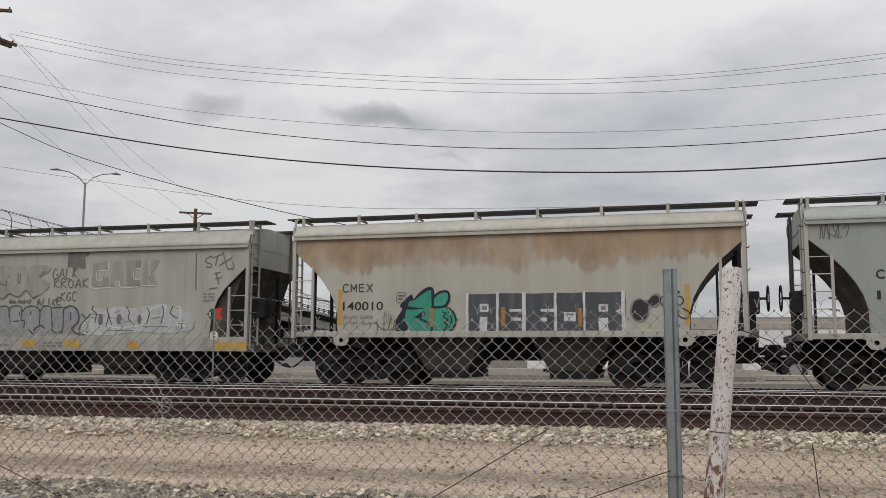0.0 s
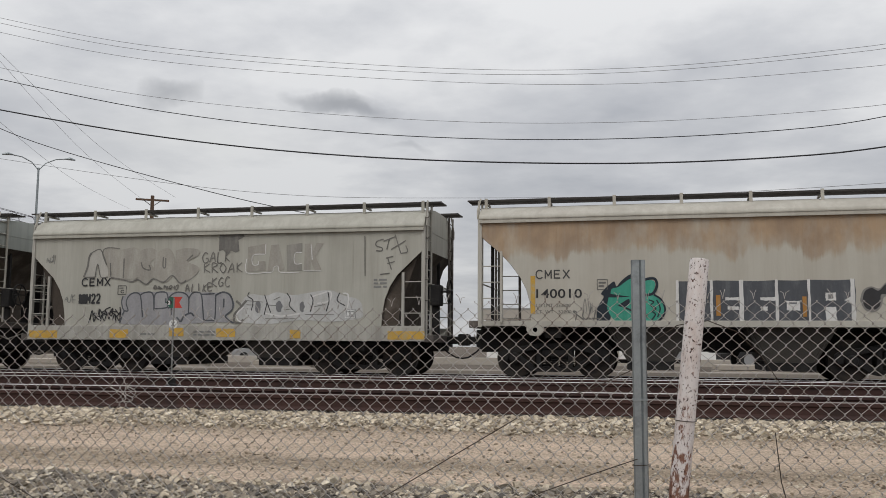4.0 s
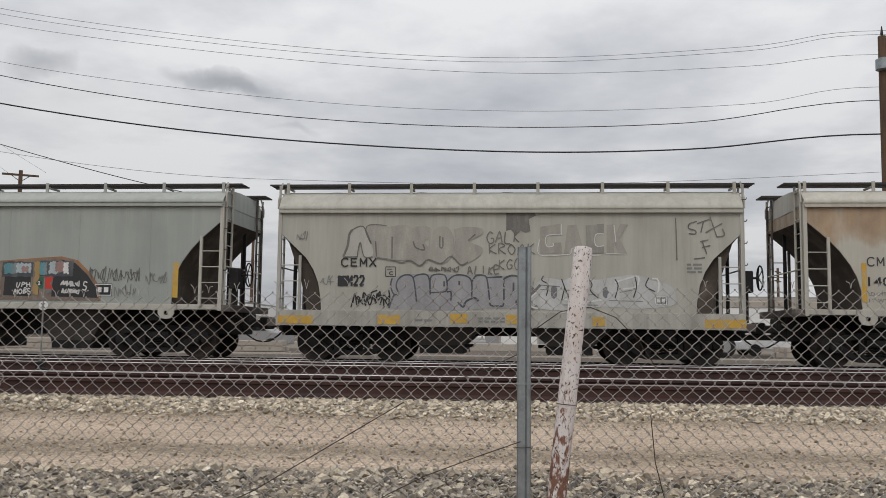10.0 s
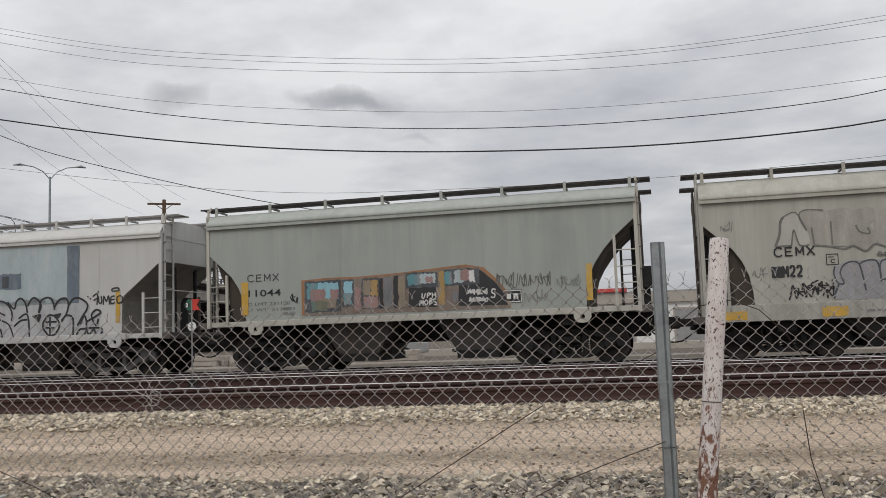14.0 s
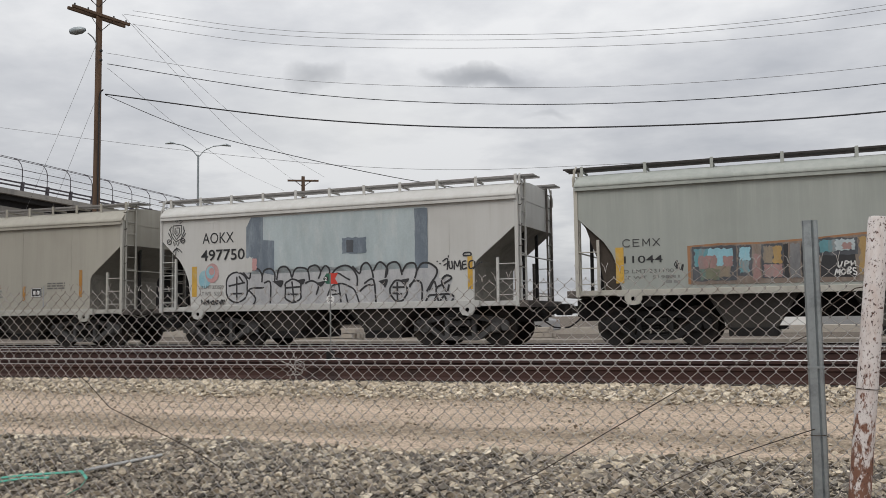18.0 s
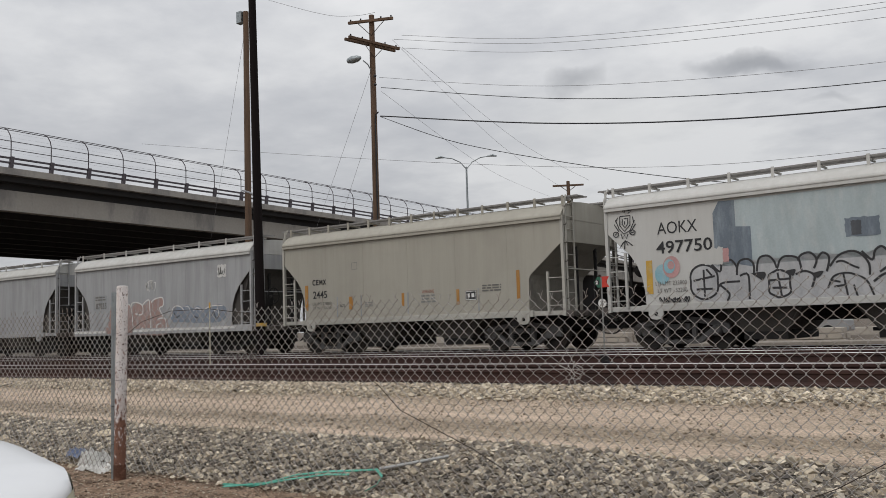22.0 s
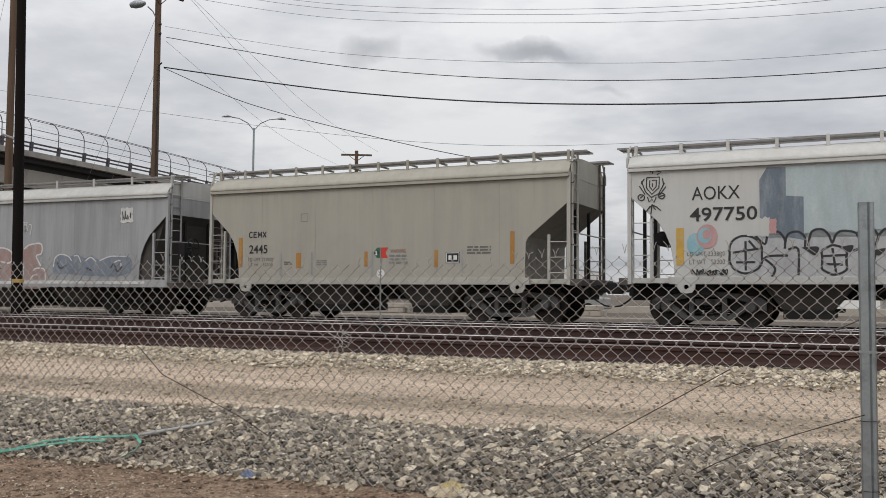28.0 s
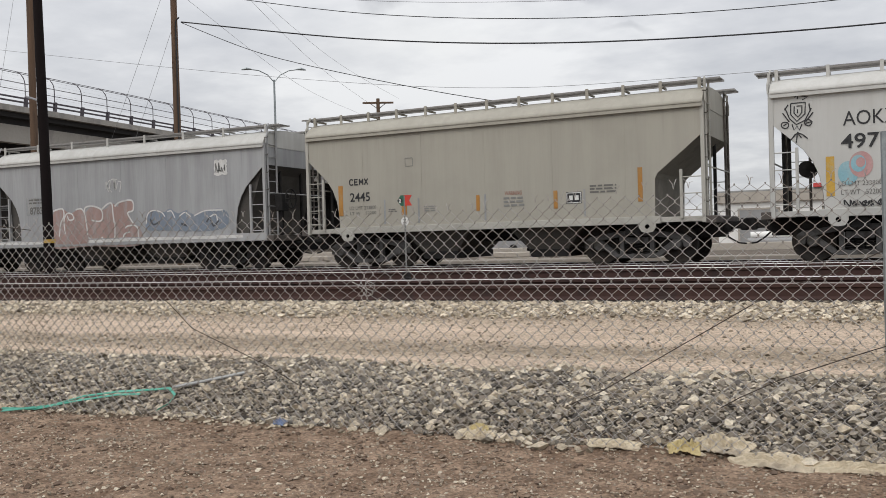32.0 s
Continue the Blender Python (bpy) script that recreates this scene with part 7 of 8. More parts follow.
    part("loose_wire", Shape().tube([(-12.6, 4.9, 0.75), (-11.4, 4.88, 0.62), (-10.2, 4.88, 0.66), (-9.0, 4.9, 0.86)], 0.0027, 5), OLD_WIRE, fence)
    # a broken strand curled up on itself
    for pts in ([(-2.757, 1.028), (-2.687, 0.999), (-2.654, 0.969), (-2.67, 0.948), (-2.713, 0.939)], [(-2.648, 1.054), (-2.661, 1.011), (-2.649, 0.985), (-2.615, 0.973), (-2.611, 0.955), (-2.635, 0.944), (-2.668, 0.948)],
                [(-2.646, 1.034), (-2.60, 1.014), (-2.598, 0.987), (-2.618, 0.969)]):
        part("broken_strand", Shape().tube([(x, FENCE_Y - 0.035, z) for x, z in flowing(pts)], 0.0027, 5), WIRE_MAT, fence)
    return fence


def make_post_pair(x_galv, x_rust, top_g, top_r, lean):
    g = thing("fence_post", "round galvanised steel fence post with wire ties", "fence post", "fence posts")
    rim = [(-0.037, -0.018), (-0.031, -0.027), (0.004, -0.028), (0.010, -0.021), (0.016, -0.028), (0.031, -0.027), (0.037, -0.018), (0.037, 0.022), (-0.037, 0.022)]
    k = len(rim)
    part("channel", Shape().add([(a, b, z) for z in (-0.4, top_g) for a, b in rim], [tuple(range(k)), tuple(range(k, 2 * k))] + [(i, (i + 1) % k, k + (i + 1) % k, k + i) for i in range(k)]), GALV, g, "roll-formed galvanised channel")
    part("band", Shape().box(-0.040, -0.031, 1.0, 0.040, 0.025, 1.012), GALV, g)
    part("tie_wire", Shape().tube([(0.042 * math.cos(a * 0.6), 0.042 * math.sin(a * 0.6), 0.66 + a * 0.001) for a in range(11)], 0.002, 4), OLD_WIRE, g)
    part("tie_wire", Shape().tube([(0.042 * math.cos(a * 0.6), 0.042 * math.sin(a * 0.6), 0.32 + a * 0.001) for a in range(11)], 0.002, 4), OLD_WIRE, g)
    g.matrix_basis = pose(x_galv, FENCE_Y - 0.06, 0.0, 0, 0, 0)
    w = thing("fence_post", "leaning steel post with chipped white paint and rust spots", "fence post", "fence posts")
    body = Shape().turned([(-0.4, 0.052), (0.2, 0.052), (0.7, 0.051), (1.2, 0.0505), (top_r - 0.012, 0.05), (top_r, 0.046), (top_r + 0.004, 0.03)], (0, 0, 0), "z", 20)
    part("pipe", body, POST_PAINT, w, smooth=True)
    part("rust_base", Shape().turned([(-0.1, 0.0535), (0.10, 0.0535), (0.16, 0.0530)], (0, 0, 0), "z", 20), RUST_BASE, w, "rusted foot of the post")
    part("tie_wire", Shape().tube([(0.055 * math.cos(a * 0.6), 0.055 * math.sin(a * 0.6), 0.9 + a * 0.001) for a in range(11)], 0.002, 4), OLD_WIRE, w)
    w.matrix_basis = pose(x_rust, FENCE_Y - 0.09, 0.0, 0, lean, 0)
    return g, w


RUST_BASE = surf("flaking_rust", (0.11, 0.05, 0.032), 0.95, 0.0, 0.35, 10.0, 60.0, 0.5, second=(0.22, 0.12, 0.08), second_scale=12.0)
make_fence()
make_post_pair(0.30, 0.43, 1.75, 1.76, 6.2)
make_post_pair(-7.30, -7.20, 1.70, 1.75, 1.4)

# ---- poles and wires ----


def make_cables(name, label, pts, radius, material, sag_steps=24):
    """A cable through its known points, smoothed."""
    pts = [Vector(p) for p in pts]
    out = []
    for i in range(len(pts) - 1):
        p0, p1, p2, p3 = pts[max(i - 1, 0)], pts[i], pts[i + 1], pts[min(i + 2, len(pts) - 1)]
        for k in range(8):
            t = k / 8
            out.append(0.5 * ((2 * p1) + (p2 - p0) * t + (2 * p0 - 5 * p1 + 4 * p2 - p3) * t * t + (3 * p1 - p0 - 3 * p2 + p3) * t ** 3))
    out.append(pts[-1])
    ob = part(name, Shape().tube(out, radius, 5), material)
    return tagged(ob, label, "cable")


PX1, PY1 = -28.82, 34.5
RX, RY = 15.7, 34.5


def make_pole(name, label, x, y, top, r0, r1, material, lean=(0, 0)):
    p = thing(name, label, "utility pole", at=pose(x, y, 0.2))
    path = [(lean[0] * k / 8, lean[1] * k / 8, -0.6 + (top + 0.4) * k / 8) for k in range(9)]
    part("pole", Shape().tube(path, [r0 + (r1 - r0) * k / 8 for k in range(9)], 12), material, p, smooth=True)
    return p


pole = make_pole("utility_pole", "brown wooden utility pole with crossarms, wires and street lamp", PX1, PY1, 17.35, 0.19, 0.14, WOOD_POLE)
for z, half, turn, planks in ((16.8, 1.2, 22.0, 1), (15.65, 1.62, 78.0, 2)):
    arm = part("crossarm", Shape().box(-half, -0.26, -0.07, half, -0.14, 0.07), WOOD_POLE, pole, "weathered wooden crossarm", 0.01)
    arm.matrix_basis = pose(0, 0, z, 0, 0, turn)
    if planks == 2:
        part("second_plank", Shape().box(-half + 0.05, 0.14, -0.07, half + 0.05, 0.26, 0.07), WOOD_POLE, arm, "", 0.01)
    part("brace", Shape().tube([(-0.75, -0.14, 0), (0, -0.14, -0.75)], 0.02, 4).tube([(0.75, -0.14, 0), (0, -0.14, -0.75)], 0.02, 4), OLD_WIRE, arm)
    for k in (-0.9, -0.45, 0.45, 0.9):
        part("insulator", Shape().turned([(0.06, 0.03), (0.10, 0.05), (0.14, 0.03), (0.17, 0.045), (0.2, 0.02)], (k * half, -0.14, 0), "z", 8), CABLE, arm)
lamp = part("lamp_arm", Shape().tube([(0, -0.1, 14.2), (-0.12, -0.25, 14.55), (-0.3, -0.4, 14.75)], 0.03, 6), GALV, pole)
part("lamp_head", Shape().turned([(-0.45, 0.03), (-0.40, 0.13), (-0.15, 0.19), (0.2, 0.17), (0.42, 0.08), (0.45, 0.02)], (-0.72, -0.6, 14.85), "x", 12), GALV, lamp, "grey cobra-head street lamp", smooth=True)
part("riser_bend", Shape().tube([(0.16, -0.1, 6.0), (0.18, -0.12, 11.6), (0.24, -0.15, 11.9), (0.42, -0.15, 12.02)], 0.035, 6), CABLE, pole)
for z in (13.45, 13.9):
    part("insulator", Shape().turned([(0.0, 0.05), (0.06, 0.08), (0.12, 0.05)], (0.2, -0.15, z), "x", 8), CABLE, pole)

pole2 = make_pole("utility_pole", "bare brown wooden pole with a small box near its head", -38.2, 34.5, 19.75, 0.21, 0.16, WOOD_POLE)
part("junction_box", Shape().box(-0.55, -0.25, 18.9, -0.16, 0.1, 19.6), GALV, pole2, "grey metal box", 0.02)
dark = make_pole("signal_pole", "tall dark tarred pole standing beside the tracks", -20.0, 18.5, 13.0, 0.15, 0.11, DARK_POLE, (-0.25, 0))
part("marker_band", Shape().turned([(1.30, 0.16), (1.40, 0.16)], (0, 0, 0), "z", 12), YELLOW, dark, "yellow marker band")
part("bracket_arm", Shape().tube([(0, 0, 5.1), (-1.0, 0.6, 5.45), (-2.2, 1.3, 5.75)], 0.03, 5), THIN_CABLE, dark)
right = make_pole("utility_pole", "brown wooden utility pole with a drum on its head", RX, RY, 12.9, 0.19, 0.15, WOOD_POLE)
part("transformer_drum", Shape().turned([(11.3, 0.2), (11.35, 0.3), (11.75, 0.3), (11.8, 0.2)], (0, -0.1, 0), "z", 14), GALV, right, smooth=True)
part("bracket", Shape().tube([(0.1, -0.1, 12.2), (0.45, -0.1, 12.9), (0.5, -0.1, 12.5)], 0.05, 6), CABLE, right)
part("insulator", Shape().turned([(12.7, 0.03), (12.8, 0.06), (12.95, 0.04), (13.1, 0.02)], (0.0, 0, 0), "z", 8), CABLE, right)

far = make_pole("utility_pole", "distant wooden pole with one crossarm", -39.3, 75.4, 14.75, 0.22, 0.16, WOOD_POLE)
arm = part("crossarm", Shape().box(-1.45, -0.1, -0.08, 1.45, 0.1, 0.08), WOOD_POLE, far)
arm.matrix_basis = pose(0, 0, 14.15, 0, 0, 28)
part("brace", Shape().tube([(-0.8, 0, 0), (0, 0, -0.6)], 0.03, 4).tube([(0.8, 0, 0), (0, 0, -0.6)], 0.03, 4), OLD_WIRE, arm)

street = thing("street_lamp", "tall grey twin-arm street lamp", "street lamp", at=pose(-42.0, 62.3, 0.2))
part("mast", Shape().tube([(0, 0, -0.5), (0, 0, 14.6)], [0.13, 0.08], 10), GALV, street, smooth=True)
for d in (-1, 1):
    c, s_ = math.cos(radians(34)) * d, math.sin(radians(34)) * d
    arm = part("lamp_arm", Shape().tube([(0, 0, 14.4), (0.5 * c, 0.5 * s_, 15.0), (1.2 * c, 1.2 * s_, 15.35), (1.9 * c, 1.9 * s_, 15.45)], 0.045, 6), GALV, street)
    part("lamp_head", Shape().tube([(1.8 * c, 1.8 * s_, 15.45), (2.2 * c, 2.2 * s_, 15.5), (2.6 * c, 2.6 * s_, 15.42)], [0.05, 0.12, 0.05], 8), GALV, arm)

Z = EYE
WIRES = [
    ("thick black overhead cable strung between poles", 0.030, CABLE, [(-28.4, 10.75), (-18.47, 8.78), (-9.43, 7.6), (0.33, 7.03), (8.19, 7.14), (15.6, 7.77)]),
    ("thin black overhead cable strung between poles", 0.017, CABLE, [(-28.3, 12.2), (-18.5, 9.9), (-9.46, 8.57), (-0.56, 8.0), (8.21, 8.18), (15.6, 9.1)]),
    ("thin grey overhead wire", 0.0095, THIN_CABLE, [(-28.4, 12.74), (-18.5, 10.46), (-7.23, 9.04), (1.64, 8.62), (10.39, 8.92), (15.6, 9.62)]),
    ("thin grey overhead wire", 0.0095, THIN_CABLE, [(-26.9, 13.95), (-18.6, 12.04), (-7.27, 10.66), (1.64, 10.13), (10.42, 10.42), (15.7, 10.9)]),
    ("thin grey overhead wire", 0.0095, THIN_CABLE, [(-27.4, 14.5), (-18.65, 12.44), (-7.28, 11.0), (1.64, 10.58), (10.43, 11.03), (15.7, 11.7)]),
    ("thin grey overhead wire", 0.0095, THIN_CABLE, [(-26.9, 14.6), (-18.6, 12.66), (-7.2, 11.2), (1.64, 10.75), (10.43, 11.2), (15.7, 11.85)]),
]
for label, r, m, pts in WIRES:
    last = pts[-1]
    more = [(x, 34.5, z + Z) for x, z in pts] + [(28, 34.5, last[1] + Z - 0.4), (45, 34.5, last[1] + Z - 0.2)]
    make_cables("overhead_wire", label, more, r, m)
make_cables("overhead_wire", "thin service wire running across behind the poles", [(-50, 36, 14.0), (-36.9, 36, 11.5), (-23.46, 36, 9.1), (-14.0, 36, 7.75), (-6.05, 36, 7.35), (6, 36, 7.35), (24, 36, 8.3)], 0.0095, THIN_CABLE)
make_cables("overhead_wire", "black service cable dropping to a far pole", [(-28.4, 34.5, 12.0), (-24.82, 34.5, 10.4), (-21.9, 34.5, 9.38), (-17.2, 34.5, 8.03), (-13.3, 34.5, 7.03), (-8.5, 34.5, 6.0)], 0.016, CABLE)
for a, b in (((-27.5, 14.5), (-33.0, 62, 12)), ((-26.9, 14.0), (-30.5, 62, 12.2)), ((-28.3, 12.0), (-36.2, 66, 12.0))):
    make_cables("overhead_wire", "thin wires running away to the far poles", [(a[0], 34.5, a[1] + Z), ((a[0] + b[0]) / 2 + 0.2, (34.5 + b[1]) / 2, (a[1] + Z + b[2]) / 2 - 0.9), b], 0.008, THIN_CABLE)
make_cables("overhead_wire", "thin wire between two wooden poles", [(-38.2, 34.5, 21.0), (-36.77, 34.5, 20.2), (-32.2, 34.5, 18.2), (-30.0, 34.5, 17.6), (-28.6, 34.5, 17.45)], 0.010, THIN_CABLE)
for x0, z0, x1, z1 in ((-38.2, 19.0, -48.0, 9.8), (-28.8, 14.8, -38.6, 8.9), (-28.8, 12.1, -37.2, 8.0)):
    make_cables("guy_wire", "thin steel guy wire", [(x0, 34.5, z0), ((x0 + x1) / 2, 37.25, (z0 + z1) / 2 - 1.05), (x1, 40, z1 - 2)], 0.008, THIN_CABLE)


def make_storage_loop():
    """A cable along the fence line with a hanging frame that holds its spare loop."""
    line = make_cables("overhead_wire", "black overhead cable with a looped storage frame", [(-40, 6.0, 7.2), (-24, 6.0, 6.5), (-13.5, 6.0, 6.12), (-11.2, 6.0, 6.02), (-6, 6.0, 6.1), (6, 6.0, 6.6), (30, 6.0, 8.5)], 0.022, CABLE)
    ring = [(-12.02 + 0.75 * u, 6.0, 6.03 + w) for u, w in ((0.0, 0.0), (0.06, 0.10), (0.25, 0.13), (0.6, 0.08), (0.95, 0.02), (1.0, -0.03), (0.85, -0.16), (0.6, -0.22), (0.3, -0.17), (0.08, -0.09), (0.0, 0.0))]
    f = part("storage_loop", Shape().tube(ring, 0.028, 6), CABLE, line, "black looped cable storage frame", smooth=True)
    part("spoke", Shape().tube([ring[2], ring[7]], 0.014, 5), CABLE, f)
    part("spoke", Shape().tube([ring[9], ring[4]], 0.014, 5), CABLE, f)
    part("spoke", Shape().tube([ring[8], ring[3]], 0.014, 5), CABLE, f)
    part("tail", Shape().tube([ring[4], (-11.0, 6.0, 6.04), (-10.8, 6.0, 6.02)], 0.014, 5), CABLE, f)
    for x in (-11.75, -11.05, -10.85):
        part("clamp", Shape().box(x - 0.03, 5.96, 6.0, x + 0.03, 6.04, 6.12), STEEL_DARK, f, bevel=0.008)


make_storage_loop()

# ---- overpass ----


def make_overpass():
    br = thing("road_overpass", "concrete road overpass with curved wire-mesh fence and railing", "bridge")
    X, y0, y1 = -61.6, -30.0, 300.0

    def zz(y):
        return float(np.interp(y, [-30, 30, 70, 120, 190, 231, 300], [13.95, 13.6, 13.08, 11.9, 9.4, 7.1, 2.6]))

    def band(name, xa, xb, lo, hi, mat, label=""):
        s = Shape()
        ys = [y0 + (y1 - y0) * k / 48 for k in range(49)]
        v = []
        for y in ys:
            v += [(xa, y, zz(y) + lo), (xb, y, zz(y) + lo), (xb, y, zz(y) + hi), (xa, y, zz(y) + hi)]
        f = [(4 * i + a, 4 * i + (a + 1) % 4, 4 * i + 4 + (a + 1) % 4, 4 * i + 4 + a) for i in range(48) for a in range(4)] + [(0, 1, 2, 3), (192, 193, 194, 195)]
        return part(name, s.add(v, f), mat, br, label)

    # deck, haunch, inner girders and piers: underside shade painted in as near-black concrete
    band("deck", X - 34, X - 0.3, -0.9, -0.3, SHADED_CONCRETE)
    band("haunch", X - 1.5, X - 1.1, -1.5, -0.9, SHADED_CONCRETE)
    band("curb", X - 0.3, X + 0.22, -0.48, 0.0, CONCRETE, "pale concrete deck edge")
    band("girder", X - 1.7, X - 0.95, -2.9, -1.42, CONCRETE, "pale concrete girder")
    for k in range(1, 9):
        band("girder", X - 1.4 - k * 4, X - 0.8 - k * 4, -2.9, -1.0, SHADED_CONCRETE)
    band("far_curb", X - 34.2, X - 34, -0.75, 0.0, CONCRETE)
    for z in (0.32, 0.66):
        band("handrail", X - 0.02, X + 0.10, z, z + 0.13, BRIDGE_STEEL)
    n = 110
    for k in range(n):
        y = 30.4 + (k - 12) * 3.05
        if y > y1 - 4:
            break
        z = zz(y)
        part("fence_post", Shape().tube([(X + 0.05, y, z), (X + 0.05, y, z + 2.0), (X - 0.08, y, z + 2.4), (X - 0.45, y, z + 2.85), (X - 1.0, y, z + 3.1)], 0.04, 5), BRIDGE_STEEL, br)
        part("rail_post", Shape().add([(X + dx, y + dy + (0.10 if dz > 0.5 else 0.0), z + dz) for dx in (-0.1, 0.16) for dy in (-0.13, 0.13) for dz in (0.0, 0.85)], [(0, 1, 3, 2), (4, 6, 7, 5), (0, 4, 5, 1), (2, 3, 7, 6), (0, 2, 6, 4), (1, 5, 7, 3)]), BRIDGE_STEEL, br, bevel=0.02)
    for dx, h in ((0.05, 1.35), (0.05, 1.95), (-0.45, 2.85), (-1.0, 3.1)):
        s = Shape()
        s.tube([(X + dx, y, zz(y) + h) for y in [y0 + (y1 - y0) * k / 60 for k in range(61)]], 0.028, 4)
        part("fence_rail", s, BRIDGE_STEEL, br)
    # thin mesh strands
    for k in range(1, 11, 2):
        s = Shape()
        h = 0.95 + k * 0.19
        dx = 0.05 if h < 2.0 else 0.05 - (h - 2.0) * 0.75
        s.tube([(X + dx, y, zz(y) + h) for y in [y0 + (y1 - y0) * q / 60 for q in range(61)]], 0.004, 3)
        part("mesh_strand", s, GALV, br)
    for y in (-12.0, 128.0, 165.0, 202.0, 239.0):
        part("pier", Shape().box(X - 33, y - 0.6, -0.2, X - 1.0, y + 0.6, zz(y) - 2.9), SHADED_CONCRETE, br, bevel=0.05)
    part("abutment", Shape().box(X - 33, 262, -0.2, X - 0.2, 300, zz(300) - 1.0), CONCRETE, br)
    return br


make_overpass()


# ---- trackside things ----


def make_switch_stand():
    st = thing("switch_stand", "switch stand with red and green arrow target and white disc", "switch stand", at=pose(-6.84, 14.1, 0.44))
    part("base", Shape().box(-0.2, -0.2, -0.05, 0.2, 0.2, 0.03).box(-0.06, -0.06, 0.03, 0.06, 0.06, 0.30), STEEL_DARK, st, bevel=0.015)
    part("mast", Shape().tube([(0, 0, 0.3), (0, 0, 1.62)], 0.014, 8), GREY_MARK, st)
    part("throw_lever", Shape().tube([(0.05, -0.1, 0.2), (0.35, -0.2, 0.15), (0.55, -0.25, 0.1)], 0.018, 6), STEEL_DARK, st)
    part("red_target", Shape().prism([(-0.01, 1.45), (0.145, 1.45), (0.09, 1.54), (0.145, 1.635), (-0.01, 1.635)], -0.004, 0.004), RED_SIGN, st, "red swallow-tailed target")
    tip = part("green_target", Shape().prism([(-0.14, 1.54), (-0.07, 1.45), (-0.012, 1.45), (-0.012, 1.635), (-0.07, 1.635)], -0.004, 0.004), GREEN_SIGN, st, "dark green pointed target")
    part("numeral_ground", Shape().turned([(-0.007, 0.045), (-0.005, 0.045)], (-0.08, 0, 1.54), "y", 14), BLACK_PAINT, tip)
    me = text_mesh("2", 0.085, 0.0, 0, 0.004)
    n = part("numeral", me, WHITE_PAINT, tip)
    n.location = (-0.105, -0.0095, 1.51)
    disc = part("disc", Shape().turned([(-0.006, 0.075), (0.006, 0.075)], (0, 0, 1.18), "y", 20), WHITE_PAINT, st, "round white marker disc")
    me = text_mesh("X", 0.12, 0.0, 0, 0.0)
    n = part("mark", me, SOFT_INK, disc)
    n.location = (-0.045, -0.0095, 1.14)
    return st


make_switch_stand()
stake = thing("marker_stake", "thin pale yellow trackside marker stake", "stake", at=pose(-16.9, 14.0, 0.42))
part("stake", Shape().box(-0.016, -0.008, -0.1, 0.016, 0.008, 1.63), surf("faded_yellow_stake", (0.46, 0.44, 0.34), 0.7), stake, bevel=0.004)
part("cap", Shape().box(-0.018, -0.010, 1.5, 0.018, 0.010, 1.635), YELLOW, stake)

# ---- litter along the fence ----
SHEET_MAT = surf("weathered_paper", (0.62, 0.53, 0.39), 0.9, 0.0, 0.25, 9.0, 50.0, 0.6, second=(0.34, 0.28, 0.21), second_scale=5.0)
YELLOW_SHEET = surf("yellowed_paper", (0.56, 0.46, 0.24), 0.9, 0.0, 0.15, 6.0, 50.0, 0.4)
CLEAR_SHEET = surf("dusty_plastic", (0.56, 0.475, 0.345), 0.6, 0.0, 0.25, 9.0, 50.0, 0.5, second=(0.30, 0.26, 0.21))
BAG_MAT = surf("crumpled_white_plastic", (0.70, 0.69, 0.66), 0.45, 0.0, 0.25, 14.0, 60.0, 0.5, second=(0.42, 0.41, 0.38))
STRAP_MAT = surf("green_plastic_strap", (0.075, 0.34, 0.25), 0.5, 0.0, 0.2, 6.0, 50.0, 0.1, second=(0.14, 0.42, 0.33))
BLUE_BIT = surf("blue_plastic", (0.20, 0.25, 0.38), 0.5, 0.0, 0.2, 6.0, 50.0, 0.1)
GREY_BOARD = surf("grey_weathered_board", (0.33, 0.33, 0.32), 0.9, 0.0, 0.2, 3.0, 30.0, 0.3, (1, 6, 1))


def crumple(label, x, y, z, w, d, h, material, seed, name="crumpled_sheet", turn=0.0):
    n, m = 26, 14
    top, under = [], []
    for j in range(m + 1):
        for i in range(n + 1):
            u, v = i / n * 2 - 1, j / m * 2 - 1
            edge = 1 - 0.25 * noise.noise((u * 1.3, v * 1.3, seed))
            rise = max(0.0, 1 - (u * u + v * v) * 0.55)
            fold = noise.noise((u * 2.6, v * 2.2, seed + 3.0)) + 0.8 * noise.noise((u * 6, v * 5, seed + 5.0)) + 0.5 * noise.noise((u * 12, v * 9, seed + 8.0))
            top.append((u * w / 2 * edge, v * d / 2 * edge, h * rise * (0.55 + 0.6 * fold) + 0.012))
            under.append((top[-1][0], top[-1][1], top[-1][2] - 0.004))
    k = len(top)
    f = []
    for j in range(m):
        for i in range(n):
            a = j * (n + 1) + i
            f += [(a, a + 1, a + n + 2, a + n + 1), (k + a, k + a + n + 1, k + a + n + 2, k + a + 1)]
    rim = [i for i in range(n + 1)] + [(j * (n + 1) + n) for j in range(1, m + 1)] + [m * (n + 1) + i for i in range(n - 1, -1, -1)] + [j * (n + 1) for j in range(m - 1, 0, -1)]
    f += [(rim[i], rim[(i + 1) % len(rim)], k + rim[(i + 1) % len(rim)], k + rim[i]) for i in range(len(rim))]
    ob = part(name, Shape().add(top + under, f), material)
    ob.matrix_basis = pose(x, y, z, 14, 0, turn)
    return tagged(ob, label, "litter", "litter along the fence")


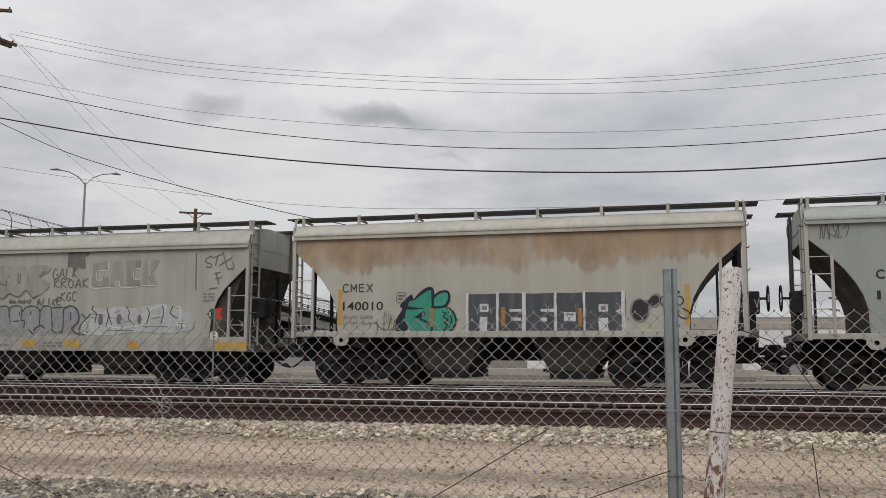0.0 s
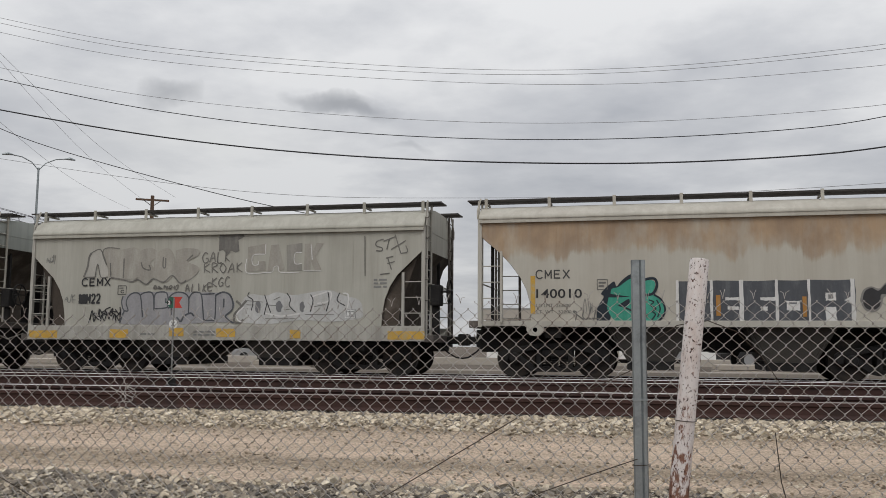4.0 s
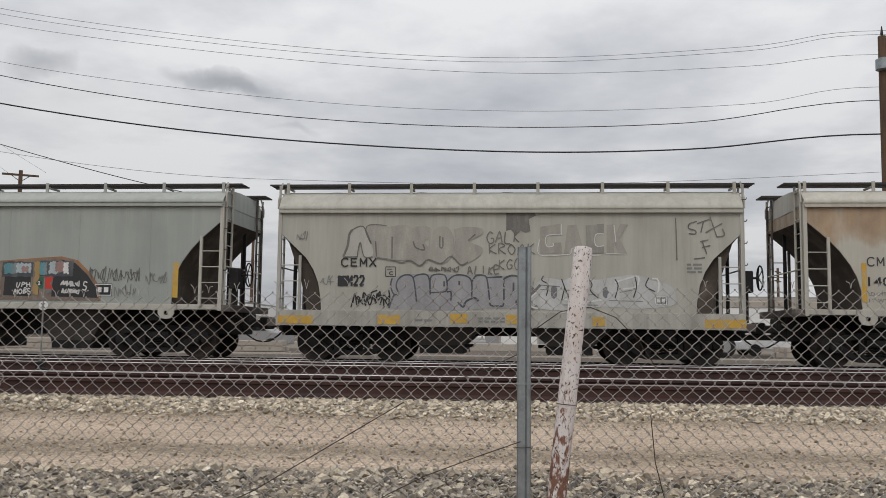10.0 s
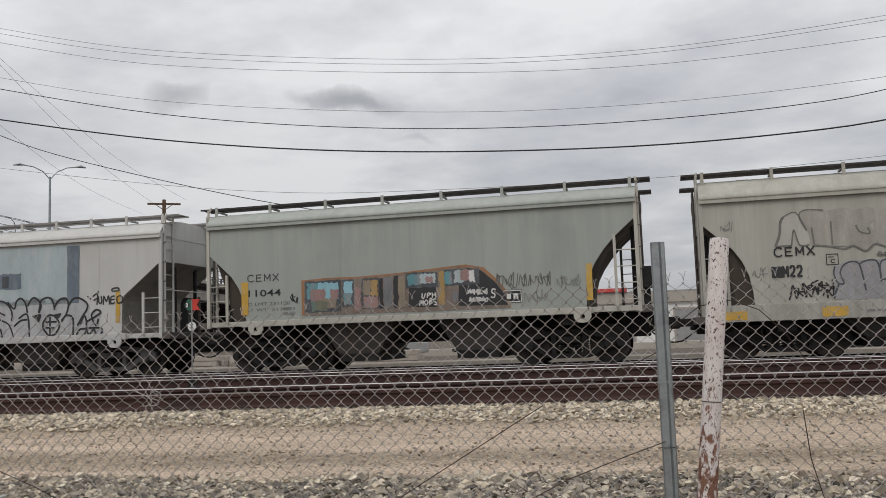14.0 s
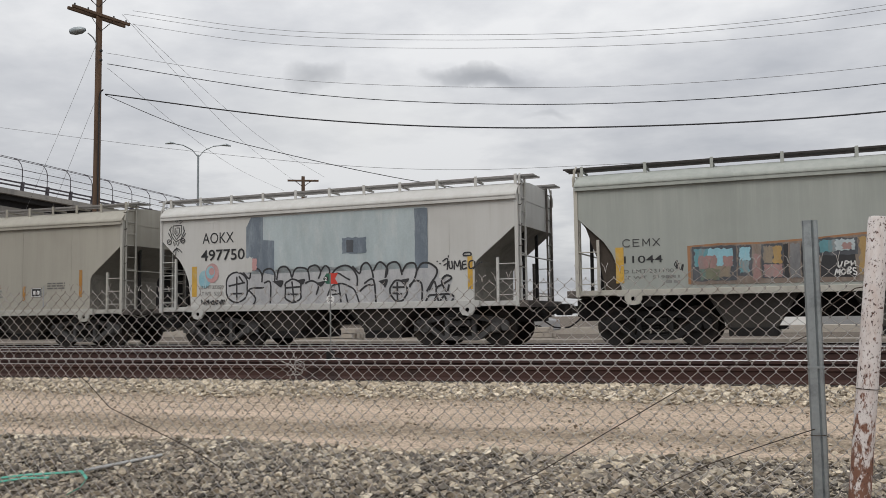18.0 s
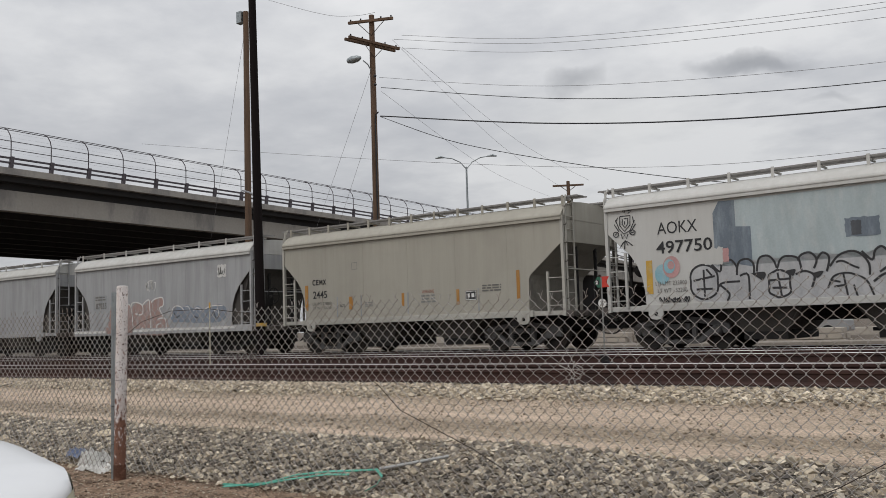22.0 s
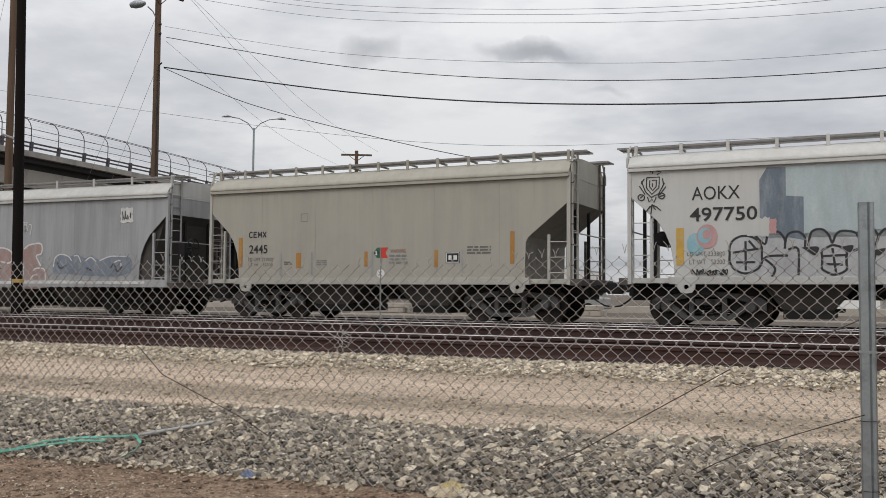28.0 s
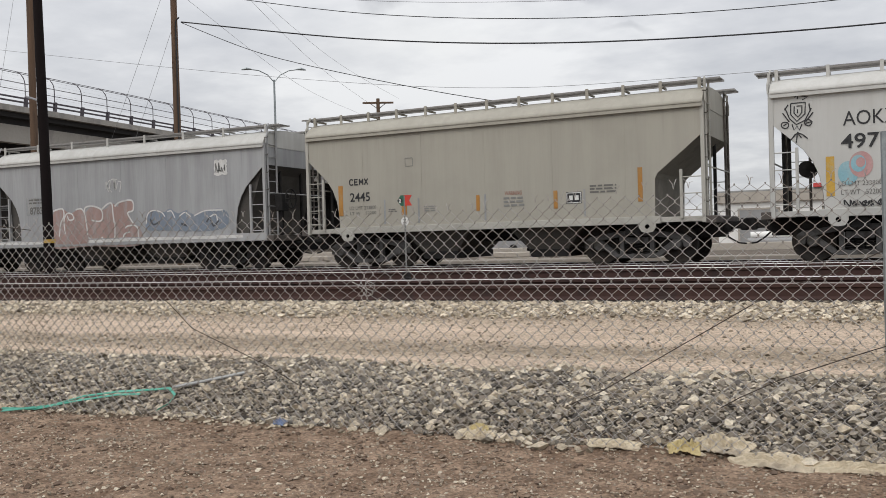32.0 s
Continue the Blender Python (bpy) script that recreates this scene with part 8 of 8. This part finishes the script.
crumple("crumpled pale paper sheet on the stones", -2.02, 5.16, 0.05, 0.24, 0.14, 0.05, SHEET_MAT, 1.0, turn=6)
crumple("small yellowed paper scrap on the stones", -2.02, 5.22, 0.08, 0.13, 0.08, 0.04, YELLOW_SHEET, 2.0, turn=-4)
crumple("long crumpled paper strip at the foot of the stones", -1.15, 5.15, 0.05, 0.30, 0.10, 0.04, SHEET_MAT, 3.0, turn=-5)
crumple("yellowed paper scrap among plastic sheeting", -0.75, 5.12, 0.06, 0.17, 0.13, 0.07, YELLOW_SHEET, 5.0, turn=4)
crumple("dusty plastic sheet draped over the stones", -0.56, 5.20, 0.06, 0.32, 0.20, 0.09, CLEAR_SHEET, 6.0, turn=-10)
crumple("dusty plastic sheet trampled at the stones' foot", -0.28, 5.06, 0.03, 0.44, 0.16, 0.06, CLEAR_SHEET, 7.0, turn=-6)
crumple("torn pale plastic sheeting in the dirt", 0.14, 5.03, 0.03, 0.40, 0.12, 0.05, SHEET_MAT, 8.0, turn=-4)
crumple("crumpled clear plastic bag beside the posts", -8.05, 5.22, 0.05, 0.34, 0.24, 0.20, BAG_MAT, 9.0, "plastic_bag")
crumple("white crumpled plastic at the foot of the posts", -7.85, 5.10, 0.03, 0.46, 0.16, 0.10, BAG_MAT, 10.0, "plastic_bag")
crumple("crushed blue plastic wrapper", -8.4, 5.25, 0.12, 0.20, 0.14, 0.10, BLUE_BIT, 11.0, "plastic_wrapper")
crumple("faded blue plastic scrap among stones", -3.45, 5.14, 0.05, 0.09, 0.07, 0.04, BLUE_BIT, 12.0, "plastic_wrapper")
crumple("pale cardboard scrap on the heap", -8.9, 5.9, 0.24, 0.3, 0.18, 0.03, SHEET_MAT, 13.0, "cardboard_scrap")


def make_strap():
    s = thing("plastic_strap", "frayed green plastic strap lying on the stones", "strap")
    for k, (pts, w) in enumerate((([(-5.9, 4.98, 0.05), (-5.72, 5.03, 0.06), (-5.6, 5.17, 0.08), (-5.41, 5.33, 0.12), (-5.16, 5.44, 0.15), (-4.89, 5.52, 0.175), (-4.72, 5.52, 0.175)], 0.024),
                                  ([(-4.72, 5.52, 0.175), (-4.61, 5.45, 0.15), (-4.57, 5.33, 0.11), (-4.54, 5.17, 0.08)], 0.022),
                                  ([(-5.95, 5.02, 0.05), (-5.66, 5.09, 0.065), (-5.40, 5.25, 0.10), (-5.12, 5.38, 0.135), (-4.95, 5.45, 0.15)], 0.016))):
        v = []
        for i, p in enumerate(pts):
            wob = 0.01 * math.sin(i * 2.3 + k)
            v += [(p[0], p[1] - w / 2, p[2] + wob), (p[0], p[1] + w / 2, p[2] + wob + 0.01), (p[0], p[1] + w / 2, p[2] + wob + 0.006), (p[0], p[1] - w / 2, p[2] + wob - 0.004)]
        n = len(pts)
        f = [(4 * i + a, 4 * i + (a + 1) % 4, 4 * i + 4 + (a + 1) % 4, 4 * i + 4 + a) for i in range(n - 1) for a in range(4)] + [(0, 1, 2, 3), (4 * n - 4, 4 * n - 3, 4 * n - 2, 4 * n - 1)]
        part("strand", Shape().add(v, f), STRAP_MAT, s)
    return s


make_strap()
board = part("weathered_board", Shape().box(-0.28, -0.03, 0, 0.28, 0.03, 0.015), GREY_BOARD, None, bevel=0.004)
board.matrix_basis = pose(-4.50, 5.72, 0.22, 3, -8, 40)
tagged(board, "short grey weathered board on the stones", "board")

# ---- the white parked car beside the camera ----
CAR_WHITE = surf("white_car_paint", (0.72, 0.73, 0.74), 0.25, 0.0, 0.03, 1.0, 10.0, 0.0, spec=0.5)
LENS_MAT = surf("yellowed_headlight_lens", (0.50, 0.50, 0.38), 0.2, 0.0, 0.08, 6.0, 30.0, 0.0, spec=0.6)
AMBER = surf("amber_lens", (0.62, 0.22, 0.04), 0.3, 0.0, 0.1, 8.0, 30.0, 0.0)
RUBBER = surf("black_rubber", (0.02, 0.02, 0.02), 0.8, 0.0, 0.1, 6.0, 40.0, 0.1)
GLASS_DARK = surf("dark_car_glass", (0.03, 0.035, 0.04), 0.08, 0.0, 0.0, 1.0, 10.0, 0.0, spec=0.6)


NOSE = [0.0, -0.03, -0.07, -0.12, -0.2, -0.35, -0.8, -1.4, -2.4, -3.4, -4.1, -4.5]


def hull(x, u, off=0.0):
    """A point of the car's skin: x back from the nose, u from the near sill over the hood to the far sill."""
    xs = NOSE[::-1]
    w = float(np.interp(x, xs, [0.70, 0.82, 0.86, 0.87, 0.86, 0.83, 0.76, 0.68, 0.58, 0.47, 0.32, 0.12])) + off
    zs = float(np.interp(x, xs, [0.86, 0.94, 0.97, 0.97, 0.965, 0.91, 0.86, 0.825, 0.80, 0.78, 0.765, 0.755]))
    top = float(np.interp(x, xs, [0.94, 1.02, 1.04, 1.04, 1.03, 0.96, 0.90, 0.865, 0.835, 0.81, 0.785, 0.765])) + off
    v = u if u <= 0.5 else 1 - u
    if v < 0.36:
        y, z = -w * (0.95 + 0.05 * math.sin(v / 0.36 * math.pi)), 0.2 + (zs - 0.012 - 0.2) * v / 0.36
    else:
        k = (v - 0.36) / 0.14
        y, z = -w * 0.95 * math.cos(k * math.pi / 2) ** 0.75, zs - 0.012 + (top - zs + 0.012) * math.sin(k * math.pi / 2) ** 0.9
    return (x, y if u <= 0.5 else -y, z)


def skin(xs, us, off=0.0):
    n = len(us)
    return Shape().add([hull(x, u, off) for x in xs for u in us], [(i * n + k, i * n + k + 1, (i + 1) * n + k + 1, (i + 1) * n + k) for i in range(len(xs) - 1) for k in range(n - 1)])


def make_parked_car():
    car = thing("parked_car", "white parked sedan with yellowed headlights", "car", at=pose(-2.82, 1.20, -0.05, 0, 0, 0))
    xs = [-4.5 * (k / 60) ** 1.4 for k in range(61)]
    us = [k / 48 for k in range(49)]
    body = skin(xs, us)
    body.add([hull(0.0, u) for u in us], [tuple(range(49))]).add([hull(-4.5, u) for u in us], [tuple(range(49))[::-1]])
    part("body", body, CAR_WHITE, car, smooth=True)
    cab = Shape()
    cv = []
    for z, x0, x1, w in ((0.90, -1.25, -4.0, 0.80), (1.18, -1.75, -3.6, 0.72), (1.40, -2.15, -3.2, 0.60)):
        cv += [(x0, -w, z), (x0, w, z), (x1, w, z), (x1, -w, z)]
    cab.add(cv, [(4 * i + k, 4 * i + (k + 1) % 4, 4 * i + 4 + (k + 1) % 4, 4 * i + 4 + k) for i in range(2) for k in range(4)] + [(8, 9, 10, 11), (0, 1, 2, 3)])
    part("cabin_glass", cab, GLASS_DARK, car, bevel=0.03)
    part("roof_panel", Shape().box(-3.2, -0.6, 1.40, -2.15, 0.6, 1.44), CAR_WHITE, car, bevel=0.02)
    for side in (0, 1):
        span = [0.235 + 0.12 * k / 8 for k in range(9)]
        lens = skin([-0.035 - 0.5 * (k / 18) ** 1.5 for k in range(19)], span if not side else [1 - u for u in span], 0.006)
        lamp_part = part("headlight", lens, LENS_MAT, car, "yellowed clear headlight", smooth=True)
        amber = [0.288 + 0.03 * k / 4 for k in range(5)]
        part("turn_signal", skin([-0.045 - 0.08 * k / 8 for k in range(9)], amber if not side else [1 - u for u in amber], 0.009), AMBER, lamp_part, "amber turn signal", smooth=True)
        for x in (-0.9, -3.55):
            w = part("wheel", Shape().turned([(-0.1, 0.2), (-0.1, 0.30), (-0.07, 0.32), (0.07, 0.32), (0.1, 0.30), (0.1, 0.2)], (0, 0, 0), "y", 24), RUBBER, car, "black tyre", smooth=True)
            w.location = (x, (side * 2 - 1) * 0.80, 0.36)
            part("rim", Shape().turned([(-0.105, 0.05), (-0.105, 0.19), (0.105, 0.19), (0.105, 0.05)], (0, 0, 0), "y", 16), GALV, w)
    gap = [hull(x, 0.362, 0.003) for x in (-1.2, -0.9, -0.6, -0.35, -0.2, -0.1, -0.03)]
    part("hood_gap", Shape().tube(gap, 0.005, 5), RUBBER, car)
    part("grille", Shape().box(-0.03, -0.20, 0.50, 0.012, 0.20, 0.60), RUBBER, car)
    return car


make_parked_car()

# ---- the yard behind the train ----
WALL_WHITE = surf("white_metal_wall", (0.80, 0.79, 0.765), 0.6, 0.0, 0.1, 0.5, 8.0, 0.1, (1, 1, 0.3))
FASCIA = surf("beige_fascia", (0.42, 0.38, 0.33), 0.8, 0.0, 0.12, 0.5, 8.0, 0.1)
RED_FASCIA = surf("red_roof_sign", (0.55, 0.07, 0.065), 0.6, 0.0, 0.1, 0.8, 8.0, 0.05)
SLAB_MAT = surf("dusty_concrete_tie", (0.37, 0.33, 0.285), 0.9, 0.0, 0.18, 1.5, 20.0, 0.2, second=(0.33, 0.29, 0.24), by_piece=0.2)
CURB_MAT = surf("dusty_yard_curb", (0.30, 0.27, 0.235), 0.9, 0.0, 0.15, 1.0, 12.0, 0.2)
DOOR_GREY = surf("grey_roller_door", (0.30, 0.30, 0.30), 0.6, 0.0, 0.12, 1.0, 12.0, 0.1)


def make_warehouse(label, x0, x1, y, h, fascia, doors, deep=14.0, group="yard buildings"):
    b = thing("warehouse", label, "building", group)
    part("wall", Shape().box(x0, y, 0.1, x1, y + deep, h - 0.9), WALL_WHITE, b)
    part("fascia", Shape().box(x0 - 0.3, y - 0.3, h - 0.9, x1 + 0.3, y + deep + 0.3, h), fascia, b, bevel=0.04)
    part("roof", Shape().box(x0 - 0.3, y - 0.3, h, x1 + 0.3, y + deep + 0.3, h + 0.12), GREY_BOARD, b)
    for i in range(doors):
        x = x0 + (x1 - x0) * (i + 0.5) / doors
        d = part("door", Shape().box(x - 1.5, y - 0.06, 0.1, x + 1.5, y + 0.02, 3.0), DOOR_GREY, b)
        part("door_frame", Shape().box(x - 1.65, y - 0.1, 0.1, x - 1.5, y, 3.1).box(x + 1.5, y - 0.1, 0.1, x + 1.65, y, 3.1).box(x - 1.65, y - 0.1, 3.0, x + 1.65, y, 3.15), FASCIA, d)
    return b


make_warehouse("low white warehouse with beige fascia and roller doors", -9.0, 36.0, 78, 4.5, FASCIA, 7)
sign = part("roof_sign", Shape().box(-1.6, 77.5, 4.62, 1.7, 77.8, 4.95), RED_FASCIA, None, bevel=0.02)
tagged(sign, "low red sign standing on the warehouse roof", "sign")
make_warehouse("small white shed with grey doors", -26.0, -18.0, 70, 3.3, WALL_WHITE, 2)
for k, (x, y, h) in enumerate(((-19.0, 76, 10.8), (15.6, 76, 6.4), (30, 90, 8.0))):
    p = make_pole("utility_pole", "distant wooden pole with short crossarms", x, y, h, 0.16, 0.12, WOOD_POLE)
    for z in (h - 0.6, h - 1.5):
        a = part("crossarm", Shape().box(-1.0, -0.08, -0.06, 1.0, 0.08, 0.06), WOOD_POLE, p)
        a.matrix_basis = pose(0, 0, z, 0, 0, 60)


def make_trailer(label, x, y, length, paint):
    t = thing("parked_trailer", label, "trailer", "vehicles in the yard", pose(x, y, height(y)))
    part("box", Shape().box(0, 0, 1.05, length, 2.4, 2.25), paint, t, bevel=0.03)
    part("top_rail", Shape().box(-0.03, -0.03, 2.25, length + 0.03, 2.43, 2.55), FASCIA, t, "beige top of the trailer", bevel=0.02)
    part("chassis", Shape().box(0.1, 0.6, 0.8, length - 0.1, 1.8, 1.05), STEEL_DARK, t)
    for dx in (1.6, 5.0, 6.05):
        for yy in (0.05, 2.15):
            w = part("wheel", Shape().turned([(-0.12, 0.3), (-0.12, 0.46), (-0.09, 0.5), (0.12, 0.5), (0.12, 0.3)], (0, 0, 0), "y", 20), RUBBER, t, "black truck tyre", smooth=True)
            w.location = (dx, yy, 0.5)
            part("rim", Shape().turned([(-0.125, 0.06), (-0.125, 0.26), (0.125, 0.26), (0.125, 0.06)], (0, 0, 0), "y", 14), DOOR_GREY, w)
    return t


def make_yard_car(label, x, y, paint, turn=0):
    c = thing("parked_car", label, "car", "vehicles in the yard", pose(x, y, height(y), 0, 0, turn))
    part("body", Shape().prism([(0, 0.3), (0, 0.75), (0.9, 0.85), (1.5, 1.35), (3.0, 1.38), (3.6, 0.92), (4.4, 0.85), (4.45, 0.3)], -0.85, 0.85), paint, c, bevel=0.06)
    part("windows", Shape().prism([(1.15, 0.95), (1.6, 1.30), (2.95, 1.32), (3.4, 0.97)], -0.865, 0.865), GLASS_DARK, c)
    for dx in (0.85, 3.6):
        for yy in (-0.78, 0.78):
            w = part("wheel", Shape().turned([(-0.1, 0.2), (-0.1, 0.30), (0.1, 0.30), (0.1, 0.2)], (0, 0, 0), "y", 16), RUBBER, c)
            w.location = (dx, yy, 0.3)
    return c


make_trailer("white box trailer parked in the yard", 5.2, 41, 9.0, WALL_WHITE)
make_yard_car("grey car parked in the yard", -13.6, 45, DOOR_GREY)
make_yard_car("white car parked beside the shed", 13.0, 46, CAR_WHITE, 4)
wall = part("yard_wall", Shape().box(-80, 51.0, 0.1, 70, 51.4, 0.66), FASCIA, None, bevel=0.03)
tagged(wall, "long low brown yard wall", "wall", kind="structure")
curb = part("yard_curb", Shape().box(-70, 29.6, 0.1, 60, 30.2, 0.52), CURB_MAT, None, bevel=0.03)
tagged(curb, "long dusty concrete curb behind the tracks", "curb", kind="structure")


def make_pipe_stack(label, x, y, count, length, seed):
    st = thing("pipe_stack", label, "pipes", "stores in the yard", pose(x, y, height(y)))
    rng = random.Random(seed)
    part("bearer", Shape().box(0.3, -0.2, 0, 0.45, 1.6, 0.2), TIE_MAT, st)
    part("bearer", Shape().box(length - 0.5, -0.2, 0, length - 0.35, 1.6, 0.2), TIE_MAT, st)
    row, k = 0, 0
    while k < count:
        for i in range(4 - row):
            if k >= count:
                break
            a = rng.uniform(-0.2, 0.2)
            part("pipe", Shape().tube([(a, i * 0.42 + row * 0.21, 0.4 + row * 0.36), (a + length, i * 0.42 + row * 0.21, 0.4 + row * 0.36)], 0.205, 12), WALL_WHITE if k % 3 else DOOR_GREY, st, smooth=True)
            k += 1
        row += 1
    return st


make_pipe_stack("stack of pale pipes stored behind the yard wall", -4.4, 53.2, 7, 2.6, 1)
make_pipe_stack("low stack of grey pipes behind the yard wall", -1.4, 53.4, 7, 1.9, 2)
make_pipe_stack("stack of pale pipes on timber bearers", 17.5, 54.0, 9, 4.0, 3)
make_yard_car("dark car parked along the yard wall", 7.2, 54, STEEL_DARK, 2)
make_yard_car("silver car parked along the yard wall", -22.0, 54, DOOR_GREY, -2)


def make_tie_stack(label, x, y, rows, seed):
    st = thing("tie_stack", label, "timber", "stores in the yard", pose(x, y, height(y)))
    rng = random.Random(seed)
    for r in range(rows):
        for i in range(5 - (r > 1)):
            a = rng.uniform(-0.12, 0.12)
            part("tie", Shape().box(a, i * 0.27, 0.02 + r * 0.2, a + 2.5, i * 0.27 + 0.23, 0.2 + r * 0.2), SLAB_MAT, st, bevel=0.012)
    return st


for k, (x, y, n) in enumerate(((-17.5, 33.0, 3), (-13.2, 34.0, 2), (-9.4, 32.2, 3), (-23.0, 33.5, 2), (4.5, 33.5, 2), (11.0, 32.5, 3))):
    make_tie_stack("stack of pale dusty concrete railway ties" if n == 3 else "low stack of pale dusty concrete ties", x, y, n, k)

# ---- movement ----
TRAVEL = [(0.0, 0.01), (0.5, 0.61), (1.0, 1.30), (1.5, 1.96), (2.0, 2.64), (2.5, 3.34), (3.0, 4.05), (3.5, 4.76), (5.5, 7.69), (6.0, 8.48), (6.5, 9.25), (7.0, 10.05), (7.5, 10.85), (8.0, 11.66),
          (8.5, 12.51), (9.0, 13.32), (9.5, 14.16), (10.0, 15.00), (10.5, 15.83), (11.0, 16.65), (11.5, 17.49), (12.0, 18.30), (12.5, 19.07), (13.0, 19.84), (13.5, 20.66), (15.5, 23.81), (16.0, 24.53),
          (16.5, 25.25), (17.0, 25.96), (17.5, 26.67), (18.0, 27.36), (18.5, 28.04), (19.0, 28.64), (19.5, 29.33), (20.0, 30.03), (20.5, 30.74), (21.0, 31.45), (21.5, 32.13), (22.0, 32.84), (22.5, 33.50),
          (23.0, 34.19), (23.5, 34.85), (24.0, 35.53), (24.5, 36.12), (25.0, 36.57), (25.5, 37.02), (26.0, 37.45), (26.5, 37.85), (28.5, 39.29), (29.0, 39.64), (29.5, 39.97), (30.0, 40.29), (30.5, 40.60),
          (31.0, 40.90), (31.5, 41.16), (32.0, 41.40)]


def travelled(t):
    return float(np.interp(t, [r[0] for r in TRAVEL], [r[1] for r in TRAVEL]))


def on_track(left, length):
    """The pose of a car on its two trucks, with its left end that far along the bending track."""
    a, b = left + 1.62, left + length - 1.62
    ya, yb = TRAIN_Y - bend(a), TRAIN_Y - bend(b)
    turn = math.atan2(yb - ya, b - a)
    return pose(a - 1.62 * math.cos(turn), ya - 1.62 * math.sin(turn), TRAIN_TOP, 0, 0, math.degrees(turn))


def motions():
    for car, left, length in CARS:
        walk(car, [(t, on_track(left + s, length)) for t, s in TRAVEL])
    times = [0.4 * k for k in range(81)]
    for i, ws in enumerate(WHEELS):
        x = ws.location.x
        walk(ws, [(t, pose(x, 0, 0.43, 0, math.degrees(travelled(t) / 0.43) + 17 * i, 0)) for t in times])


motions()
